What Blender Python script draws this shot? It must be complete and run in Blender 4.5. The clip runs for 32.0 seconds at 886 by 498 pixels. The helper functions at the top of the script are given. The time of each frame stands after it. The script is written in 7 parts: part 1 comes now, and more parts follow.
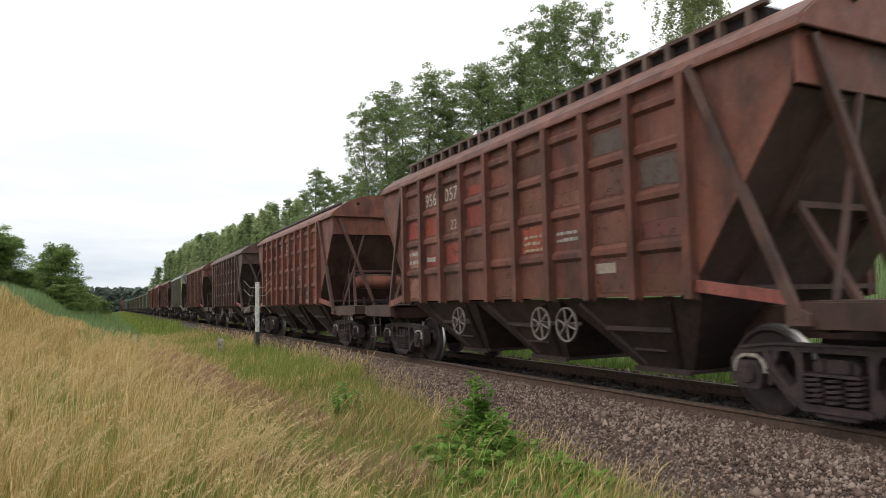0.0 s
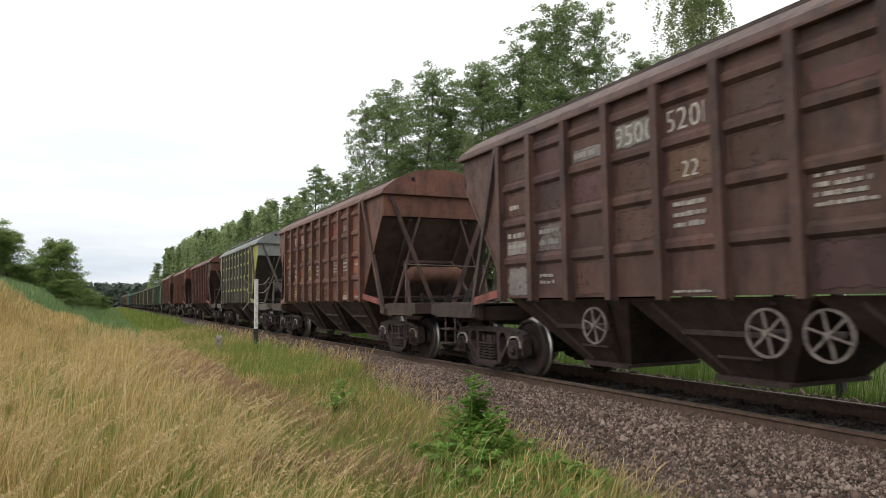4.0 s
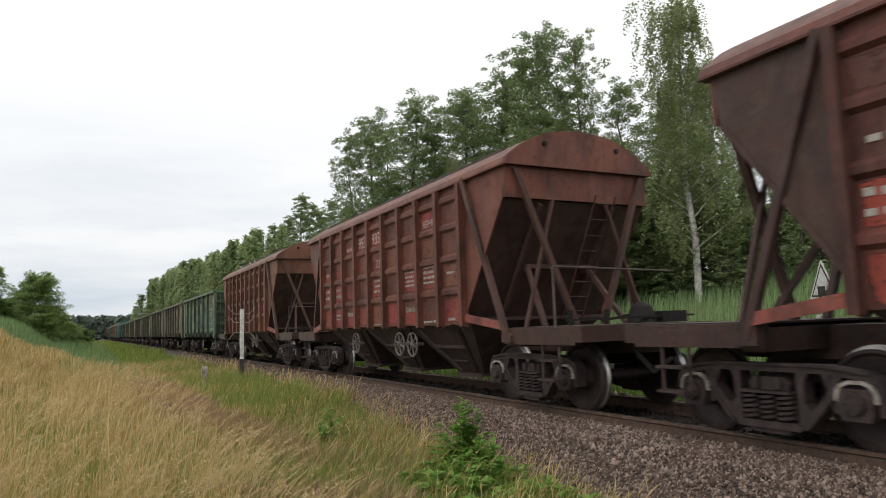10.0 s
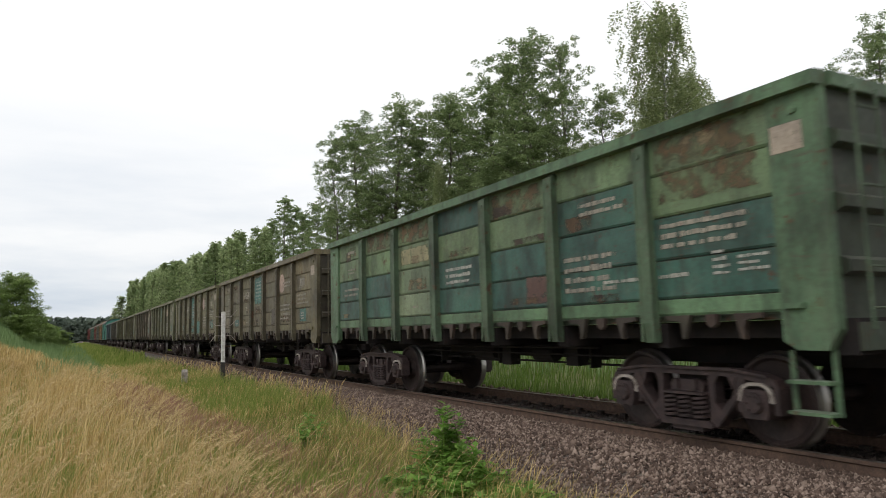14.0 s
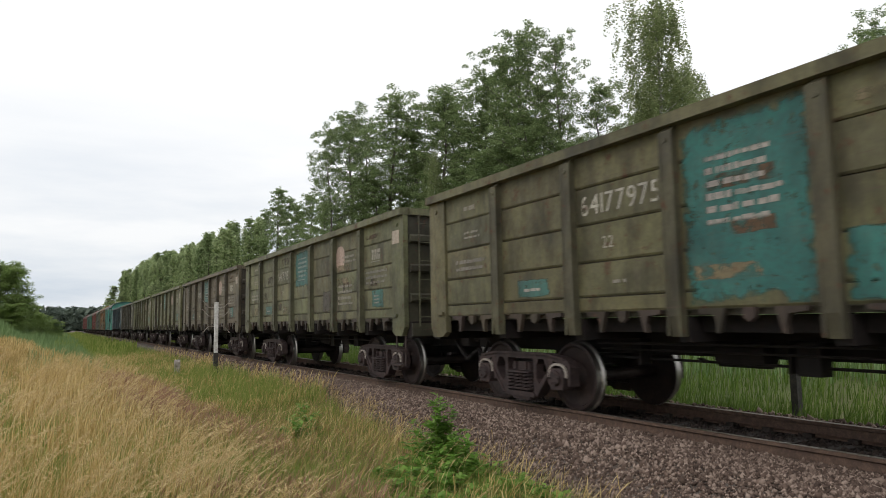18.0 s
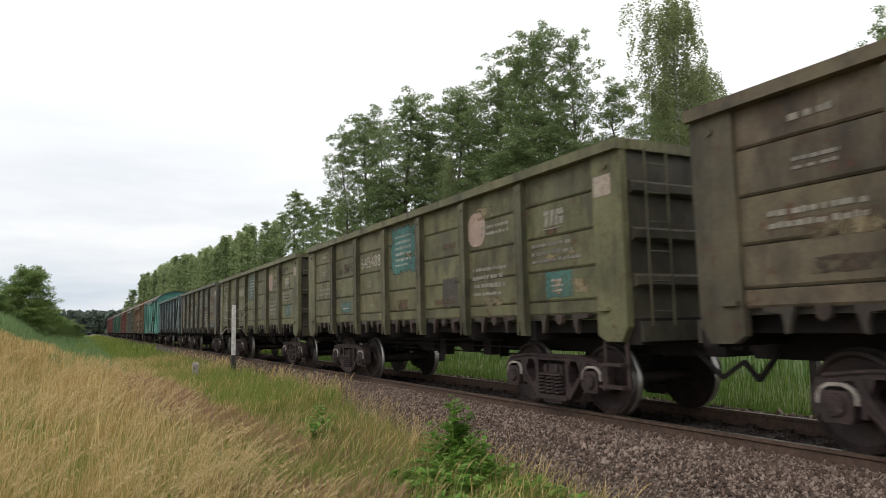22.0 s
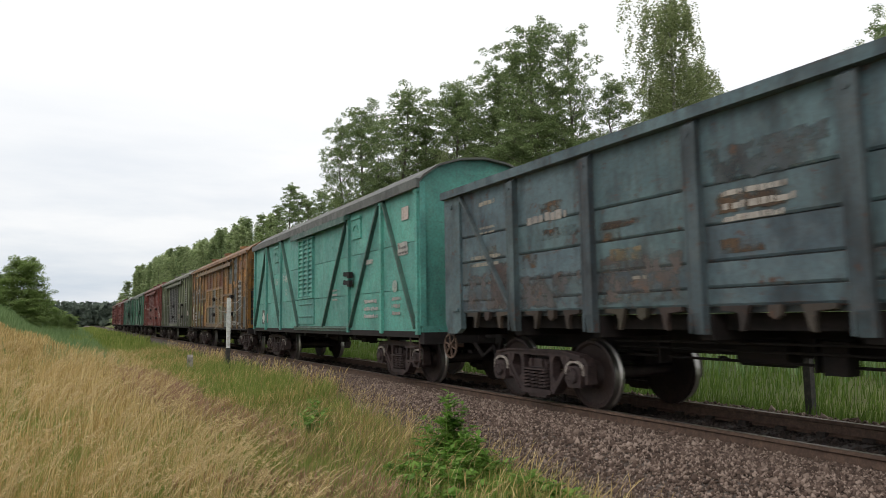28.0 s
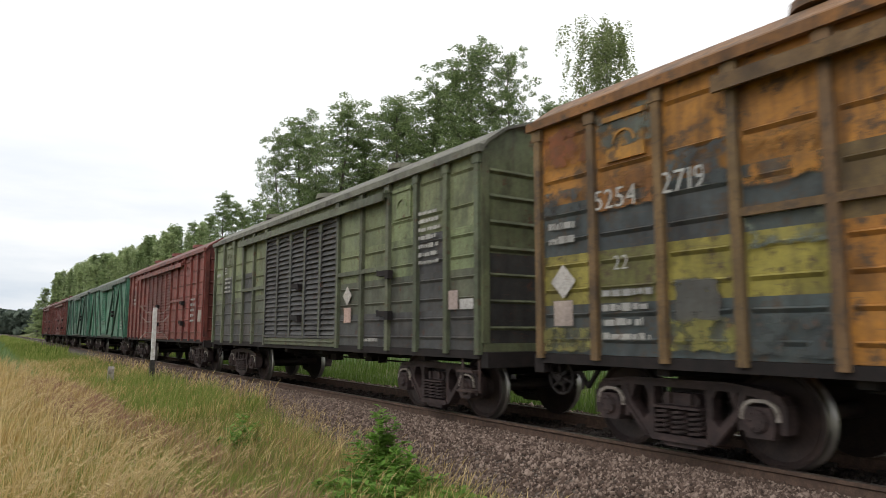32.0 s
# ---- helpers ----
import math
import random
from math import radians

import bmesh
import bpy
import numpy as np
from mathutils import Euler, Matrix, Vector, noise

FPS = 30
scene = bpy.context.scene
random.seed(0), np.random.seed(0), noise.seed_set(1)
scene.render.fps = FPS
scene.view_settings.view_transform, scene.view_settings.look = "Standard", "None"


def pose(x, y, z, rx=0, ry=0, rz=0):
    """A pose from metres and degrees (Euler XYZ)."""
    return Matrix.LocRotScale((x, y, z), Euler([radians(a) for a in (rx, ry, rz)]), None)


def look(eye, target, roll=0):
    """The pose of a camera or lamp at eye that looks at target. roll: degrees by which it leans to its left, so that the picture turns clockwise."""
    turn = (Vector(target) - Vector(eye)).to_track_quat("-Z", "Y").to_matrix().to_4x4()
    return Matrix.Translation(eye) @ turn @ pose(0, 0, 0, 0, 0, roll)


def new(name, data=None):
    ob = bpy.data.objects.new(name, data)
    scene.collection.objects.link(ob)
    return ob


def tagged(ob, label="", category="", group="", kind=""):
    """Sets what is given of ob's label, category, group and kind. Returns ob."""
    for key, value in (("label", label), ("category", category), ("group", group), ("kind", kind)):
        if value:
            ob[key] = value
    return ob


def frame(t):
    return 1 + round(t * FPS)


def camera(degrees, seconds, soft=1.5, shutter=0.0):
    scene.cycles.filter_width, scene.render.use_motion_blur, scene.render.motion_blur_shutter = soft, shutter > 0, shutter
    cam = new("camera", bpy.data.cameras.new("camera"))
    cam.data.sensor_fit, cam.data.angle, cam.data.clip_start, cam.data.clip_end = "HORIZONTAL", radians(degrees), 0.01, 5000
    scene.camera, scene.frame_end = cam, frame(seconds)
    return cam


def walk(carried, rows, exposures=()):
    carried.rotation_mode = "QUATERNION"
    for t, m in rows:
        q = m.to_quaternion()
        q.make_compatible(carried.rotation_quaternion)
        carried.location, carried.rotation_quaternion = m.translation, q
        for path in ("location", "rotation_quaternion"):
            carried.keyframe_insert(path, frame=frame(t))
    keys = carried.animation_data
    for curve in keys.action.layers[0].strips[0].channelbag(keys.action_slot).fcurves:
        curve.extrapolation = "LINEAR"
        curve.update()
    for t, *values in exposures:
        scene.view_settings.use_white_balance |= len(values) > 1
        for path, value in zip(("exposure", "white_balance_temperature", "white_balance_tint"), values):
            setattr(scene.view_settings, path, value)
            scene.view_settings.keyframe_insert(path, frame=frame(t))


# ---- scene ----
cam = camera(65.8, 32.0, soft=0.9, shutter=0.2)
EYE = Vector((-7.247, 0.0, 1.292))


def aim(yaw, pitch, roll):
    """The camera turned yaw degrees to the right of the track's line, pitch up."""
    a, b = radians(yaw), radians(pitch)
    return look(EYE, EYE + 10 * Vector((math.sin(a) * math.cos(b), math.cos(a) * math.cos(b), math.sin(b))), roll)


walk(cam, [(0, aim(26.14, 4.35, -1.22)), (0.5, aim(26.05, 4.29, -1.08)), (1, aim(26.01, 4.21, -1.02)), (1.5, aim(26.05, 4.14, -1.02)),
    (2, aim(26.04, 4.14, -0.92)), (2.5, aim(26.05, 4.17, -0.82)), (3, aim(26.07, 4.21, -0.77)), (3.5, aim(26.12, 4.22, -0.72)),
    (5.5, aim(26.79, 4.56, -0.90)), (6, aim(27.09, 4.93, -0.96)), (6.5, aim(27.31, 5.28, -1.06)), (7, aim(27.38, 5.58, -1.67)),
    (7.5, aim(27.30, 5.93, -2.11)), (8, aim(27.22, 6.25, -2.23)), (8.5, aim(27.22, 6.42, -2.25)), (9, aim(27.25, 6.46, -2.13)),
    (9.5, aim(27.35, 6.40, -2.13)), (10, aim(27.40, 6.34, -1.91)), (10.5, aim(27.52, 6.27, -1.85)), (11, aim(27.66, 6.30, -1.91)),
    (11.5, aim(27.87, 6.39, -1.76)), (12, aim(28.07, 6.63, -1.58)), (12.5, aim(28.30, 6.78, -1.46)), (13, aim(28.57, 6.83, -1.32)),
    (13.5, aim(28.71, 6.75, -1.35)), (14, aim(28.77, 6.67, -1.51)), (14.5, aim(28.76, 6.53, -1.38)), (16.5, aim(29.03, 6.01, -1.11)),
    (17, aim(29.18, 6.00, -1.11)), (17.5, aim(29.27, 5.98, -1.08)), (18, aim(29.26, 6.01, -1.09)), (18.5, aim(29.05, 6.03, -1.17)),
    (19, aim(28.74, 6.01, -1.37)), (19.5, aim(28.52, 6.02, -1.38)), (20, aim(28.37, 6.03, -1.32)), (20.5, aim(28.29, 6.09, -1.25)),
    (21, aim(28.18, 6.17, -1.23)), (21.5, aim(28.02, 6.18, -1.32)), (22, aim(27.96, 6.18, -1.33)), (22.5, aim(28.01, 6.11, -1.33)),
    (23, aim(28.09, 6.03, -1.28)), (23.5, aim(28.15, 5.90, -1.20)), (24, aim(28.14, 5.76, -1.25)), (24.5, aim(28.11, 5.57, -1.38)),
    (25, aim(28.11, 5.43, -1.40)), (25.5, aim(28.13, 5.33, -1.33)), (27.5, aim(28.09, 5.53, -0.91)), (28, aim(28.31, 5.73, -0.83)),
    (28.5, aim(28.76, 6.09, -0.66)), (29, aim(29.47, 6.41, -0.56)), (29.5, aim(30.63, 6.67, -0.19)), (30, aim(31.46, 6.93, 0.03)),
    (30.5, aim(32.30, 7.09, -0.04)), (31, aim(32.81, 7.10, -0.06)), (31.5, aim(33.25, 7.04, -0.01)), (32, aim(33.64, 6.93, 0.13))],
    exposures=[(0, 0.15), (3.5, 0.16), (6, 0.16), (7, 0.14), (8, 0.03), (9, -0.02), (14, 0.0), (17, 0.0), (21, 0.0), (23, 0.07), (25, 0.08), (28, 0.0), (30, -0.08), (31, 0.02), (32, 0.10)])

# ---- world and light: a bright overcast day, soft sun high behind the camera's left ----
SUN_ELEV, SUN_TURN = 39.5, 239.0
world = bpy.data.worlds.new("overcast_sky")
scene.world = world
world.use_nodes = True
wn, wl = world.node_tree.nodes, world.node_tree.links
for n in list(wn):
    wn.remove(n)
w_out = wn.new("ShaderNodeOutputWorld")
w_bg = wn.new("ShaderNodeBackground")
w_sky = wn.new("ShaderNodeTexSky")
w_sky.sky_type, w_sky.sun_disc = "NISHITA", False
w_sky.sun_elevation, w_sky.sun_rotation = radians(SUN_ELEV), radians(SUN_TURN)
w_sky.air_density, w_sky.dust_density = 1.0, 2.0
w_co = wn.new("ShaderNodeTexCoord")
w_map = wn.new("ShaderNodeMapping")
w_map.inputs["Scale"].default_value = (1.0, 1.0, 5.0)
w_noise = wn.new("ShaderNodeTexNoise")
w_noise.inputs["Scale"].default_value = 2.6
w_noise.inputs["Detail"].default_value = 7.0
w_noise.inputs["Roughness"].default_value = 0.55
w_ramp = wn.new("ShaderNodeValToRGB")
w_ramp.color_ramp.elements[0].position, w_ramp.color_ramp.elements[0].color = 0.30, (0.62, 0.70, 0.80, 1)
w_ramp.color_ramp.elements[1].position, w_ramp.color_ramp.elements[1].color = 0.60, (0.98, 0.99, 1.0, 1)
w_sep = wn.new("ShaderNodeSeparateXYZ")
w_high = wn.new("ShaderNodeMapRange")
w_high.inputs["From Min"].default_value, w_high.inputs["From Max"].default_value = 0.05, 0.34
w_top = wn.new("ShaderNodeMix")
w_top.data_type = "RGBA"
w_top.inputs["B"].default_value = (1.12, 1.12, 1.12, 1)
w_scale = wn.new("ShaderNodeMix")
w_scale.data_type, w_scale.blend_type = "RGBA", "MULTIPLY"
w_scale.inputs["Factor"].default_value = 1.0
w_scale.inputs["B"].default_value = (0.1, 0.1, 0.1, 1)
w_mix = wn.new("ShaderNodeMix")
w_mix.data_type = "RGBA"
w_mix.inputs["Factor"].default_value = 0.92
wl.new(w_co.outputs["Generated"], w_map.inputs["Vector"])
wl.new(w_map.outputs["Vector"], w_noise.inputs["Vector"])
wl.new(w_noise.outputs["Fac"], w_ramp.inputs["Fac"])
wl.new(w_co.outputs["Generated"], w_sep.inputs["Vector"])
wl.new(w_sep.outputs["Z"], w_high.inputs["Value"])
wl.new(w_high.outputs["Result"], w_top.inputs["Factor"])
wl.new(w_ramp.outputs["Color"], w_top.inputs["A"])
wl.new(w_sky.outputs["Color"], w_scale.inputs["A"])
wl.new(w_scale.outputs["Result"], w_mix.inputs["A"])
wl.new(w_top.outputs["Result"], w_mix.inputs["B"])
wl.new(w_mix.outputs["Result"], w_bg.inputs["Color"])
w_bg.inputs["Strength"].default_value = 1.0
wl.new(w_bg.outputs["Background"], w_out.inputs["Surface"])
sun = new("sun", bpy.data.lights.new("sun", "SUN"))
sun.data.energy, sun.data.angle, sun.data.color = 0.75, radians(25), (1.0, 0.96, 0.9)
sun.matrix_world = look((-50, -30, 48), (0, 0, 0))
scene.view_settings.exposure = 0.0


# ---- materials ----
def material(name, base, rough=0.8, metal=0.0):
    m = bpy.data.materials.new(name)
    m.use_nodes = True
    b = m.node_tree.nodes["Principled BSDF"]
    b.inputs["Base Color"].default_value = (*base, 1)
    b.inputs["Roughness"].default_value = rough
    b.inputs["Metallic"].default_value = metal
    return m, m.node_tree.nodes, m.node_tree.links, b


def noise_tex(n, l, vec, scale, detail=4.0, rough=0.55):
    t = n.new("ShaderNodeTexNoise")
    t.inputs["Scale"].default_value, t.inputs["Detail"].default_value, t.inputs["Roughness"].default_value = scale, detail, rough
    l.new(vec, t.inputs["Vector"])
    return t.outputs["Fac"]


def ramp(n, l, fac, p0, c0, p1, c1):
    r = n.new("ShaderNodeValToRGB")
    r.color_ramp.elements[0].position, r.color_ramp.elements[0].color = p0, (*c0, 1)
    r.color_ramp.elements[1].position, r.color_ramp.elements[1].color = p1, (*c1, 1)
    l.new(fac, r.inputs["Fac"])
    return r.outputs["Color"]


def blend(n, l, fac, a, b, mode="MIX"):
    x = n.new("ShaderNodeMix")
    x.data_type, x.blend_type = "RGBA", mode
    for key, v in (("Factor", fac), ("A", a), ("B", b)):
        if isinstance(v, (int, float)):
            x.inputs[key].default_value = v
        elif isinstance(v, tuple):
            x.inputs[key].default_value = (*v, 1)
        else:
            l.new(v, x.inputs[key])
    return x.outputs["Result"]


def bump(n, l, b, height, strength, dist):
    x = n.new("ShaderNodeBump")
    x.inputs["Strength"].default_value, x.inputs["Distance"].default_value = strength, dist
    l.new(height, x.inputs["Height"])
    l.new(x.outputs["Normal"], b.inputs["Normal"])


def object_vec(n, l, scale=(1, 1, 1)):
    """Object coordinates moved by the object's random number, so that alike parts differ."""
    c, info, mp, add = (n.new(k) for k in ("ShaderNodeTexCoord", "ShaderNodeObjectInfo", "ShaderNodeMapping", "ShaderNodeVectorMath"))
    sc = n.new("ShaderNodeVectorMath")
    sc.operation = "SCALE"
    sc.inputs[0].default_value = (37.0, 53.0, 29.0)
    l.new(info.outputs["Random"], sc.inputs["Scale"])
    l.new(c.outputs["Object"], add.inputs[0])
    l.new(sc.outputs["Vector"], add.inputs[1])
    mp.inputs["Scale"].default_value = scale
    l.new(add.outputs["Vector"], mp.inputs["Vector"])
    return mp.outputs["Vector"], info


def paint_material(name, rust, wear, rough=0.62, runs=1.0, flake=0.0, soot=1.0):
    """Old wagon paint: the object's own colour, faded, streaked downwards, with soot, rust and dust. flake: how far it has come off in patches."""
    m, n, l, b = material(name, (0.2, 0.1, 0.08), rough)
    v, info = object_vec(n, l)
    big = noise_tex(n, l, v, 0.9, 3.0)
    mid = noise_tex(n, l, v, 3.4, 7.0, 0.68)
    fine = noise_tex(n, l, v, 21.0, 6.0, 0.72)
    col = blend(n, l, 1.0, info.outputs["Color"], ramp(n, l, big, 0.28, (0.62, 0.62, 0.64), 0.70, (1.20, 1.16, 1.10)), "MULTIPLY")
    col = blend(n, l, ramp(n, l, mid, 0.50, (0, 0, 0), 0.80, (0.30, 0.30, 0.30)), col, blend(n, l, 0.5, info.outputs["Color"], (0.30, 0.235, 0.17)))
    soot_v, _ = object_vec(n, l, (1.6, 1.6, 0.8))
    film = noise_tex(n, l, soot_v, 1.5, 6.0, 0.62)
    col = blend(n, l, ramp(n, l, film, 0.47, (0, 0, 0), 0.66, (0.80 * soot,) * 3), col, blend(n, l, 1.0, col, (0.30, 0.30, 0.32), "MULTIPLY"))
    run_v, _ = object_vec(n, l, (8.0, 8.0, 0.5))
    run = noise_tex(n, l, run_v, 1.6, 5.0, 0.6)
    col = blend(n, l, ramp(n, l, run, 0.52, (0, 0, 0), 0.74, (0.5 * runs,) * 3), col, (0.050, 0.036, 0.030))
    along, _ = object_vec(n, l, (1.0, 0.9, 9.0))
    scrape = noise_tex(n, l, along, 2.2, 7.0, 0.74)
    col = blend(n, l, ramp(n, l, scrape, 0.60, (0, 0, 0), 0.68, (0.55, 0.55, 0.55)), col, tuple(0.75 * c + 0.03 for c in rust))
    spot = noise_tex(n, l, v, 5.0, 9.0, 0.74)
    col = blend(n, l, ramp(n, l, spot, 0.62 - 0.1 * wear, (0, 0, 0), 0.69 - 0.09 * wear, (0.9, 0.9, 0.9)), col, rust)
    col = blend(n, l, ramp(n, l, fine, 0.30, (0.45, 0.45, 0.45), 0.62, (0, 0, 0)), col, (0.045, 0.032, 0.028))
    l.new(col, b.inputs["Base Color"])
    l.new(ramp(n, l, spot, 0.4, (rough - 0.08,) * 3, 0.7, (0.85, 0.85, 0.85)), b.inputs["Roughness"])
    b.inputs["Sheen Weight"].default_value, b.inputs["Sheen Roughness"].default_value = 0.17, 0.38
    b.inputs["Sheen Tint"].default_value = (0.86, 0.80, 0.74, 1)
    b.inputs["Specular IOR Level"].default_value = 0.35
    if flake:
        # ragged edges and worn holes let the coat below show
        gen, sep = n.new("ShaderNodeTexCoord"), n.new("ShaderNodeSeparateXYZ")
        l.new(gen.outputs["Generated"], sep.inputs["Vector"])
        low = None
        for axis in ("Y", "Z"):
            fold = n.new("ShaderNodeMath")
            fold.operation = "PINGPONG"
            fold.inputs[1].default_value = 0.5
            l.new(sep.outputs[axis], fold.inputs[0])
            if low is None:
                low = fold.outputs["Value"]
            else:
                least = n.new("ShaderNodeMath")
                least.operation = "MINIMUM"
                l.new(low, least.inputs[0])
                l.new(fold.outputs["Value"], least.inputs[1])
                low = least.outputs["Value"]
        rag = n.new("ShaderNodeMath")
        rag.operation = "MULTIPLY_ADD"
        rag.inputs[1].default_value = -0.42 * flake
        l.new(noise_tex(n, l, v, 6.0, 5.0, 0.6), rag.inputs[0])
        l.new(low, rag.inputs[2])
        rim = ramp(n, l, rag.outputs["Value"], 0.0, (0, 0, 0), 1.0, (1, 1, 1))
        rim_node = rim.node
        rim_node.color_ramp.elements[0].position, rim_node.color_ramp.elements[1].position = 0.0, 0.05
        shift = n.new("ShaderNodeMath")
        shift.operation = "ADD"
        shift.inputs[1].default_value = 0.20 * flake
        l.new(rag.outputs["Value"], shift.inputs[0])
        l.new(shift.outputs["Value"], rim_node.inputs["Fac"])
        thin = 0.9 if flake > 1 else 0.0
        hole = ramp(n, l, noise_tex(n, l, v, 8.0 - 4.5 * thin, 8.0, 0.68), 0.62 - 0.05 * flake - 0.12 * thin, (1 - 0.15 * thin,) * 3, 0.70 - 0.05 * flake - 0.10 * thin, (0.10, 0.10, 0.10))
        l.new(blend(n, l, 1.0, rim, hole, "MULTIPLY"), b.inputs["Alpha"])
    bump(n, l, b, spot, 0.30, 0.012)
    dents = n.new("ShaderNodeBump")
    dents.inputs["Strength"].default_value, dents.inputs["Distance"].default_value = 0.4, 0.05
    l.new(noise_tex(n, l, v, 2.3, 2.0, 0.4), dents.inputs["Height"])
    l.new(dents.outputs["Normal"], b.inputs["Normal"].links[0].from_node.inputs["Normal"])
    return m


PAINT = paint_material("wagon_paint", (0.105, 0.046, 0.028), 0.35)
PAINT_CHIPPED = paint_material("wagon_paint_chipped", (0.085, 0.060, 0.042), 0.85, 0.65)
PAINT_FRESH = paint_material("wagon_paint_newer", (0.075, 0.060, 0.048), -0.15, 0.55, 0.25, 0.0, 0.35)
PAINT_COAT = paint_material("repaint_coat", (0.10, 0.055, 0.036), 0.25, 0.6, 0.7, 0.75, 0.5)
PAINT_PEEL = paint_material("peeling_coat", (0.16, 0.08, 0.045), 0.6, 0.7, 0.8, 1.15)
MARK = paint_material("stencil_paint", (0.22, 0.16, 0.13), 0.2, 0.7, 0.4, 0.02, 0.4)


def grimy(name, base, dust, rough, metal=0.0, scale=5.0):
    m, n, l, b = material(name, base, rough, metal)
    v, info = object_vec(n, l)
    f = noise_tex(n, l, v, scale, 6.0, 0.65)
    g = noise_tex(n, l, v, scale * 8, 4.0)
    col = blend(n, l, ramp(n, l, f, 0.42, (0, 0, 0), 0.68, (1, 1, 1)), base, dust)
    col = blend(n, l, ramp(n, l, g, 0.3, (0.5, 0.5, 0.5), 0.6, (0, 0, 0)), col, tuple(c * 0.5 for c in base))
    l.new(col, b.inputs["Base Color"])
    bump(n, l, b, g, 0.3, 0.006)
    return m


# UNDER: black tones pushed near zero to paint in shade beneath the wagons
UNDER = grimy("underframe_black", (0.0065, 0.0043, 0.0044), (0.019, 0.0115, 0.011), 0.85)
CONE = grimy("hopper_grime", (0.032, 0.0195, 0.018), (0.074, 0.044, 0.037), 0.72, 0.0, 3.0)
BOGIE = grimy("bogie_cast_steel", (0.027, 0.0170, 0.0175), (0.068, 0.042, 0.040), 0.7, 0.0, 7.0)
WHEELPAINT = grimy("faded_handwheel", (0.24, 0.205, 0.19), (0.10, 0.075, 0.065), 0.8, 0.0, 9.0)
CREAM = grimy("chalky_paint", (0.42, 0.38, 0.34), (0.12, 0.09, 0.075), 0.8, 0.0, 9.0)
WHEEL = grimy("wheel_disc", (0.026, 0.0165, 0.016), (0.055, 0.035, 0.031), 0.65, 0.2, 4.0)
TREAD = material("polished_tread", (0.42, 0.40, 0.385), 0.42, 1.0)[0]
RAIL = grimy("rail_rust", (0.085, 0.052, 0.038), (0.16, 0.10, 0.07), 0.8, 0.0, 12.0)
HEAD = grimy("rail_head", (0.33, 0.29, 0.26), (0.2, 0.15, 0.12), 0.35, 0.8, 10.0)
# sleeper tones lowered too, to deepen the shade below the wagons
SLEEPER = grimy("old_sleeper", (0.030, 0.023, 0.020), (0.066, 0.051, 0.042), 0.9, 0.0, 6.0)
POSTW = grimy("white_paint", (0.72, 0.72, 0.70), (0.45, 0.42, 0.38), 0.7, 0.0, 9.0)
POSTB = grimy("black_paint", (0.03, 0.028, 0.026), (0.07, 0.06, 0.05), 0.75, 0.0, 9.0)


def island_material(name, c0, c1, c2, rough=0.75, translucent=0.0):
    """Colour that changes from island to island (blades, leaves, stones)."""
    m, n, l, b = material(name, c1, rough)
    g = n.new("ShaderNodeNewGeometry")
    r = n.new("ShaderNodeValToRGB")
    r.color_ramp.elements[0].color, r.color_ramp.elements[1].color = (*c0, 1), (*c2, 1)
    e = r.color_ramp.elements.new(0.5)
    e.color = (*c1, 1)
    l.new(g.outputs["Random Per Island"], r.inputs["Fac"])
    l.new(r.outputs["Color"], b.inputs["Base Color"])
    b.inputs["Specular IOR Level"].default_value = 0.25
    if translucent:
        t = n.new("ShaderNodeBsdfTranslucent")
        l.new(r.outputs["Color"], t.inputs["Color"])
        mx = n.new("ShaderNodeMixShader")
        mx.inputs["Fac"].default_value = translucent
        l.new(b.outputs["BSDF"], mx.inputs[1])
        l.new(t.outputs["BSDF"], mx.inputs[2])
        l.new(mx.outputs["Shader"], n["Material Output"].inputs["Surface"])
    return m


STONE = island_material("ballast_stone", (0.060, 0.041, 0.033), (0.136, 0.094, 0.075), (0.34, 0.262, 0.216), 0.9)
# for stones between the rails: the train's shade put into darker tones
STONE_DARK = island_material("shaded_stone", (0.018, 0.013, 0.012), (0.036, 0.026, 0.023), (0.085, 0.064, 0.055), 0.85)
STRAW = island_material("dry_grass", (0.37, 0.260, 0.095), (0.580, 0.425, 0.180), (0.78, 0.62, 0.32), 0.7, 0.35)
GREEN = island_material("green_grass", (0.130, 0.200, 0.035), (0.235, 0.310, 0.066), (0.42, 0.415, 0.14), 0.65, 0.35)
LUSH = island_material("lush_grass", (0.060, 0.112, 0.016), (0.100, 0.170, 0.028), (0.165, 0.235, 0.050), 0.65, 0.35)
REED = island_material("blue_green_grass", (0.135, 0.220, 0.085), (0.205, 0.310, 0.130), (0.30, 0.40, 0.19), 0.65, 0.35)
SEED = island_material("pale_seed_head", (0.46, 0.33, 0.15), (0.63, 0.48, 0.245), (0.78, 0.64, 0.38), 0.7, 0.35)
ROSY = island_material("rosy_bent", (0.28, 0.155, 0.095), (0.40, 0.235, 0.155), (0.52, 0.35, 0.245), 0.7, 0.35)
HERB = island_material("herb_leaf", (0.105, 0.23, 0.028), (0.180, 0.33, 0.058), (0.28, 0.43, 0.10), 0.5, 0.4)
LEAF = island_material("alder_leaf", (0.130, 0.185, 0.076), (0.222, 0.292, 0.124), (0.325, 0.400, 0.192), 0.55, 0.5)
LEAF_B = island_material("birch_leaf", (0.190, 0.240, 0.105), (0.285, 0.340, 0.155), (0.38, 0.42, 0.22), 0.55, 0.5)
LEAF_S = island_material("bush_leaf", (0.140, 0.210, 0.064), (0.225, 0.315, 0.096), (0.315, 0.405, 0.145), 0.55, 0.45)
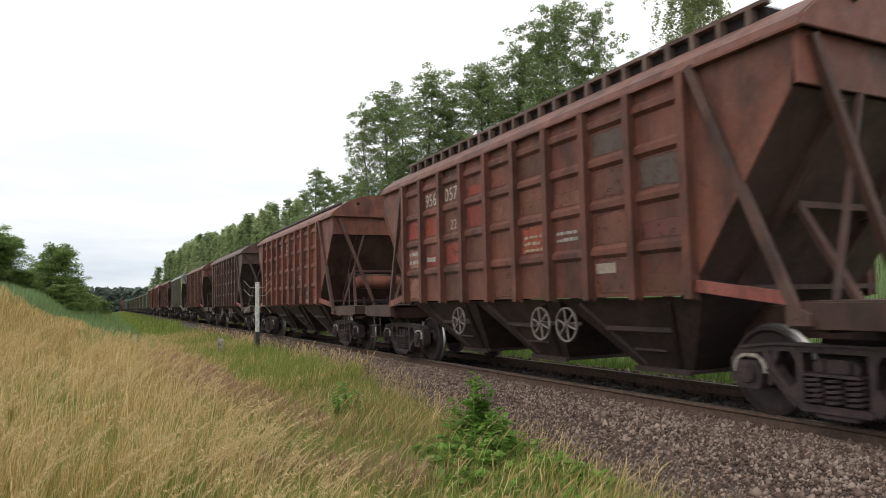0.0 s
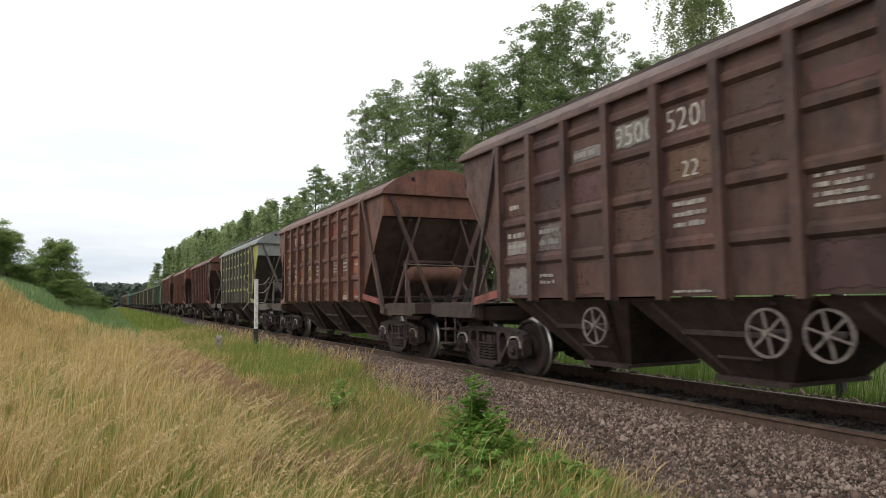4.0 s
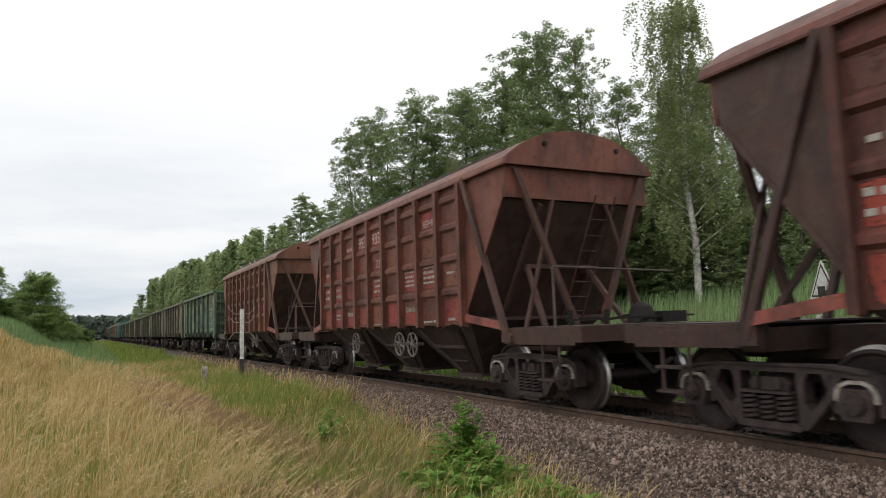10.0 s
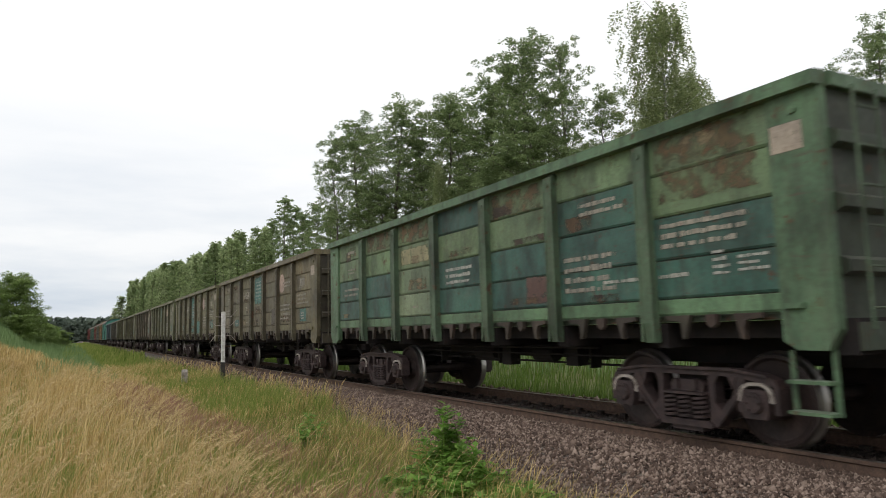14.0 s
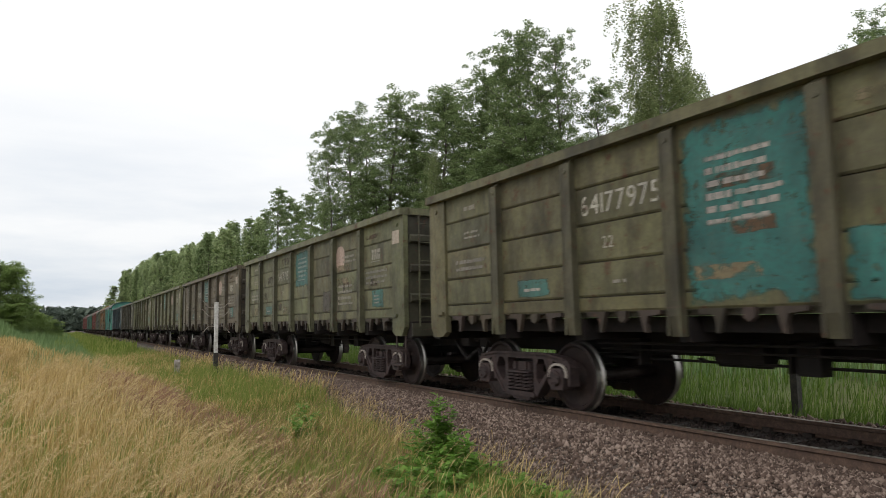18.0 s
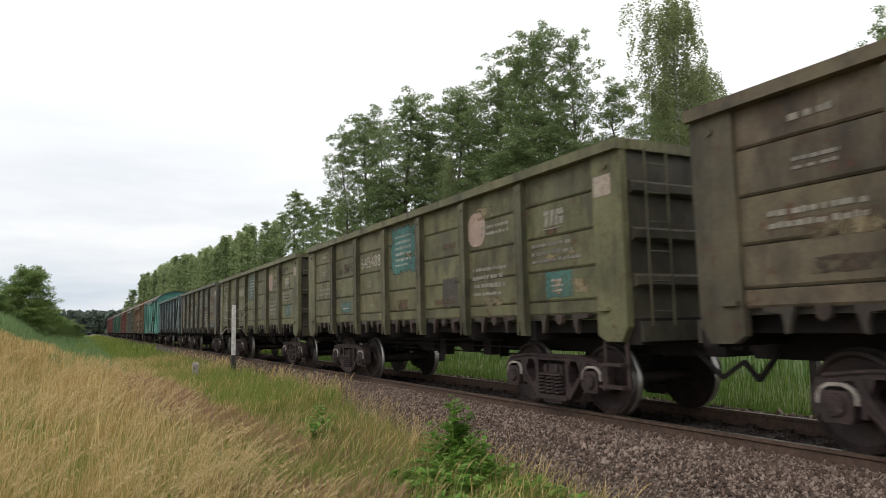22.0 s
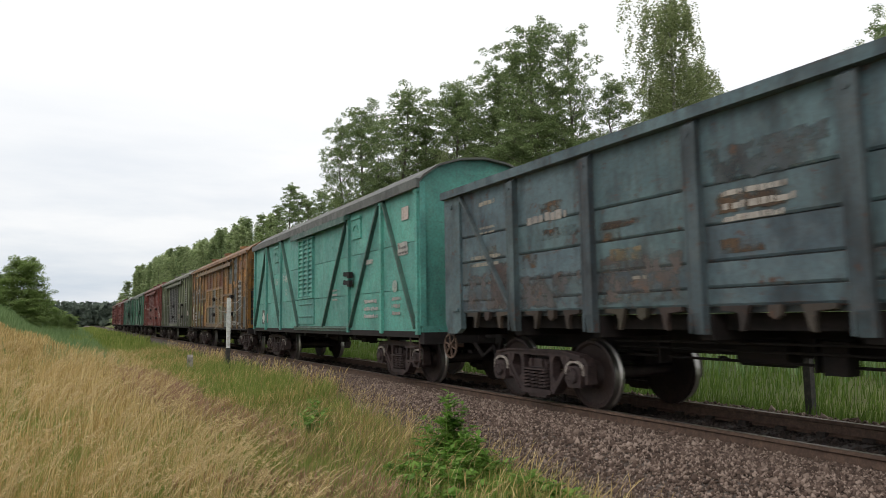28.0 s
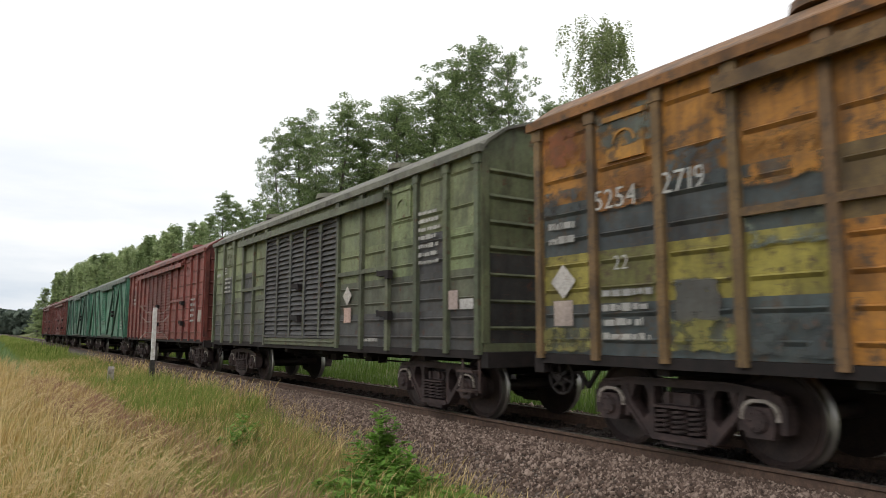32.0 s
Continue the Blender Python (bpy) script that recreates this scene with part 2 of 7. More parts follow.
# pale young leaves, raised further to put distance haze into the wood's colour
LEAF_W = island_material("young_wood_leaf", (0.270, 0.345, 0.165), (0.385, 0.465, 0.235), (0.500, 0.565, 0.320), 0.55, 0.5)
LEAF_P = island_material("pine_needle", (0.165, 0.230, 0.105), (0.245, 0.320, 0.145), (0.330, 0.395, 0.195), 0.6, 0.5)
BARK = grimy("grey_bark", (0.10, 0.085, 0.07), (0.20, 0.17, 0.15), 0.9, 0.0, 3.0)
# lightened and greyed green: aerial haze is mixed into this leaf colour
FARLEAF = island_material("distant_foliage", (0.095, 0.125, 0.100), (0.125, 0.158, 0.125), (0.155, 0.190, 0.150), 0.7, 0.3)
BIRCH = grimy("birch_bark", (0.62, 0.60, 0.56), (0.10, 0.09, 0.085), 0.8, 0.0, 3.5)


def ground_material():
    m, n, l, b = material("meadow_ground", (0.12, 0.13, 0.05), 0.95)
    c = n.new("ShaderNodeTexCoord").outputs["Object"]
    a = noise_tex(n, l, c, 0.12, 6.0)
    f = noise_tex(n, l, c, 3.0, 6.0, 0.7)
    col = ramp(n, l, a, 0.35, (0.085, 0.125, 0.035), 0.65, (0.20, 0.19, 0.075))
    # withered litter under the dry field
    sep, field, wob = n.new("ShaderNodeSeparateXYZ"), n.new("ShaderNodeMapRange"), n.new("ShaderNodeMath")
    l.new(c, sep.inputs["Vector"])
    wob.operation = "MULTIPLY_ADD"
    wob.inputs[1].default_value = 2.5
    l.new(noise_tex(n, l, c, 0.8, 4.0), wob.inputs[0])
    l.new(sep.outputs["X"], wob.inputs[2])
    field.inputs["From Min"].default_value, field.inputs["From Max"].default_value = -4.2, -5.4
    l.new(wob.outputs["Value"], field.inputs["Value"])
    far = n.new("ShaderNodeMapRange")
    far.inputs["From Min"].default_value, far.inputs["From Max"].default_value = 45.0, 30.0
    l.new(sep.outputs["Y"], far.inputs["Value"])
    both = n.new("ShaderNodeMath")
    both.operation = "MULTIPLY"
    l.new(field.outputs["Result"], both.inputs[0])
    l.new(far.outputs["Result"], both.inputs[1])
    col = blend(n, l, both.outputs["Value"], col, ramp(n, l, a, 0.35, (0.105, 0.095, 0.036), 0.65, (0.20, 0.155, 0.068)))
    col = blend(n, l, ramp(n, l, f, 0.35, (0.6, 0.6, 0.6), 0.65, (0, 0, 0)), col, (0.055, 0.05, 0.022))
    l.new(col, b.inputs["Base Color"])
    bump(n, l, b, f, 0.6, 0.08)
    return m


def ballast_material():
    m, n, l, b = material("ballast_bed", (0.25, 0.21, 0.19), 0.95)
    c = n.new("ShaderNodeTexCoord").outputs["Object"]
    v = n.new("ShaderNodeTexVoronoi")
    v.inputs["Scale"].default_value = 26.0
    l.new(c, v.inputs["Vector"])
    d = n.new("ShaderNodeTexVoronoi")
    d.feature, d.inputs["Scale"].default_value = "DISTANCE_TO_EDGE", 26.0
    l.new(c, d.inputs["Vector"])
    s = n.new("ShaderNodeSeparateColor")
    l.new(v.outputs["Color"], s.inputs["Color"])
    col = ramp(n, l, s.outputs["Red"], 0.0, (0.075, 0.060, 0.050), 1.0, (0.21, 0.175, 0.155))
    col = blend(n, l, ramp(n, l, d.outputs["Distance"], 0.0, (0.75, 0.75, 0.75), 0.16, (0, 0, 0)), col, (0.05, 0.04, 0.035))
    big = noise_tex(n, l, c, 0.7, 4.0)
    col = blend(n, l, ramp(n, l, big, 0.45, (0, 0, 0), 0.7, (0.45, 0.45, 0.45)), col, (0.13, 0.092, 0.070))
    # bed darkened between the rails, standing in for shade under the train
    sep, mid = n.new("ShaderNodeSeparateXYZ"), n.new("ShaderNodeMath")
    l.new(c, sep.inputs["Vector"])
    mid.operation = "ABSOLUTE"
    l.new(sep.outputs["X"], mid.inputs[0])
    train_shade = ramp(n, l, mid.outputs["Value"], 0.55, (0.85, 0.85, 0.85), 0.95, (0, 0, 0))
    col = blend(n, l, train_shade, col, (0.022, 0.016, 0.014))
    l.new(col, b.inputs["Base Color"])
    bump(n, l, b, d.outputs["Distance"], 0.9, 0.05)
    return m


GROUND, BALLAST = ground_material(), ballast_material()


# ---- geometry helpers ----
class Geo:
    """Collects vertices and faces for one mesh."""

    def __init__(self):
        self.v, self.f, self.k = [], [], []

    def add(self, verts, faces, slot=0):
        o = len(self.v)
        self.v += [tuple(p) for p in verts]
        self.f += [tuple(i + o for i in q) for q in faces]
        self.k += [slot] * len(faces)
        return self

    def box(self, x0, x1, y0, y1, z0, z1, slot=0):
        return self.add([(x, y, z) for x in (x0, x1) for y in (y0, y1) for z in (z0, z1)],
                        [(0, 1, 3, 2), (4, 6, 7, 5), (0, 4, 5, 1), (2, 3, 7, 6), (0, 2, 6, 4), (1, 5, 7, 3)], slot)

    def bar(self, p, q, w, h, slot=0, up=(0, 0, 1)):
        """A box beam from p to q, w wide and h high."""
        p, q = Vector(p), Vector(q)
        d = (q - p).normalized()
        s = d.cross(Vector(up))
        s = (s if s.length > 1e-4 else d.cross(Vector((1, 0, 0)))).normalized() * w / 2
        u = s.cross(d).normalized() * h / 2
        return self.add([e + a * s + b * u for e in (p, q) for a, b in ((-1, -1), (1, -1), (1, 1), (-1, 1))],
                        [(3, 2, 1, 0), (4, 5, 6, 7), (0, 1, 5, 4), (1, 2, 6, 5), (2, 3, 7, 6), (3, 0, 4, 7)], slot)

    def tube(self, p, q, r0, r1=None, n=10, slot=0, cap=True):
        p, q = Vector(p), Vector(q)
        r1 = r0 if r1 is None else r1
        d = (q - p).normalized()
        a = d.orthogonal().normalized()
        b = d.cross(a)
        ring = [(math.cos(2 * math.pi * i / n), math.sin(2 * math.pi * i / n)) for i in range(n)]
        vs = [p + (a * c + b * s) * r0 for c, s in ring] + [q + (a * c + b * s) * r1 for c, s in ring]
        fs = [(i, (i + 1) % n, n + (i + 1) % n, n + i) for i in range(n)]
        if cap:
            fs += [tuple(range(n))[::-1], tuple(range(n, 2 * n))]
        return self.add(vs, fs, slot)

    def prism_x(self, poly, x0, x1, slot=0):
        """A (y, z) outline drawn out from x0 to x1."""
        n = len(poly)
        return self.add([(x0, y, z) for y, z in poly] + [(x1, y, z) for y, z in poly],
                        [tuple(range(n)), tuple(range(n, 2 * n))[::-1]] + [(i, n + i, n + (i + 1) % n, (i + 1) % n) for i in range(n)], slot)

    def prism_y(self, poly, y0, y1, slot=0):
        """An (x, z) outline drawn out from y0 to y1."""
        n = len(poly)
        return self.add([(x, y0, z) for x, z in poly] + [(x, y1, z) for x, z in poly],
                        [tuple(range(n)), tuple(range(n, 2 * n))[::-1]] + [(i, n + i, n + (i + 1) % n, (i + 1) % n) for i in range(n)], slot)

    def revolve_x(self, prof, n=28, slot=0, slots=None, c=(0, 0)):
        """An (x, r) outline turned round the x axis."""
        k = len(prof)
        vs = [(x, c[0] + r * math.cos(2 * math.pi * i / n), c[1] + r * math.sin(2 * math.pi * i / n)) for i in range(n) for x, r in prof]
        for j in range(k - 1):
            self_slot = slots[j] if slots else slot
            o = len(self.v) if j == 0 else o
            if j == 0:
                self.v += vs
            self.f += [(o + i * k + j, o + i * k + j + 1, o + ((i + 1) % n) * k + j + 1, o + ((i + 1) % n) * k + j) for i in range(n)]
            self.k += [self_slot] * n
        return self

    def mesh(self, name, *mats, smooth=False):
        m = bpy.data.meshes.new(name)
        m.from_pydata(self.v, [], self.f)
        for x in mats:
            m.materials.append(x)
        if len(mats) > 1:
            m.polygons.foreach_set("material_index", self.k)
        bm = bmesh.new()
        bm.from_mesh(m)
        bmesh.ops.recalc_face_normals(bm, faces=bm.faces)
        bm.to_mesh(m)
        bm.free()
        if smooth:
            m.polygons.foreach_set("use_smooth", [True] * len(m.polygons))
        return m


MESHES = {}


def shared(key, make):
    """The mesh of that key, made once."""
    if key not in MESHES:
        MESHES[key] = make()
    return MESHES[key]


def part(name, mesh, parent, at=(0, 0, 0), label="", color=None):
    ob = new(name, mesh)
    ob.parent = parent
    ob.location = at
    if color is not None:
        ob.color = (*color, 1)
    if label:
        ob["label"] = label
    return ob


def numpy_mesh(name, verts, faces, mat, smooth=False):
    """A mesh from arrays: verts (n, 3), faces (m, 3 or 4)."""
    m = bpy.data.meshes.new(name)
    k = faces.shape[1]
    m.vertices.add(len(verts))
    m.vertices.foreach_set("co", verts.astype(np.float32).ravel())
    m.loops.add(faces.size)
    m.loops.foreach_set("vertex_index", faces.astype(np.int32).ravel())
    m.polygons.add(len(faces))
    m.polygons.foreach_set("loop_start", np.arange(0, faces.size, k, dtype=np.int32))
    if smooth:
        m.polygons.foreach_set("use_smooth", np.ones(len(faces), dtype=bool))
    m.update(calc_edges=True)
    m.materials.append(mat)
    return m


# ---- the lie of the land ----
def step(a, b, x):
    t = np.clip((x - a) / (b - a), 0, 1)
    return t * t * (3 - 2 * t)


def land(x, y):
    """Ground height: track bed at about -0.25, a shallow ditch, the bank on each side."""
    x, y = np.asarray(x, float), np.asarray(y, float)
    bed = -0.22 + 0.085 * step(0.86, 0.93, np.abs(x)) - 0.485 * step(1.70, 3.0, np.abs(x)) - 0.15 * step(3.0, 4.5, np.abs(x))
    left = 0.40 * step(4.5, 7.0, -x) + step(9, 36, y) * (0.5 * step(7.2, 9.2, -x) + 2.1 * step(9.0, 12.8, -x) + 1.2 * step(13, 30, -x))
    right = 1.4 * step(5, 14, x) + 2.7 * step(10, 30, x)
    wave = 0.06 * np.sin(x * 0.9 + y * 0.31) * np.cos(y * 0.53 - x * 0.2) * step(3.2, 6, np.abs(x))
    return bed + left + right + wave


# ---- lettering ----
def make_glyphs(chars):
    """Outlines of the characters as flat meshes, one unit high."""
    made = []
    for ch in chars:
        cu = bpy.data.curves.new("glyph", "FONT")
        cu.body, cu.size, cu.resolution_u = ch, 1.38, 3
        ob = new("glyph", cu)
        made.append((ch, cu, ob))
    dg = bpy.context.evaluated_depsgraph_get()
    out = {}
    for ch, cu, ob in made:
        me = bpy.data.meshes.new_from_object(ob.evaluated_get(dg))
        out[ch] = ([tuple(v.co) for v in me.vertices], [tuple(p.vertices) for p in me.polygons])
        bpy.data.meshes.remove(me)
        bpy.data.objects.remove(ob)
        bpy.data.curves.remove(cu)
    return out


GLYPH = make_glyphs("0123456789ЗЕРНОКИВСМБЦ")


def text_mesh(body, high, bold=0.0):
    """Flat lettering in the plane x = 0, read from the -x side, its lower far corner at the origin."""
    def make():
        g, at = Geo(), 0.0
        for ch in body:
            if ch == " ":
                at += 0.45
                continue
            vs, fs = GLYPH[ch]
            lo, hi = min(v[0] for v in vs), max(v[0] for v in vs)
            g.add([(0, -(at + (v[0] - lo) * 0.92) * high, v[1] * high) for v in vs], fs)
            at += (hi - lo) * 0.92 + 0.14
        m = bpy.data.meshes.new("lettering")
        m.from_pydata(g.v, [], g.f)
        m.materials.append(MARK)
        return m
    return shared(("text", body, high), make)


def bars_mesh(wide, high, lines, seed):
    """Lines of worn writing as short bars; the lower far corner at the origin."""
    def make():
        rnd, g = random.Random(seed), Geo()
        pitch = high / lines
        for i in range(lines):
            y, end = 0.0, wide * rnd.uniform(0.75, 1.0)
            while y < end - 0.02:
                w = min(rnd.uniform(0.03, 0.15), end - y)
                lo, hi = i * pitch + pitch * rnd.uniform(0, 0.10), i * pitch + pitch * rnd.uniform(0.42, 0.58)
                g.add([(0, -y, lo), (0, -(y + w), lo), (0, -(y + w), hi), (0, -y, hi)], [(0, 1, 2, 3)])
                y += w + rnd.choice((0.014, 0.018, 0.022, 0.05))
        return g.mesh("lettering", MARK)
    return shared(("bars", wide, high, lines, seed), make)


def patch_mesh(wide, high, peel=False):
    """A flat coat of paint on a sheet."""
    def make():
        m = bpy.data.meshes.new("patch")
        m.from_pydata([(0, 0, 0), (0, -wide, 0), (0, -wide, high), (0, 0, high)], [], [(0, 3, 2, 1)])
        m.materials.append(PAINT_PEEL if peel else PAINT_COAT if wide > 0.45 else MARK)
        return m
    return shared(("patch", round(wide, 3), round(high, 3), peel), make)


def disc_mesh(r, n=24):
    """A painted disc, or with four corners a lozenge."""
    def make():
        m = bpy.data.meshes.new("disc")
        m.from_pydata([(0, r * math.sin(2 * math.pi * a / n), r * math.cos(2 * math.pi * a / n)) for a in range(n)], [], [tuple(range(n))])
        m.materials.append(MARK)
        return m
    return shared(("disc", r, n), make)


def emblem_mesh(high):
    """The owner's emblem as plain slanting blocks."""
    def make():
        g = Geo()
        for a, b, lo, hi in ((0.0, 0.55, 0.70, 1.0), (0.15, 0.48, 0.05, 0.66), (0.66, 0.98, 0.05, 1.0), (1.10, 1.90, 0.62, 1.0), (1.10, 1.45, 0.05, 0.58), (1.55, 1.90, 0.05, 0.48), (-0.05, 1.9, -0.18, -0.08)):
            g.add([(0, -(y + 0.18 * z) * high, z * high) for y, z in ((a, lo), (b, lo), (b, hi), (a, hi))], [(0, 1, 2, 3)])
        return g.mesh("emblem", MARK)
    return shared(("emblem", high), make)


def write(wagon, x, items):
    """Markings on a wagon's near side: (kind, y of the far edge, z of the lower edge, ...)."""
    for it in items:
        kind, y, z = it[:3]
        coat = (y * 7.31 + z * 3.17) % 1  # each coat lies at its own depth, so that none share a plane
        if kind == "text":
            part("fleet_number" if it[3][:1].isdigit() and len(it[3]) > 2 else "lettering", text_mesh(it[3], it[4]), wagon, (x - 0.009, y, z), "", it[5] if len(it) > 5 else (0.62, 0.60, 0.56))
        elif kind == "bars":
            bars = part("stencil", bars_mesh(*it[3:7]), wagon, (x - 0.009, y, z), "", tuple(0.78 * c for c in (it[7] if len(it) > 7 else (0.55, 0.52, 0.48))))
            tagged(bars, kind="stuff")
        elif kind == "patch":
            part("repainted_patch", patch_mesh(it[3], it[4]), wagon, (x - 0.003 - 0.002 * coat, y, z), "", it[5])
        elif kind == "peel":
            part("peeling_paint", patch_mesh(it[3], it[4], True), wagon, (x - 0.0055 - 0.002 * coat, y, z), "", it[5])
        elif kind == "lozenge":
            part("hazard_lozenge", disc_mesh(it[3], 4), wagon, (x - 0.008, y, z), "", it[4])
        elif kind == "emblem":
            tagged(part("emblem", emblem_mesh(it[3]), wagon, (x - 0.009, y, z), "", it[4]), kind="stuff")
        elif kind == "disc":
            part("painted_disc", disc_mesh(it[3]), wagon, (x - 0.005, y, z), "", it[4])


# ---- running gear ----
def side_frame_mesh():
    """Cast side frame of a two-axle bogie in the y-z plane, with its windows."""
    g = Geo()
    x0, x1 = -0.075, 0.075
    g.prism_x([(-1.18, 0.60), (-1.13, 0.70), (-1.00, 0.755), (-0.62, 0.80), (0.62, 0.80), (1.00, 0.755), (1.13, 0.70), (1.18, 0.60), (1.09, 0.64), (0.70, 0.715), (-0.70, 0.715), (-1.09, 0.64)], x0, x1)
    for s in (-1, 1):
        g.prism_x([(s * 1.18, 0.62), (s * 1.175, 0.36), (s * 1.12, 0.36), (s * 1.11, 0.62)], x0 - 0.01, x1 + 0.01)
        g.prism_x([(s * 0.80, 0.72), (s * 0.745, 0.60), (s * 0.735, 0.50), (s * 0.44, 0.18), (s * 0.33, 0.155), (s * 0.36, 0.235), (s * 0.635, 0.53), (s * 0.70, 0.73)], x0, x1)
        g.prism_x([(s * 0.735, 0.53), (s * 0.73, 0.36), (s * 0.68, 0.36), (s * 0.66, 0.50)], x0, x1)
        g.prism_x([(s * 0.405, 0.73), (s * 0.395, 0.26), (s * 0.325, 0.19), (s * 0.325, 0.73)], x0, x1)
        for a, b, c in (((0.40, 0.42), (0.39, 0.26), (0.47, 0.35)), ((0.40, 0.72), (0.40, 0.63), (0.46, 0.72)), ((0.68, 0.72), (0.64, 0.57), (0.58, 0.72))):
            g.prism_x([(s * a[0], a[1]), (s * b[0], b[1]), (s * c[0], c[1])], x0, x1)
        g.bar((x0 - 0.012, s * 0.62, 0.79), (x0 - 0.012, s * 1.06, 0.735), 0.03, 0.03)
        g.bar((x0 - 0.012, s * 0.72, 0.52), (x0 - 0.012, s * 0.42, 0.18), 0.03, 0.03)
    g.prism_x([(-0.35, 0.15), (0.35, 0.15), (0.38, 0.19), (0.33, 0.225), (-0.33, 0.225), (-0.38, 0.19)], x0 - 0.03, x1 + 0.03)
    g.prism_x([(-0.20, 0.10), (0.20, 0.10), (0.24, 0.15), (-0.24, 0.15)], x0, x1)
    g.bar((x0 - 0.012, -0.62, 0.79), (x0 - 0.012, 0.62, 0.79), 0.03, 0.03)
    return g.mesh("side_frame", BOGIE)


def spring_mesh():
    g, turns, n = Geo(), 5.0, 12
    for xc in (-0.07, 0.09):
        for yc in (-0.20, 0.0, 0.20):
            k = int(turns * n)
            pts = [Vector((xc + 0.075 * math.cos(2 * math.pi * i / n), yc + 0.075 * math.sin(2 * math.pi * i / n), 0.24 + 0.25 * i / k)) for i in range(k + 1)]
            for a, b in zip(pts, pts[1:]):
                g.bar(a, b, 0.028, 0.028)
    g.box(-0.15, 0.15, -0.295, 0.295, 0.50, 0.525)
    g.prism_x([(-0.22, 0.53), (0.22, 0.53), (0.24, 0.60), (0.18, 0.66), (-0.18, 0.66), (-0.24, 0.60)], -0.05, 0.10)
    for y in (-0.13, 0.13):
        g.box(-0.09, -0.05, y - 0.03, y + 0.03, 0.55, 0.66)
    return g.mesh("spring_set", BOGIE)


def axle_box_mesh():
    g = Geo()
    g.prism_x([(-0.13, 0.31), (0.13, 0.31), (0.155, 0.38), (0.16, 0.50), (0.12, 0.60), (-0.12, 0.60), (-0.16, 0.50), (-0.155, 0.38)], -0.13, 0.10)
    g.tube((-0.17, 0, 0.47), (-0.13, 0, 0.47), 0.10, 0.11, 14)
    for i in range(6):
        a = i * math.pi / 3
        g.tube((-0.185, 0.075 * math.cos(a), 0.47 + 0.075 * math.sin(a)), (-0.16, 0.075 * math.cos(a), 0.47 + 0.075 * math.sin(a)), 0.013, None, 6)
    return g.mesh("axle_box", BOGIE)


def cap_mesh():
    """The chalky cap on the frame's end above an axle box."""
    g = Geo()
    pts = [(-0.185, 0.475), (-0.18, 0.56), (-0.14, 0.62), (-0.07, 0.655), (0.07, 0.655), (0.14, 0.62), (0.18, 0.56), (0.185, 0.475)]
    for a, b in zip(pts, pts[1:]):
        g.bar((0, *a), (0, *b), 0.032, 0.03, 0, (1, 0, 0))
    return g.mesh("frame_cap", CREAM)


def wheelset_mesh():
    g = Geo()
    for s in (-1, 1):
        prof = [(0.72, 0.09), (0.72, 0.16), (0.705, 0.40), (0.71, 0.425), (0.68, 0.505), (0.71, 0.508), (0.735, 0.480), (0.815, 0.472), (0.825, 0.435), (0.79, 0.405), (0.76, 0.20), (0.84, 0.16), (0.84, 0.09)]
        slots = [0, 0, 0, 0, 1, 1, 1, 0, 0, 0, 0, 0]
        g.revolve_x([(s * x, r) for x, r in prof], 36, 0, slots)
    g.tube((-1.0, 0, 0), (1.0, 0, 0), 0.085, None, 14)
    for k in range(3):
        a = k * 2.1
        g.box(-0.845, -0.835, 0.10 + 0.0 * k, 0.13, -0.02 + 0.05 * math.cos(a), 0.02 + 0.05 * math.cos(a))
    m = g.mesh("wheelset", WHEEL, TREAD, smooth=False)
    return m


def bolster_mesh():
    g = Geo()
    g.box(-0.95, 0.95, -0.22, 0.22, 0.58, 0.74)
    g.tube((0, 0, 0.70), (0, 0, 0.86), 0.22, None, 16)
    for s in (-1, 1):
        g.bar((-0.75, s * 0.42, 0.38), (0.75, s * 0.42, 0.38), 0.09, 0.10)
        for x in (-0.76, 0.76):
            g.prism_x([(s * 0.36, 0.30), (s * 0.40, 0.62), (s * 0.46, 0.60), (s * 0.44, 0.30)], x - 0.05, x + 0.05)
        g.tube((0, s * 0.40, 0.42), (0, s * 0.9, 0.44), 0.03, None, 8)
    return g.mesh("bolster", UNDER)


WHEELSETS = []


def bogie(wagon, y):
    b = part("bogie", shared("bolster", bolster_mesh), wagon, (0, y, 0))
    for s in (-1, 1):
        part("side_frame", shared("side_frame", side_frame_mesh), b, (s * 1.02, 0, 0))
        part("spring_set", shared("springs", spring_mesh), b, (s * 1.02, 0, 0))
        for e in (-1, 1):
            box = part("axle_box", shared("axle_box", axle_box_mesh), b, (s * 1.02, e * 0.925, 0))
            if s > 0:
                box.rotation_euler = (0, 0, math.pi)
            if s < 0:
                part("frame_cap", shared("frame_cap", cap_mesh), b, (-1.115, e * 0.925, 0), "chalky white edge")
    for e in (-1, 1):
        w = part("wheelset", shared("wheelset", wheelset_mesh), b, (0, e * 0.925, 0.472), "dark wheelset with polished treads")
        WHEELSETS.append((w, e * 0.925))
    return b


def coupler_mesh():
    g = Geo()
    g.box(-0.10, 0.10, -0.62, 0.0, 0.96, 1.14)
    g.prism_x([(0.0, 0.90), (0.30, 0.88), (0.36, 0.98), (0.36, 1.14), (0.26, 1.22), (0.0, 1.20)], -0.16, 0.20)
    g.prism_x([(0.20, 0.94), (0.46, 0.98), (0.46, 1.12), (0.20, 1.16)], -0.20, -0.06)
    g.bar((-0.35, -0.25, 0.9), (-0.28, 0.1, 0.55), 0.05, 0.05)
    g.bar((-0.28, 0.1, 0.55), (-0.2, 0.35, 0.75), 0.05, 0.05)
    return g.mesh("coupler", UNDER)


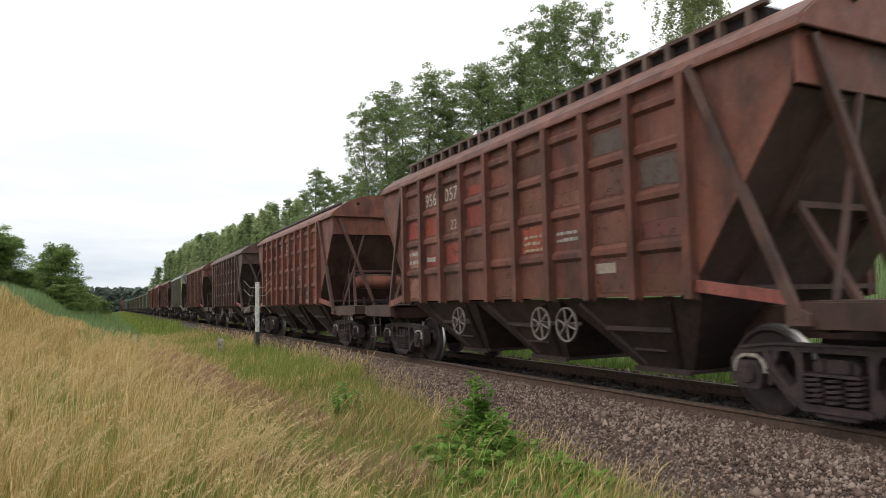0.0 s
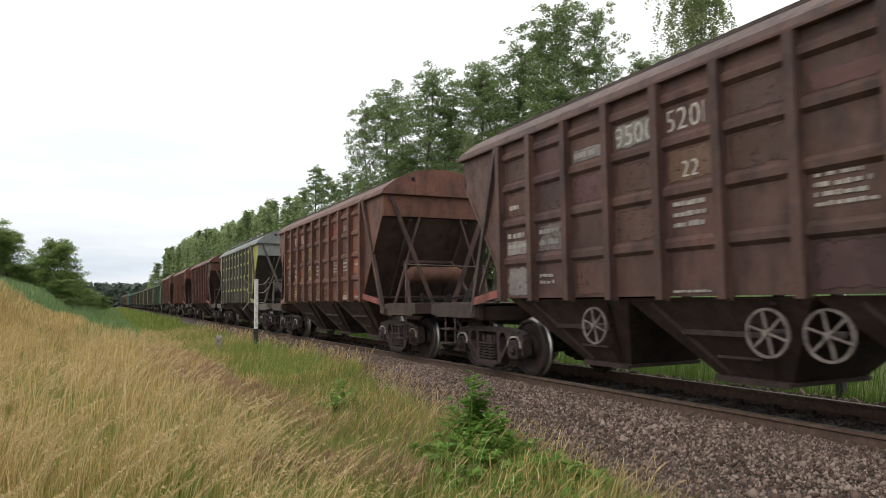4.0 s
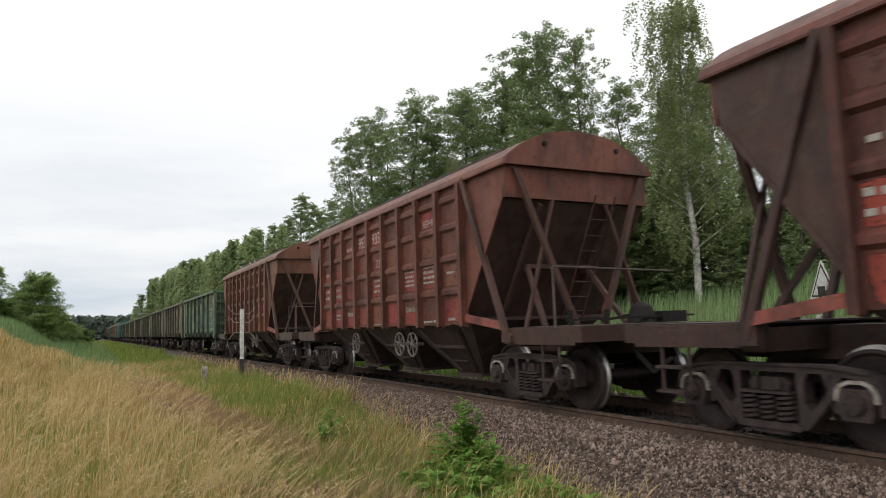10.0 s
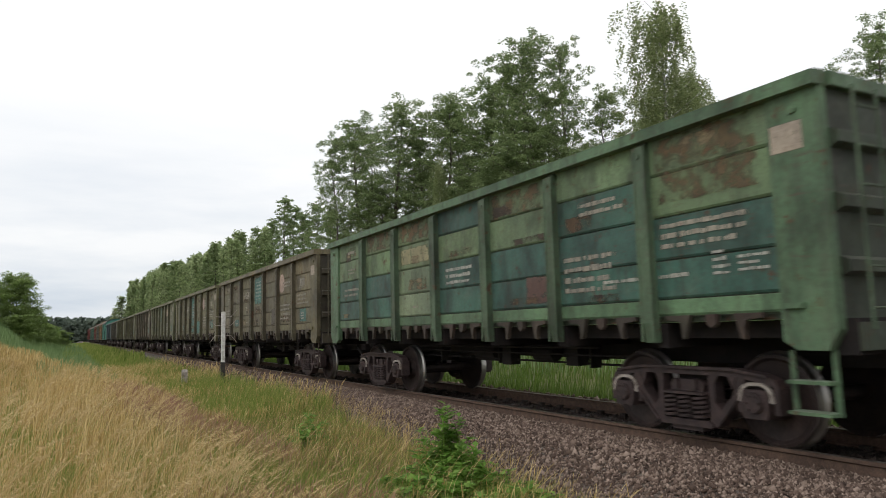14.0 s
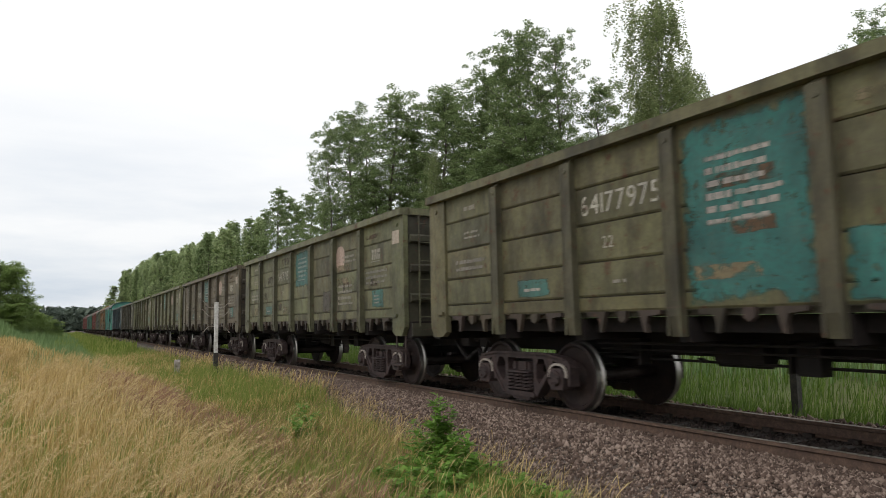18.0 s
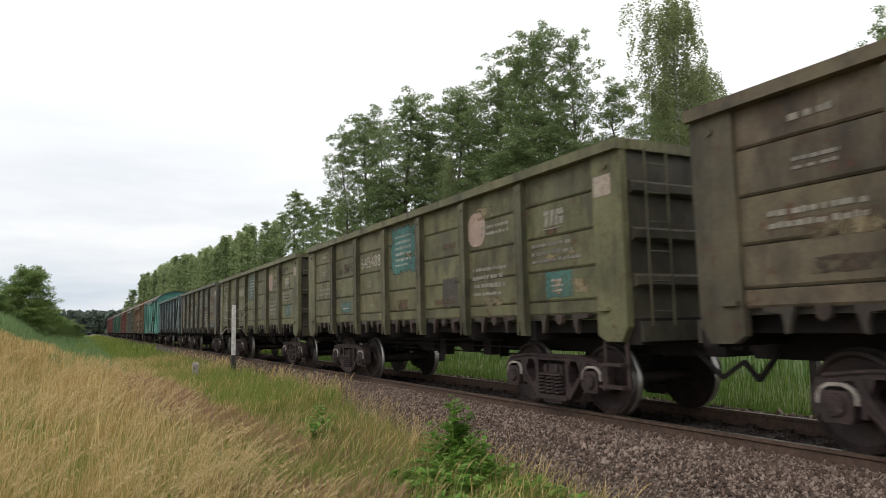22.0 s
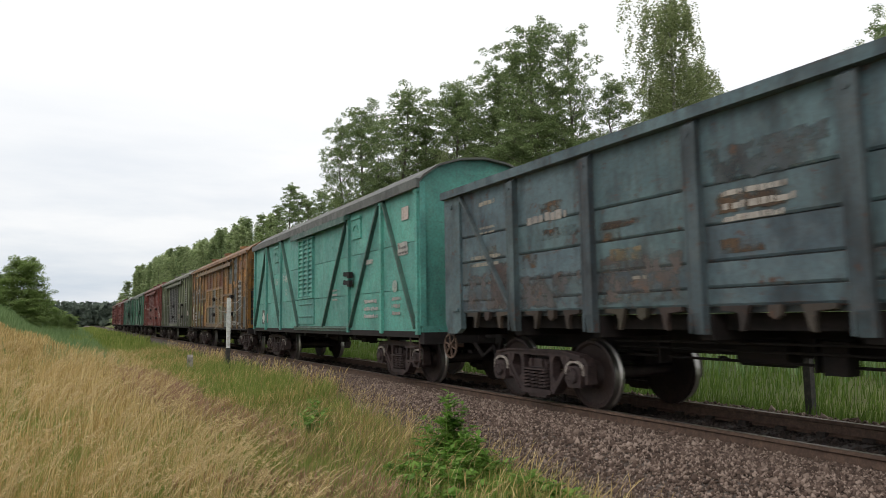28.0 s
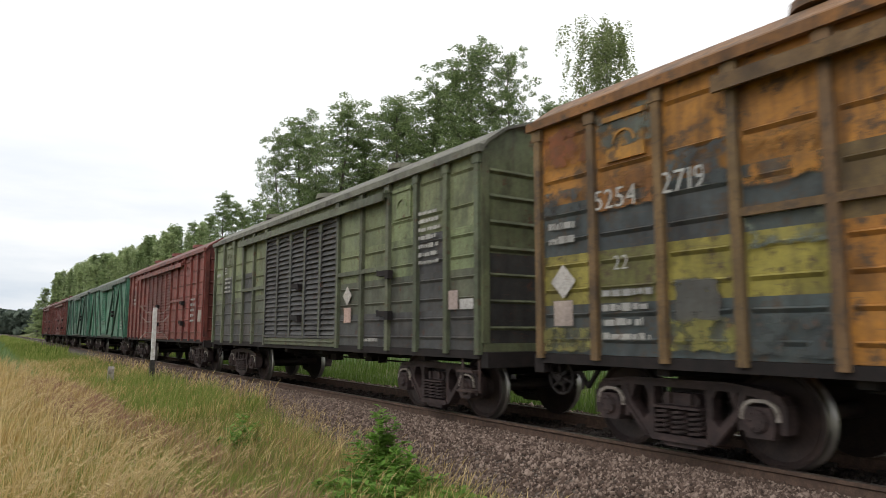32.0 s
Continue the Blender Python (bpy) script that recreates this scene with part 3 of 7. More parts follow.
def handwheel_mesh(r):
    def make():
        g, n = Geo(), 20
        for i in range(n):
            a, b = 2 * math.pi * i / n, 2 * math.pi * (i + 1) / n
            g.bar((0, r * math.cos(a), r * math.sin(a)), (0, r * math.cos(b), r * math.sin(b)), 0.026, 0.026, 0, (1, 0, 0))
        for i in range(6):
            a = 2 * math.pi * i / 6 + 0.3
            g.bar((0, 0, 0), (0, r * math.cos(a), r * math.sin(a)), 0.022, 0.022, 0, (1, 0, 0))
        g.tube((-0.04, 0, 0), (0.25, 0, 0), 0.035, None, 8)
        return g.mesh("handwheel", WHEELPAINT if r > 0.2 else UNDER)
    return shared(("handwheel", r), make)


def rusty_wheel_mesh():
    m = handwheel_mesh(0.21).copy()
    m.materials.clear()
    m.materials.append(RAIL)
    return m


def ladder_mesh(key, wide, z0, z1, rungs):
    def make():
        g = Geo()
        for s in (-1, 1):
            g.tube((s * wide / 2, 0, z0), (s * wide / 2, 0, z1), 0.016, None, 6)
        for i in range(rungs):
            z = z0 + (i + 0.5) * (z1 - z0) / rungs
            g.tube((-wide / 2, 0, z), (wide / 2, 0, z), 0.011, None, 6)
        return g.mesh("ladder", PAINT)
    return shared(("ladder", key), make)


def stirrup_mesh():
    """Foot steps hung under a sill on the near side."""
    g = Geo()
    for y in (-0.2, 0.2):
        g.bar((0, y, 0.45), (0, y, 1.02), 0.05, 0.015, 0, (1, 0, 0))
    for z in (0.47, 0.74):
        g.box(-0.12, 0.06, -0.2, 0.2, z - 0.015, z + 0.015)
    return g.mesh("foot_step", CONE)


def vary(c, rnd, a=0.12):
    k = 1 + rnd.uniform(-a, a)
    return tuple(max(0.0, v * k * (1 + rnd.uniform(-a, a) * 0.35)) for v in c)


def repaint(wagon, mat):
    """Gives a whole wagon another state of paint."""
    for ob in wagon.children:
        for slot in ob.material_slots:
            if slot.material == PAINT:
                slot.link = "OBJECT"
                slot.material = mat


def start_wagon(name, label, u, group):
    e = new(name)
    e.empty_display_size = 0.5
    e.location = (0, u, 0)
    tagged(e, label, "freight wagon", group)
    WAGONS.append((e, u))
    return e


WAGONS = []


# ---- hopper wagon for grain ----
RIBS = [3.98 - 0.8845 * i for i in range(10)]
LEVELS = (1.30, 1.88, 2.48, 3.05, 3.78)


def hopper_panel_mesh():
    """A side sheet between two ribs, with three pressed ridges."""
    g = Geo()
    w = 0.8845 / 2
    prof = [(-1.47, 1.30)]
    for z in (*LEVELS[1:4], 3.56):
        prof += [(-1.47, z - 0.085), (-1.525, z - 0.04), (-1.525, z + 0.03), (-1.47, z + 0.085)]
    prof += [(-1.47, 3.78), (-1.44, 3.78), (-1.44, 1.30)]
    g.prism_y(prof, -w, w)
    return g.mesh("side_panel", PAINT)


def hopper_rib_mesh():
    g = Geo()
    g.prism_y([(-1.46, 1.24), (-1.60, 1.30), (-1.60, 3.74), (-1.46, 3.80)], -0.038, 0.038)
    g.box(-1.605, -1.59, -0.055, 0.055, 1.26, 3.76)
    return g.mesh("rib", PAINT)


def gusset_mesh():
    """The plate that closes the body's side towards its sloping end (far end, near side)."""
    g = Geo()
    g.prism_x([(3.98, 1.30), (3.99, 1.50), (5.26, 3.27), (5.34, 3.79), (3.98, 3.79)], -1.47, -1.44)
    g.bar((-1.475, 4.02, 1.54), (-1.475, 5.25, 3.25), 0.05, 0.03, 0, (1, 0, 0))
    return g.mesh("end_gusset", PAINT)


ROOF = [(-1.55, 3.79), (-1.50, 3.90), (-1.40, 3.98), (-1.19, 4.13), (-0.96, 4.25), (-0.68, 4.36), (-0.35, 4.42), (0, 4.44), (0.35, 4.42), (0.68, 4.36), (0.96, 4.25), (1.19, 4.13), (1.40, 3.98), (1.50, 3.90), (1.55, 3.79)]


def hopper_roof_mesh():
    g = Geo()
    n = len(ROOF)
    ys = (-5.42, -5.2, 5.2, 5.42)
    g.add([(x, y, z) for y in ys for x, z in ROOF], [(j * n + i, j * n + i + 1, (j + 1) * n + i + 1, (j + 1) * n + i) for j in range(3) for i in range(n - 1)])
    for s in (0, 3 * n):
        g.add([g.v[s + i] for i in range(n)], [tuple(range(n))])
    return g.mesh("roof", PAINT)


def roof_trim_mesh():
    g = Geo()
    g.bar((-1.52, -5.42, 3.785), (-1.52, 5.42, 3.785), 0.07, 0.03)
    return g.mesh("eave_strip", PAINT)


def hatch_rail_mesh(top):
    """Loading hatch edge along the roof with its hinge brackets."""
    def make():
        g = Geo()
        for s in (-1, 1):
            g.box(s * 1.06 - 0.05, s * 1.06 + 0.05, -4.75, 4.75, top - 0.045, top)
            for i in range(24):
                y = -4.55 + i * 9.1 / 23
                g.box(s * 1.08 - 0.05, s * 1.08 + 0.05, y - 0.035, y + 0.035, 4.14, top - 0.04)
        return g.mesh("hatch_rail", PAINT)
    return shared(("hatch_rail", top), make)


def coaming_mesh(top):
    def make():
        g = Geo()
        g.box(-1.02, 1.02, -4.70, 4.70, 4.15, top - 0.05)
        return g.mesh("hatch_coaming", UNDER)
    return shared(("coaming", top), make)


def tag_mesh():
    g = Geo()
    g.bar((-1.10, -0.10, 0.0), (-1.12, 0.02, -0.02), 0.05, 0.02)
    g.bar((-1.12, 0.02, -0.02), (-1.14, 0.05, 0.05), 0.05, 0.02)
    return g.mesh("hatch_clip", POSTW)


def hopper_shell_mesh():
    """The sloping sheet at one end, above the sill."""
    g = Geo()
    g.add([(x, y, z) for x in (-1.45, 1.45) for y, z in ((5.26, 3.26), (3.90, 1.36), (3.86, 1.36), (5.20, 3.26))],
          [(0, 1, 5, 4), (2, 3, 7, 6), (0, 3, 2, 1), (4, 5, 6, 7), (0, 4, 7, 3), (1, 2, 6, 5)])
    g.box(-1.45, 1.45, 3.86, 4.12, 1.34, 1.40)
    return g.mesh("end_slope", PAINT)


def lower_slope_mesh():
    """The same slope below the sill, black with grime, narrowing to the outlet."""
    g = Geo()
    g.add([(-1.43, 4.02, 1.34), (1.43, 4.02, 1.34), (0.62, 3.08, 0.36), (-0.62, 3.08, 0.36), (-1.43, 3.70, 1.34), (1.43, 3.70, 1.34), (0.60, 3.02, 0.36), (-0.60, 3.02, 0.36)],
          [(0, 1, 2, 3), (7, 6, 5, 4), (0, 4, 5, 1), (1, 5, 6, 2), (2, 6, 7, 3), (3, 7, 4, 0)])
    return g.mesh("lower_slope", CONE)


def header_mesh():
    g = Geo()
    g.prism_x([(5.30, 3.27), (5.34, 3.27), (5.34, 3.29), (5.35, 3.79), (5.30, 3.79)], -1.47, 1.47)
    return g.mesh("end_header", PAINT)


def roof_end_mesh():
    g = Geo()
    g.prism_y([(x * 0.995, z - 0.01) for x, z in ROOF], 5.42, 5.46)
    return g.mesh("roof_end", PAINT)


def end_cap_mesh():
    g = Geo()
    g.tube((0, 5.45, 4.16), (0, 5.49, 4.16), 0.055, 0.04, 10)
    return g.mesh("end_boss", UNDER)


def slope_rib_mesh():
    g = Geo()
    g.bar((0, 5.27, 3.20), (0, 3.98, 1.40), 0.07, 0.09)
    return g.mesh("slope_rib", PAINT)


def far_side_mesh():
    g = Geo()
    g.box(1.44, 1.47, -3.98, 3.98, 1.30, 3.78)
    for s in (-1, 1):
        g.prism_x([(s * 3.98, 1.30), (s * 3.99, 1.50), (s * 5.26, 3.27), (s * 5.34, 3.78), (s * 3.98, 3.78)], 1.44, 1.47)
    return g.mesh("far_side", PAINT)


def cone_mesh():
    """One discharge hopper under the body."""
    g = Geo()
    a, b, c, d = 1.28, 1.36, 0.62, 0.47
    top, low = 1.28, 0.34
    g.add([(-b, -a, top), (b, -a, top), (b, a, top), (-b, a, top), (-c, -d, low), (c, -d, low), (c, d, low), (-c, d, low)],
          [(0, 1, 5, 4), (1, 2, 6, 5), (2, 3, 7, 6), (3, 0, 4, 7), (4, 5, 6, 7)])
    return g.mesh("discharge_hopper", CONE)


def outlet_mesh():
    g = Geo()
    g.prism_x([(-0.52, 0.31), (0.52, 0.31), (0.52, 0.36), (-0.52, 0.36)], -0.66, 0.66)
    g.box(-0.70, -0.66, -0.50, 0.50, 0.29, 0.35)
    return g.mesh("outlet_gate", CONE)


def stiffener_mesh(k):
    def make():
        g = Geo()
        if k == 0:
            g.bar((-1.07, -0.62, 0.88), (-1.07, 0.62, 0.88), 0.05, 0.06)
        elif k == 2:
            g.bar((-0.86, -0.30, 0.60), (-0.86, 0.30, 0.60), 0.03, 0.03)
        else:
            g.bar((-1.34, k * 0.84, 1.22), (-0.66, k * 0.30, 0.39), 0.05, 0.05)
        return g.mesh("stiffener", CONE)
    return shared(("stiffener", k), make)


FRAME_PARTS = (
    ("centre_sill", ((-0.26, 0.26, -6.75, 6.75, 0.80, 1.16),)),
    ("side_sill", ((-1.40, -1.30, 5.02, 6.80, 0.96, 1.205), (-1.40, -1.30, -6.80, -5.02, 0.96, 1.205), (1.30, 1.40, 5.02, 6.80, 0.96, 1.205), (1.30, 1.40, -6.80, -5.02, 0.96, 1.205))),
    ("headstock", ((-1.40, 1.40, 6.80, 6.96, 1.00, 1.215), (-1.40, 1.40, -6.96, -6.80, 1.00, 1.215))),
    ("cross_bearer", ((-1.28, 1.28, 5.08, 5.36, 0.92, 1.16), (-1.28, 1.28, -5.36, -5.08, 0.92, 1.16))),
    ("end_platform", ((-1.29, 1.29, 5.10, 6.80, 1.20, 1.222), (-1.29, 1.29, -6.80, -5.10, 1.20, 1.222))))


def framed(wagon, pieces, mat, color=(1, 1, 1)):
    """Lays out a wagon's underframe, a beam at a time."""
    for name, boxes in pieces:
        for k in boxes:
            def make():
                g = Geo()
                g.box(*k)
                return g.mesh(name, mat)
            part(name, shared(("frame", name, k), make), wagon, color=color)


def sill_strip_mesh():
    g = Geo()
    g.bar((-1.52, 4.02, 1.40), (-1.46, 5.08, 1.25), 0.03, 0.13, 0)
    return g.mesh("sill_strip", PAINT)


def strut_mesh(key):
    def make():
        g = Geo()
        if key == "side":
            g.bar((-1.54, 4.08, 3.80), (-1.43, 5.17, 1.06), 0.08, 0.095)
            g.prism_x([(5.05, 0.99), (5.30, 0.99), (5.30, 1.10), (5.05, 1.20)], -1.46, -1.40)
        elif key == "end":
            g.bar((-1.30, 5.38, 3.74), (-0.28, 5.46, 1.22), 0.095, 0.08)
        elif key == "post":
            g.bar((-0.62, 5.05, 2.95), (-0.95, 6.1, 1.22), 0.06, 0.06)
        elif key == "thin":
            g.bar((-0.55, 5.33, 3.26), (-1.22, 5.40, 1.22), 0.055, 0.045)
        return g.mesh("strut", PAINT)
    return shared(("strut", key), make)


def mirrored(mesh, sx, sy):
    """A copy of a mesh turned to the other side or the other end."""
    def make():
        m = mesh.copy()
        m.transform(Matrix.Diagonal((sx, sy, 1, 1)))
        if sx * sy < 0:
            m.flip_normals()
        return m
    return mesh if (sx, sy) == (1, 1) else shared(("mirrored", mesh.name, sx, sy), make)


def portal_mesh():
    """The bent-tube trestle with an air reservoir on the end platform."""
    g = Geo()
    for s in (-1, 1):
        g.bar((s * 0.64, 4.66, 2.22), (s * 0.84, 5.38, 1.2), 0.08, 0.07)
        g.bar((s * 0.64, 4.66, 2.20), (s * 0.64, 4.46, 2.16), 0.06, 0.06)
    g.bar((-0.68, 4.66, 2.24), (0.68, 4.66, 2.24), 0.08, 0.07)
    return g.mesh("trestle", PAINT)


def reservoir_mesh():
    g = Geo()
    pts = [(-0.72, 0.05), (-0.70, 0.15), (-0.62, 0.20), (0.62, 0.20), (0.70, 0.15), (0.72, 0.05)]
    g.revolve_x([(-0.72, 0.001)] + pts + [(0.72, 0.001)], 16, c=(5.00, 1.90))
    return g.mesh("air_reservoir", PAINT, smooth=True)


def valve_mesh():
    g = Geo()
    g.tube((0.35, 6.25, 1.23), (0.35, 6.25, 1.48), 0.24, 0.16, 12)
    g.tube((0.35, 6.25, 1.48), (0.35, 6.25, 1.55), 0.16, 0.05, 12)
    g.box(0.55, 1.05, 6.0, 6.5, 1.23, 1.40)
    g.bar((-0.3, 6.1, 1.28), (0.35, 6.2, 1.38), 0.04, 0.04)
    g.bar((-1.2, 6.4, 1.30), (1.2, 6.5, 1.33), 0.03, 0.03)
    for x in (-0.8, -0.1, 0.5):
        g.box(x, x + 0.06, 5.9, 5.96, 1.2, 1.45)
    return g.mesh("brake_valve", UNDER)


def handrail_mesh():
    g = Geo()
    g.tube((-1.33, 6.3, 1.2), (-1.33, 6.3, 2.08), 0.018, None, 6)
    g.tube((-1.33, 6.3, 2.08), (0.9, 6.42, 2.02), 0.016, None, 6)
    return g.mesh("handrail", PAINT)


def hopper(label, u, color, number, seed, tone=None, wheels=False, rails=True, ladder=False, reservoir=True, rail_top=4.22, rail_color=(0.075, 0.058, 0.050), rib_color=None, tags=(), marks=True, patches=(), items=(), top=None, panels=None, mark=(0.60, 0.57, 0.52), frame_color=None, strip=(0.34, 0.10, 0.08), ncol=3, scrappy=0.35, coat=None, gusset=None):
    rnd = random.Random(seed)
    w = start_wagon("hopper_wagon", label, u, "hopper wagons of the goods train")
    # grimy end sheets, struts and frame; side colour darkened further for end shade
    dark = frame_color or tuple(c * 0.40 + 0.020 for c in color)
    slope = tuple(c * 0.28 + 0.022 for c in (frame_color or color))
    rib = rib_color or tuple(c * 0.85 for c in color)
    for i in range(9):
        y = (RIBS[i] + RIBS[i + 1]) / 2
        part("side_panel", shared("hopper_panel", hopper_panel_mesh), w, (0, y, 0), "", (panels or {}).get(i, vary(color, rnd)))
    for y in RIBS:
        part("rib", shared("hopper_rib", hopper_rib_mesh), w, (0, y, 0), "", vary(rib, rnd, 0.06))
        part("rib", mirrored(shared("hopper_rib", hopper_rib_mesh), -1, 1), w, (0, y, 0), "", rib)
    part("far_side", shared("far_side", far_side_mesh), w, color=color)
    part("roof", shared("hopper_roof", hopper_roof_mesh), w, color=top or vary(color, rnd, 0.05))
    part("eave_strip", shared("eave_strip", roof_trim_mesh), w, color=top or vary(color, rnd, 0.05))
    if rails:
        part("hatch_rail", hatch_rail_mesh(rail_top), w, color=rail_color)
        part("hatch_coaming", coaming_mesh(rail_top), w)
    for y in tags:
        part("hatch_clip", shared("hatch_clip", tag_mesh), w, (0, y, rail_top - 0.02), "white clip")
    for k in (-2.58, 0, 2.52):
        cone = part("discharge_hopper", shared("cone", cone_mesh), w, (0, k, 0))
        part("outlet_gate", shared("outlet", outlet_mesh), cone)
        for q in (0, 2, -1, 1):
            part("stiffener", stiffener_mesh(q), cone)
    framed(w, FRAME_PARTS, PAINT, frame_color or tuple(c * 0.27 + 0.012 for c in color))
    for s in (-1, 1):
        bogie(w, s * 5.25)
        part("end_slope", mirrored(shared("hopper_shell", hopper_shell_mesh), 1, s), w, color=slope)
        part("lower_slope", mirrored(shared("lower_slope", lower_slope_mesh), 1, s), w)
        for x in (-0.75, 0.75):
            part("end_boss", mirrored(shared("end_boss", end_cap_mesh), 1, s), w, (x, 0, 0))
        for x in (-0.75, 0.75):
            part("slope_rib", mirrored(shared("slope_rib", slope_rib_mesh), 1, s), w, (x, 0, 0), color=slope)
        part("roof_end", mirrored(shared("roof_end", roof_end_mesh), 1, s), w, color=top or vary(color, rnd, 0.06))
        for x in (1, -1):
            if x == 1:
                part("end_gusset", mirrored(shared("gusset", gusset_mesh), 1, s), w, color=gusset or vary(color, rnd, 0.06))
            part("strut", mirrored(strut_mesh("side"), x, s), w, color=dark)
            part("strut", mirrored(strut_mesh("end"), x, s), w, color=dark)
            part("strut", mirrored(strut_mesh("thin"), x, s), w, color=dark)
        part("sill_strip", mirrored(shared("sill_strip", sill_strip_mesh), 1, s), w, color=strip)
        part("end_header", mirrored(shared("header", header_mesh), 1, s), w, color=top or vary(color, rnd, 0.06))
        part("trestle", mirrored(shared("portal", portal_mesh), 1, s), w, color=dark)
        part("coupler", mirrored(shared("coupler", coupler_mesh), 1, s), w, (0, s * 7.0, 0))
        part("foot_step", shared("stirrup", stirrup_mesh), w, (-1.36, s * 6.2, 0), "", vary(color, rnd, 0.1))
    if reservoir:
        part("air_reservoir", mirrored(shared("reservoir", reservoir_mesh), 1, -1), w, color=tuple(c * 0.8 for c in frame_color) if frame_color else vary(color, rnd, 0.1))
    part("brake_valve", mirrored(shared("valve", valve_mesh), 1, -1), w)
    part("handrail", mirrored(shared("handrail", handrail_mesh), 1, -1), w, color=(0.11, 0.085, 0.075))
    if ladder:
        lad = part("ladder", ladder_mesh("end", 0.42, -1.15, 1.15, 8), w, (0.45, -4.95, 2.35), "", dark)
        lad.rotation_euler = (radians(28), 0, 0)
    if wheels:
        for y in (1.93, -0.76, -1.41):
            part("handwheel", handwheel_mesh(0.24), w, (-1.34, y, 0.92), "pale spoked handwheel")
    red = tone or tuple(min(1, c * k) for c, k in zip(color, (1.6, 0.75, 0.7)))
    taken = {(q[0], q[1]) for q in patches}
    for i in range(9):
        for lv in range(4):
            if (i, lv) not in taken and rnd.random() < scrappy:
                k = rnd.uniform(0.62, 1.25)
                tint = tuple(c * k * m for c, m in zip(color, (1.0, rnd.uniform(0.9, 1.15), rnd.uniform(0.9, 1.2))))
                patches = (*patches, (i, lv, rnd.choice((0, 1, 1)), tint))
    for i, lv, full, *own in patches:
        z0, z1 = LEVELS[lv] + (0.095 if lv else 0.03), (LEVELS[lv + 1] - 0.095 if lv < 3 else 3.46)
        z1 = z1 if full else z0 + (z1 - z0) * 0.55
        write(w, -1.47, [("patch", RIBS[i] - 0.075, z0, 0.735, z1 - z0, own[0] if own else vary(red, rnd, 0.14))])
    if number:
        a, b = number
        write(w, -1.475, [("text", RIBS[ncol] - 0.09, 3.17, a, 0.27, mark), ("text", RIBS[ncol + 1] - 0.09, 3.17, b, 0.27, mark), ("text", RIBS[ncol + 1] - 0.30, 2.62, "22", 0.2, mark)])
    write(w, -1.475, [
        ("bars", RIBS[0] - 0.10, 2.06, 0.6, 0.34, 2, seed % 3, mark), ("bars", RIBS[1] - 0.10, 2.06, 0.5, 0.2, 1, seed % 4 + 4, mark), ("bars", RIBS[6] - 0.10, 2.08, 0.64, 0.2, 2, seed % 4 + 3, mark)] if not marks else [
        ("bars", RIBS[0] - 0.18, 2.68, 0.4, 0.16, 1, seed % 5, mark), ("bars", RIBS[2] - 0.10, 3.18, 0.6, 0.18, 1, seed % 4, mark),
        ("bars", RIBS[0] - 0.10, 2.06, 0.6, 0.34, 2, seed % 3, mark), ("bars", RIBS[1] - 0.10, 2.06, 0.6, 0.34, 2, seed % 4 + 4, mark),
        ("bars", RIBS[4] - 0.14, 2.06, 0.55, 0.36, 3, seed % 3 + 7, mark), ("bars", RIBS[6] - 0.10, 2.08, 0.64, 0.36, 4, seed % 4 + 3, mark),
        ("bars", RIBS[7] - 0.10, 2.08, 0.64, 0.40, 4, seed % 5 + 3, mark), ("text", RIBS[7] - 0.12, 3.17, "ЗЕРНО", 0.14, mark),
        ("bars", RIBS[8] - 0.2, 2.2, 0.35, 0.1, 1, 5, mark), ("bars", RIBS[7] - 0.05, 1.335, 0.75, 0.10, 1, 2, mark), ("bars", RIBS[8] - 0.2, 1.36, 0.42, 0.12, 1, 3, mark),
        ("bars", RIBS[4] - 0.1, 1.335, 0.6, 0.06, 1, 6, mark), ("bars", RIBS[1] - 0.1, 1.5, 0.5, 0.2, 2, 9, mark)])
    write(w, -1.475, items)
    if coat:
        repaint(w, coat)
    return w


# ---- open wagon ----
POSTS = [4.27, 2.56, 0.855, -0.855, -2.56, -4.27]
EDGES = [5.88] + POSTS + [-5.88]


BANDS = (1.36, 1.55, 1.98, 2.46, 2.94, 3.375)


def gondola_panel_mesh(wide, lo, hi):
    """One pressed band of a side sheet, slightly crowned, with a groove to the next."""
    def make():
        g = Geo()
        a, b = lo + 0.004, hi - 0.004
        g.prism_y([(-1.42, a), (-1.440, a + 0.006), (-1.455, a + 0.03), (-1.455, b - 0.004), (-1.42, b), (-1.40, b), (-1.40, a)], -wide / 2, wide / 2)
        return g.mesh("side_panel", PAINT)
    return shared(("gondola_panel", round(wide, 3), lo, hi), make)


def gondola_post_mesh():
    g = Geo()
    g.prism_y([(-1.44, 1.08), (-1.52, 1.08), (-1.56, 1.30), (-1.56, 3.30), (-1.44, 3.40)], -0.075, 0.075)
    g.box(-1.567, -1.555, -0.095, -0.065, 1.09, 3.30)
    g.box(-1.567, -1.555, 0.065, 0.095, 1.09, 3.30)
    g.tube((-1.575, 0.0, 3.2), (-1.555, 0.0, 3.2), 0.03, None, 8)
    return g.mesh("side_post", PAINT)


def corner_post_mesh():
    g = Geo()
    g.prism_x([(5.88, 1.10), (6.02, 1.02), (6.30, 1.02), (6.41, 1.20), (6.41, 3.40), (5.88, 3.40)], -1.50, -1.40)
    g.tube((-1.53, 6.15, 3.2), (-1.49, 6.15, 3.2), 0.04, None, 8)
    g.bar((-1.52, 5.93, 1.42), (-1.52, 6.12, 1.42), 0.05, 0.05)
    return g.mesh("corner_post", PAINT)


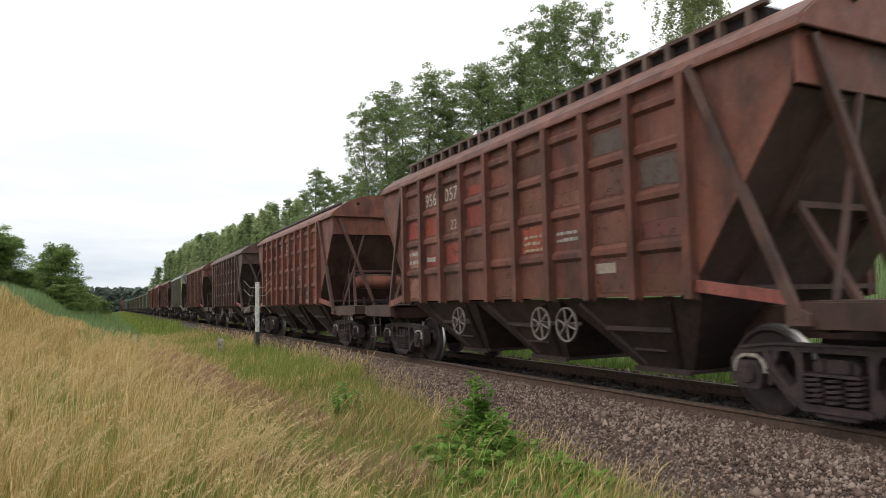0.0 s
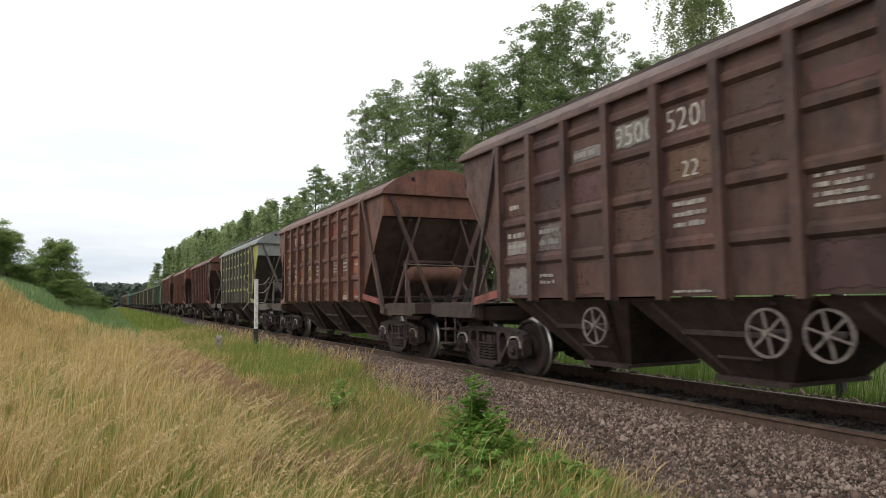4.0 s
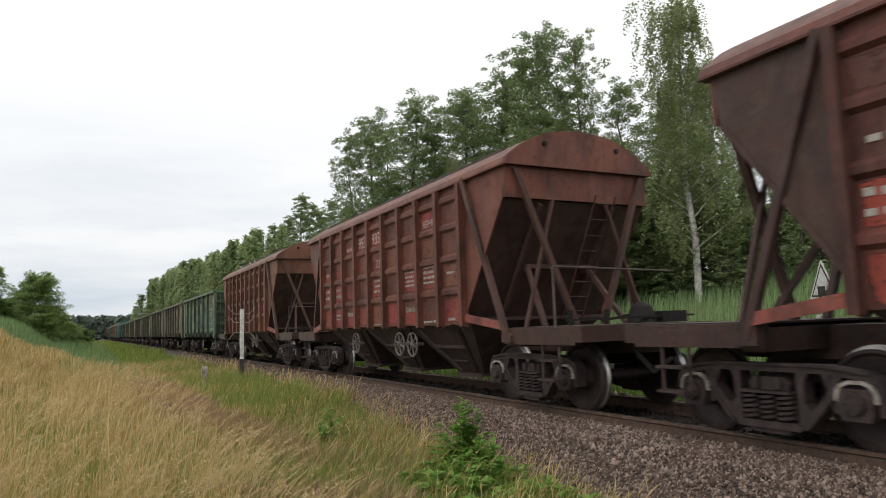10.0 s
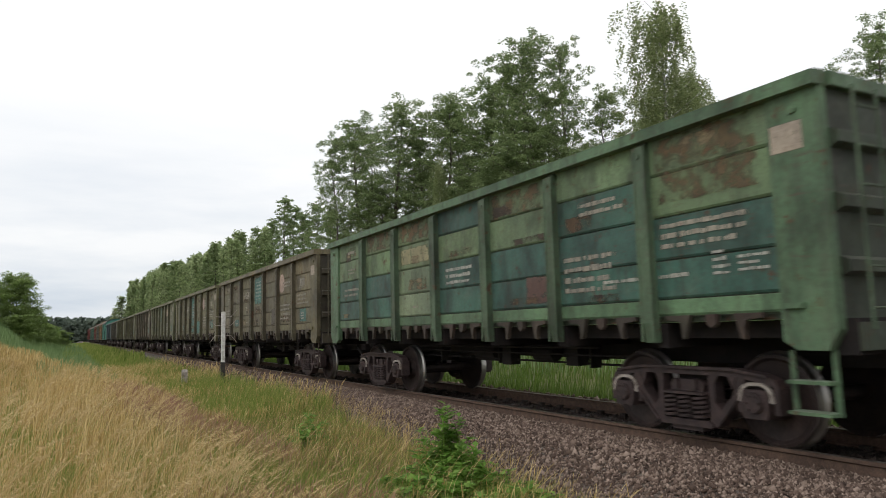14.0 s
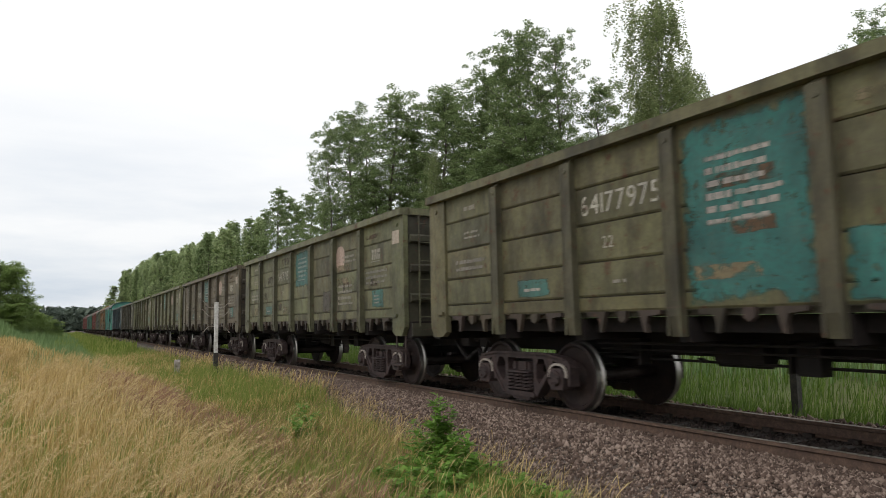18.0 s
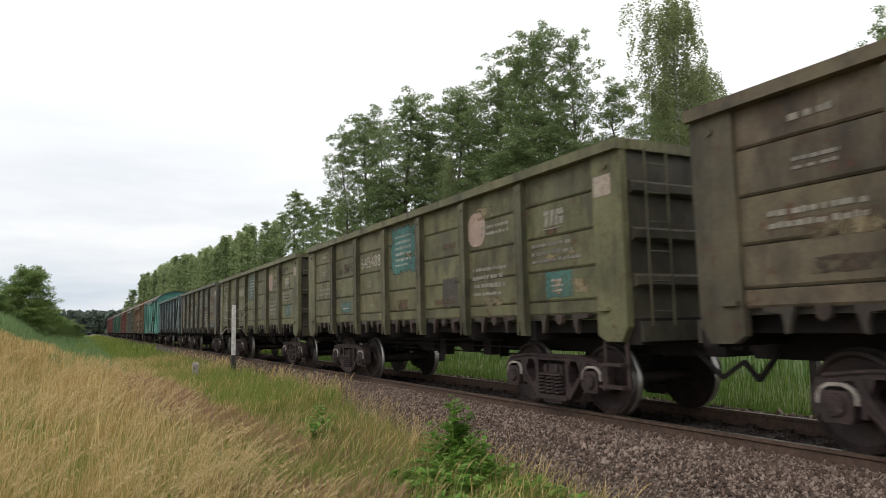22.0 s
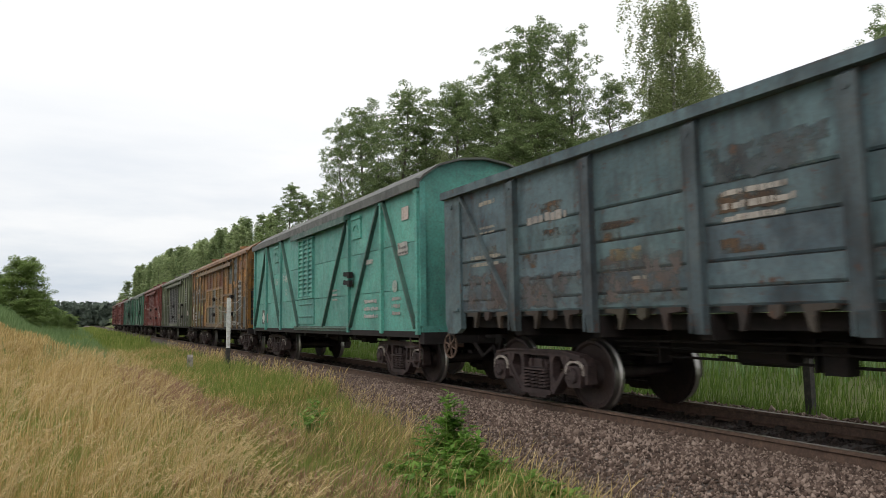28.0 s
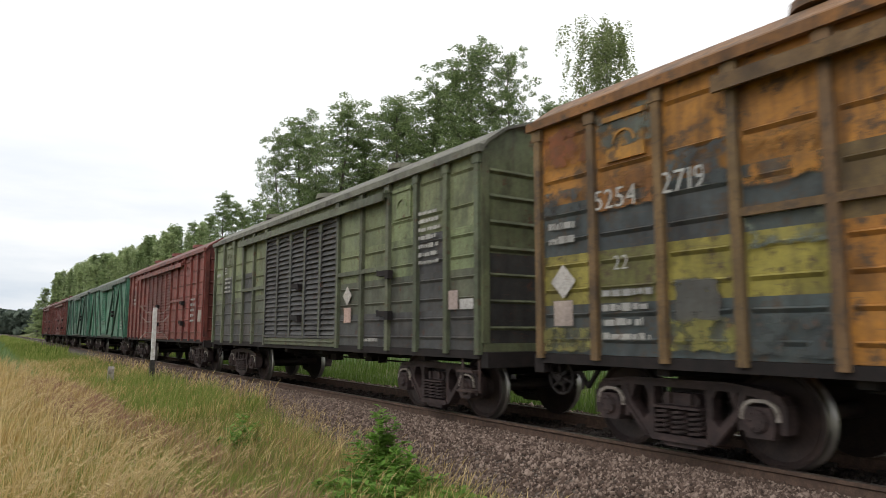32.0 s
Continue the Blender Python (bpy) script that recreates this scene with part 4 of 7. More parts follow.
def top_chord_mesh():
    g = Geo()
    for s in (-1, 1):
        g.prism_y([(s * 1.38, 3.36), (s * 1.58, 3.36), (s * 1.58, 3.49), (s * 1.38, 3.51)], -6.42, 6.42)
    for s in (-1, 1):
        g.prism_x([(s * 6.30, 3.36), (s * 6.46, 3.36), (s * 6.46, 3.49), (s * 6.30, 3.50)], -1.38, 1.38)
    return g.mesh("top_chord", PAINT)


OPEN_BODY = (
    ("far_side", ((1.40, 1.45, -6.40, 6.40, 1.36, 3.355),)),
    ("far_post", tuple((1.455, 1.56, y - 0.1, y + 0.1, 1.08, 3.355) for y in (6.2, *POSTS, -6.2))),
    ("floor", ((-1.385, 1.385, -6.3, 6.3, 1.30, 1.355),)),
    ("end_sheet", ((-1.385, 1.385, 6.34, 6.385, 1.15, 3.355), (-1.385, 1.385, -6.385, -6.34, 1.15, 3.355))))


def end_beam_mesh():
    g = Geo()
    g.prism_x([(6.39, -0.09), (6.47, -0.05), (6.47, 0.05), (6.39, 0.09)], -1.36, 1.36)
    return g.mesh("end_stiffener", PAINT)


def end_sill_mesh():
    g = Geo()
    g.box(-1.39, 1.39, 6.51, 6.55, 1.02, 1.26)
    return g.mesh("end_sill", PAINT)


def hook_mesh():
    """A floor-hatch hinge and latch hanging under the side."""
    g = Geo()
    g.prism_x([(-0.09, 1.37), (-0.06, 1.29), (-0.015, 1.13), (0.025, 1.115), (0.022, 1.22), (0.05, 1.305), (0.24, 1.325), (0.24, 1.37)], -1.49, -1.43)
    return g.mesh("hatch_hook", PAINT)


def pad_mesh():
    g = Geo()
    g.prism_x([(-0.07, 1.37), (-0.06, 1.27), (0.0, 1.23), (0.06, 1.27), (0.07, 1.37)], -1.49, -1.43)
    return g.mesh("hinge_pad", PAINT)


OPEN_FRAME = (
    ("centre_sill", ((-0.28, 0.28, -6.75, 6.75, 0.80, 1.28),)),
    ("side_sill", ((-1.20, -1.10, -6.3, 6.3, 1.12, 1.295), (1.10, 1.20, -6.3, 6.3, 1.12, 1.295))),
    ("cross_bearer", tuple((-1.40, 1.40, y - 0.08, y + 0.08, 1.02, 1.285) for y in (-4.325, -2.56, -0.855, 0.855, 2.56, 4.325))),
    ("headstock", ((-1.38, 1.38, 6.305, 6.50, 0.98, 1.295), (-1.38, 1.38, -6.50, -6.305, 0.98, 1.295))))


def brake_rig_mesh():
    """Cylinder, reservoir, levers and rods slung under the floor."""
    g = Geo()
    g.tube((-0.35, 0.6, 0.84), (-0.35, 1.25, 0.84), 0.15, None, 14)
    g.tube((-0.5, -1.25, 0.86), (-0.5, -0.75, 0.86), 0.12, None, 14)
    g.box(-0.60, -0.40, -0.12, 0.14, 0.66, 1.0)
    g.box(-0.62, -0.40, -1.9, -1.62, 0.70, 1.0)
    g.tube((-0.45, -3.4, 0.72), (-0.45, 3.4, 0.76), 0.018, None, 6)
    g.tube((-0.65, -3.2, 0.86), (-0.65, 3.0, 0.88), 0.014, None, 6)
    g.tube((-0.80, -2.6, 0.98), (-0.80, 2.9, 0.96), 0.016, None, 6)
    for y in (-2.2, 0.2, 2.3):
        g.box(-0.62, -0.42, y, y + 0.03, 0.68, 1.02)
    g.bar((-0.6, 1.3, 0.76), (-0.2, 1.7, 0.76), 0.08, 0.03)
    g.tube((0.5, -1.3, 0.86), (0.5, -0.5, 0.86), 0.14, None, 12)
    return g.mesh("brake_rigging", UNDER)


def gondola(label, u, color, seed, number="", panels=None, items=(), steps=True, brace=False, brake_wheel=False, painted_step=False, bands=BANDS, tint=None):
    rnd = random.Random(seed)
    w = start_wagon("open_wagon", label, u, "open wagons of the goods train")
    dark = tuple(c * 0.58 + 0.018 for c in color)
    grime = (0.056, 0.044, 0.034)
    for i in range(7):
        a, b = EDGES[i], EDGES[i + 1]
        sheet = (panels or {}).get(i, vary(color, rnd, 0.08))
        for k in range(len(bands) - 1):
            part("side_panel", gondola_panel_mesh(a - b, bands[k], bands[k + 1]), w, (0, (a + b) / 2, 0), "", vary(tint(i, k) if tint else sheet, rnd, 0.09))
        mid = (a + b) / 2
        for k in (-1, 1):
            part("hatch_hook", mirrored(shared("hook", hook_mesh), 1, k), w, (0, mid + k * 0.36, 0), "", vary(grime, rnd, 0.3))
        part("hinge_pad", shared("pad", pad_mesh), w, (0, mid, 0), "", vary(grime, rnd, 0.3))
    for y in POSTS:
        part("side_post", shared("gondola_post", gondola_post_mesh), w, (0, y, 0), "", vary(dark, rnd, 0.07))
    for s in (-1, 1):
        part("corner_post", mirrored(shared("corner_post", corner_post_mesh), 1, s), w, color=vary(tuple(c * 0.9 for c in color), rnd, 0.06))
        # sooty ends, with their shade also put into the darkened colour
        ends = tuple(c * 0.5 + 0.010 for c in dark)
        for z in (1.75, 2.32, 2.9):
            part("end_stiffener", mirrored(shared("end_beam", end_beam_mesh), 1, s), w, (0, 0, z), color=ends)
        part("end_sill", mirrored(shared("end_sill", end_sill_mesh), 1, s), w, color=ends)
        part("coupler", mirrored(shared("coupler", coupler_mesh), 1, s), w, (0, s * 6.6, 0))
        bogie(w, s * 4.325)
    part("top_chord", shared("top_chord", top_chord_mesh), w, color=vary(color, rnd, 0.05))
    # inside, floor and end sheets: shade painted in as a darker tone
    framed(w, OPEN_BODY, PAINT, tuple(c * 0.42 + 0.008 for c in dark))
    write(w, -1.50, [("patch", -5.90, 2.82, 0.34, 0.28, (0.46, 0.40, 0.33))])
    lad = part("ladder", ladder_mesh("gondola", 0.36, 1.2, 3.35, 6), w, (-1.05, -6.55, 0), "", dark)
    if steps:
        step_ob = part("foot_step", shared("stirrup", stirrup_mesh), w, (-1.42, -6.1, 0), "", color)
        if painted_step:
            step_ob.material_slots[0].link = "OBJECT"
            step_ob.material_slots[0].material = PAINT
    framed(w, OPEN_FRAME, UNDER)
    if brake_wheel:
        part("handwheel", shared("rusty_handwheel", rusty_wheel_mesh), w, (-1.36, 6.50, 0.80), "rusty brake handwheel")
    part("brake_rigging", shared("brake_rig", brake_rig_mesh), w)
    if brace:
        def make():
            g = Geo()
            g.bar((-1.49, 5.85, 3.35), (-1.49, 4.35, 1.4), 0.04, 0.09, 0, (1, 0, 0))
            return g.mesh("brace", PAINT)
        for s in (-1, 1):
            part("brace", mirrored(shared("gondola_brace", make), 1, s), w, color=dark)
    for k in range(12):
        i = rnd.randrange(7)
        write(w, -1.455, [("peel", EDGES[i] - rnd.uniform(0.12, 0.7), rnd.choice(bands[1:-1]) + rnd.uniform(-0.02, 0.16), rnd.choice((0.4, 0.55, 0.8)), rnd.choice((0.10, 0.16, 0.22)), rnd.choice(((0.125, 0.080, 0.045), (0.070, 0.055, 0.042), (0.30, 0.25, 0.15))))])
    white = (0.42, 0.40, 0.34)
    if number:
        write(w, -1.455, [("text", POSTS[1] - 0.18, 2.58, number, 0.27, (0.55, 0.53, 0.46)), ("text", POSTS[1] - 0.55, 2.14, "22", 0.16, white)])
    write(w, -1.455, [
        ("bars", 5.3, 3.08, 0.5, 0.16, 1, seed % 3, white), ("bars", 5.3, 2.62, 0.5, 0.16, 2, seed % 4, white), ("bars", 5.6, 2.1, 1.1, 0.24, 2, seed % 5 + 2, white),
        ("bars", POSTS[4] - 0.5, 2.68, 0.9, 0.22, 2, seed % 3 + 4, white), ("bars", POSTS[4] - 0.15, 1.70, 1.1, 0.55, 4, seed % 4 + 2, white),
        ("bars", POSTS[5] - 0.15, 2.10, 1.25, 0.34, 3, seed % 4 + 5, white), ("bars", POSTS[1] - 0.7, 1.7, 0.3, 0.1, 1, 1, white)])
    write(w, -1.455, items)
    return w


# ---- covered van ----
VAN_ROOF = [(-1.52, 3.92), (-1.40, 4.06), (-1.05, 4.30), (-0.55, 4.46), (0, 4.52), (0.55, 4.46), (1.05, 4.30), (1.40, 4.06), (1.52, 3.92)]


def van_shell_mesh():
    g = Geo()
    g.box(1.40, 1.44, -6.74, 6.74, 1.02, 3.94)
    for s in (-1, 1):
        n = len(VAN_ROOF)
        g.prism_y([(x * 0.95, z - 0.02) for x, z in VAN_ROOF] + [(1.44, 1.02), (-1.44, 1.02)], min(s * 6.70, s * 6.74), max(s * 6.70, s * 6.74))
    g.box(-1.38, 1.38, -6.7, 6.7, 1.02, 1.10)
    return g.mesh("van_body", PAINT)


def van_roof_mesh(walk_boards):
    def make():
        g = Geo()
        n = len(VAN_ROOF)
        g.add([(x, y, z) for y in (-6.86, 6.86) for x, z in VAN_ROOF] + [(x * 0.99, y, z - 0.04) for y in (-6.86, 6.86) for x, z in VAN_ROOF],
              [(i, i + 1, n + i + 1, n + i) for i in range(n - 1)] + [(2 * n + i, 3 * n + i, 3 * n + i + 1, 2 * n + i + 1) for i in range(n - 1)]
              + [(i, 2 * n + i, 2 * n + i + 1, i + 1) for i in range(n - 1)] + [(n + i, n + i + 1, 3 * n + i + 1, 3 * n + i) for i in range(n - 1)])
        low = 3.86 if walk_boards else 3.79
        g.box(-1.56, -1.49, -6.86, 6.86, low, 3.97)
        g.box(1.49, 1.56, -6.86, 6.86, low, 3.97)
        if walk_boards:
            for y in (-3.4, 0, 3.4):
                g.tube((-0.75, y, 4.34), (-0.75, y, 4.445), 0.34, 0.32, 16)
                g.tube((0.75, y, 4.34), (0.75, y, 4.445), 0.34, 0.32, 16)
        return g.mesh("roof", PAINT)
    return shared(("van_roof", walk_boards), make)


def end_rib_mesh():
    g = Geo()
    g.prism_x([(6.735, -0.05), (6.775, 0.0), (6.735, 0.05)], -1.3, 1.3)
    return g.mesh("end_rib", PAINT)


def van_end(w, s, ribs, color, rnd):
    """Corner angles, sill and pressed ribs of one end wall."""
    lo, hi = min(s * 6.745, s * 6.80), max(s * 6.745, s * 6.80)
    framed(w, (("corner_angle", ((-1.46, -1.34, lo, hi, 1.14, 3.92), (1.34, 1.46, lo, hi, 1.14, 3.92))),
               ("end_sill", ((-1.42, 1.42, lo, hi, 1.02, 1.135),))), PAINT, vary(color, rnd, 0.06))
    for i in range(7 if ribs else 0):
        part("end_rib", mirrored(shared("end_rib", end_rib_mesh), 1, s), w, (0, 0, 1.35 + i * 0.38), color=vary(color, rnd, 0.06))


def van_panel_mesh(wide, ridges, z0=1.04, z1=3.90):
    """A pressed side sheet; short horizontal ridges stand out from it."""
    def make():
        g = Geo()
        g.box(-1.44, -1.41, -wide / 2, wide / 2, z0, z1)
        for i in range(ridges):
            z = z0 + (i + 0.6) * (z1 - z0) / ridges
            g.prism_y([(-1.435, z - 0.045), (-1.475, z), (-1.435, z + 0.02)], -wide / 2 + 0.12, wide / 2 - 0.10)
        return g.mesh("side_panel", PAINT)
    return shared(("van_panel", round(wide, 2), ridges, z0, round(z1, 2)), make)


def van_post_mesh(z0=0.98, z1=3.90):
    def make():
        g = Geo()
        g.box(-1.51, -1.44, -0.05, 0.05, z0, z1)
        g.box(-1.52, -1.45, -0.08, 0.08, z1 - 0.18, z1)
        return g.mesh("side_post", PAINT)
    return shared(("van_post", z0, z1), make)


def louvre_mesh(wide, high, slats):
    """A ventilated shutter leaf with sloping slats in a frame."""
    def make():
        g = Geo()
        g.box(-1.44, -1.42, -wide / 2, wide / 2, 0, high)
        for s in (-1, 1):
            g.box(-1.51, -1.44, s * (wide / 2 - 0.025) - 0.025, s * (wide / 2 - 0.025) + 0.025, 0, high)
        for z in (0.0, high - 0.05):
            g.box(-1.505, -1.44, -wide / 2 + 0.05, wide / 2 - 0.05, z, z + 0.05)
        for i in range(slats):
            z = 0.06 + (i + 0.5) * (high - 0.12) / slats
            d = (high - 0.12) / slats
            g.prism_y([(-1.445, z + d * 0.45), (-1.500, z - d * 0.40), (-1.490, z - d * 0.46), (-1.437, z + d * 0.36)], -wide / 2 + 0.05, wide / 2 - 0.05)
        return g.mesh("louvre_leaf", PAINT)
    return shared(("louvre", round(wide, 2), round(high, 2), slats), make)


def door_rail_mesh(a, b, z):
    def make():
        g = Geo()
        g.box(-1.60, -1.46, b, a, z - 0.03, z + 0.05)
        g.box(-1.62, -1.58, b, a, z - 0.09, z + 0.06)
        k = int((a - b) / 0.55)
        for i in range(k + 1):
            y = b + (a - b) * i / k
            g.box(-1.58, -1.44, y - 0.02, y + 0.02, z + 0.04, z + 0.10)
        return g.mesh("door_rail", PAINT)
    return shared(("door_rail", a, b, z), make)


def latch_mesh():
    g = Geo()
    g.box(-1.58, -1.47, -0.22, 0.14, -0.04, 0.05)
    g.box(-1.60, -1.50, -0.30, -0.18, -0.10, 0.04)
    g.bar((-1.54, 0.14, 0.0), (-1.50, 0.26, 0.06), 0.04, 0.04)
    return g.mesh("latch", UNDER)


def hatch_mesh():
    g = Geo()
    g.box(-1.475, -1.44, -0.27, 0.27, -0.24, 0.24)
    g.box(-1.50, -1.47, -0.30, 0.30, 0.22, 0.28)
    for i in range(7):
        a, b = math.pi * i / 7, math.pi * (i + 1) / 7
        g.bar((-1.485, 0.15 * math.cos(a), 0.14 * math.sin(a) - 0.05), (-1.485, 0.15 * math.cos(b), 0.14 * math.sin(b) - 0.05), 0.025, 0.025, 0, (1, 0, 0))
    return g.mesh("vent_hatch", PAINT)


VAN_FRAME = (
    ("centre_sill", ((-0.26, 0.26, -6.9, 6.9, 0.78, 1.015),)),
    ("side_sill", ((-1.46, -1.345, -6.715, 6.715, 0.92, 1.035), (1.345, 1.46, -6.715, 6.715, 0.92, 1.035))),
    ("cross_bearer", tuple((-1.34, 1.34, y - 0.08, y + 0.08, 0.84, 1.01) for y in (-5, -3, -1, 1, 3, 5))),
    ("headstock", ((-1.44, 1.44, 6.72, 6.88, 0.80, 1.015), (-1.44, 1.44, -6.88, -6.72, 0.80, 1.015))))


def van_base(name, label, u, color, roof, rnd, boards):
    w = start_wagon(name, label, u, "covered vans of the goods train")
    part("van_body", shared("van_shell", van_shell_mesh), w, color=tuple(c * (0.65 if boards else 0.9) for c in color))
    part("roof", van_roof_mesh(boards), w, color=roof)
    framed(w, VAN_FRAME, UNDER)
    part("brake_rigging", shared("brake_rig", brake_rig_mesh), w)
    for s in (-1, 1):
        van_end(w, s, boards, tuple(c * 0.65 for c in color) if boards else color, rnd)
        part("coupler", mirrored(shared("coupler", coupler_mesh), 1, s), w, (0, s * 7.0, 0))
        bogie(w, s * 5.0)
    part("handwheel", handwheel_mesh(0.2), w, (-1.30, 6.55, 0.75), "small brake handwheel")
    part("foot_step", shared("stirrup", stirrup_mesh), w, (-1.42, -6.45, 0), "", tuple(c * 0.5 for c in color))
    return w


def louvre_van(label, u, color, roof, seed, cells=None, louvre=None, trim=None, items=(), worn=False):
    """All-steel van: ribbed sheets, two wide ventilated doors between plain ones."""
    rnd = random.Random(seed)
    w = van_base("covered_van", label, u, color, roof, rnd, True)
    trim = trim or tuple(c * 0.9 for c in color)
    edges = [6.72, 5.80, 4.85, 3.98, 3.10, 2.15, -2.05, -3.08, -4.08, -5.02, -5.90, -6.72]
    cut = (1.04, 1.62, 2.22, 2.85, 3.90)
    for i, (a, b) in enumerate(zip(edges, edges[1:])):
        y = (a + b) / 2
        if a - b > 2:
            n, z1 = 5, 3.56
            for k in range(n):
                yy = a - (k + 0.5) * (a - b) / n
                c = louvre[k] if louvre else vary(color, rnd, 0.14)
                tiers = c if isinstance(c[0], tuple) else (c,)
                for q, own in enumerate(tiers):
                    part("louvre_leaf", louvre_mesh((a - b) / n - 0.02, (z1 - 1.16) / len(tiers), 21 // len(tiers)), w, (0, yy, 1.16 + q * (z1 - 1.16) / len(tiers)), "", vary(own, rnd, 0.08))
                if k < n - 1:
                    part("leaf_post", van_post_mesh(1.17, 3.55), w, (0, yy - (a - b) / n / 2, 0), "", vary(trim, rnd, 0.15))
            part("side_panel", van_panel_mesh(a - b, 0, 3.58, 3.90), w, (0, y, 0), "", color)
            part("door_sill", van_panel_mesh(a - b, 1, 1.0, 1.15), w, (-0.05, y, 0), "", trim)
        elif cells:
            for k in range(4):
                part("side_panel", van_panel_mesh(a - b, 2, cut[k], cut[k + 1]), w, (0, y, 0), "", vary(cells(i, k), rnd, 0.08))
        else:
            part("side_panel", van_panel_mesh(a - b, 7), w, (0, y, 0), "", vary(color, rnd, 0.08))
    for y in edges[:-1] + [-6.70]:
        part("side_post", van_post_mesh(), w, (0, y, 0), "", vary(trim, rnd, 0.12))
    part("door_rail", door_rail_mesh(4.1, -4.1, 3.66), w, color=trim)
    for y in (0.05, -4.0):
        for z in (2.3, 1.6):
            part("latch", shared("latch", latch_mesh), w, (0, y, z))
    part("vent_hatch", shared("vent_hatch", hatch_mesh), w, (0, -4.55, 3.45), "", vary(cells(8, 3) if cells else color, rnd, 0.1))
    part("vent_hatch", shared("vent_hatch", hatch_mesh), w, (0, 5.3, 3.45), "", vary(cells(1, 3) if cells else color, rnd, 0.1))
    for a, b in ((3.98, 2.15), (-2.05, -4.08)):
        def make(a=a, b=b):
            g = Geo()
            g.box(-1.505, -1.44, b, a, 2.36, 2.44)
            return g.mesh("door_bar", PAINT)
        part("door_bar", shared(("door_bar", a), make), w, color=trim)
    if cells:
        def make():
            g = Geo()
            g.box(-1.33, 1.33, -6.752, -6.743, 1.14, 2.42)
            return g.mesh("end_panel", PAINT)
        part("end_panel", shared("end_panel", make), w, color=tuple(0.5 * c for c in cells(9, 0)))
    if worn:
        repaint(w, PAINT_CHIPPED)
    write(w, -1.475, items)
    return w


def braced_van(label, u, color, roof, seed, items=(), dark=None, clean=False):
    """Older van: flat sheets, upright and slanting braces, one sliding door with a shutter beside it."""
    rnd = random.Random(seed)
    w = van_base("covered_van", label, u, color, roof, rnd, False)
    dark = dark or tuple(c * 0.55 for c in color)
    edges = [6.72, 5.02, 3.18, 1.43, -0.95, -2.95, -4.95, -6.72]
    for a, b in zip(edges, edges[1:]):
        for lo, hi in ((1.04, 1.852), (1.864, 2.782), (2.794, 3.90)):
            part("side_panel", van_panel_mesh(a - b, 0, lo, hi), w, (0, (a + b) / 2, 0), "", vary(color, rnd, 0.05))
    for y in (6.70, 5.02, 3.18, -2.95, -4.95, -6.70):
        part("side_post", van_post_mesh(), w, (0, y, 0), "", vary(color, rnd, 0.08))
    braces = [(5.0, 3.85, 6.62, 1.1), (4.96, 3.85, 3.24, 1.1), (3.12, 3.85, 1.2, 1.1), (-1.05, 1.1, -2.85, 3.7), (-3.05, 1.1, -4.88, 3.85), (-5.02, 3.85, -6.6, 1.1)]
    for a, za, b, zb in braces:
        def make(a=a, za=za, b=b, zb=zb):
            g = Geo()
            g.bar((-1.475, a, za), (-1.475, b, zb), 0.05, 0.10, 0, (1, 0, 0))
            return g.mesh("brace", PAINT)
        part("brace", shared(("van_brace", a, b), make), w, color=dark)
    for k in range(3):
        part("louvre_leaf", louvre_mesh(0.44, 1.72, 13), w, (0, 0.95 - 0.46 * k, 1.88), "", vary(color, rnd, 0.06))
    part("shutter", van_panel_mesh(1.42, 2, 1.18, 1.86), w, (-0.03, 0.49, 0), "", vary(color, rnd, 0.05))
    part("door_rail", door_rail_mesh(1.6, -3.0, 3.70), w, color=dark)
    part("door_sill", van_panel_mesh(4.6, 1, 1.0, 1.12), w, (-0.05, -0.7, 0), "", dark)
    for z in (2.35, 2.15):
        part("latch", shared("latch", latch_mesh), w, (0, -3.0, z))
    for y in (3.75, -3.45):
        part("vent_hatch", shared("vent_hatch", hatch_mesh), w, (0, y, 3.40), "", vary(color, rnd, 0.08))
    write(w, -1.455, items)
    if clean:
        repaint(w, PAINT_FRESH)
    return w


# ---- the train, from the first wagon seen to the last ----
BROWN, RED, DARK = (0.185, 0.066, 0.046), (0.22, 0.062, 0.045), (0.120, 0.062, 0.052)
OLIVE = (0.150, 0.145, 0.070)


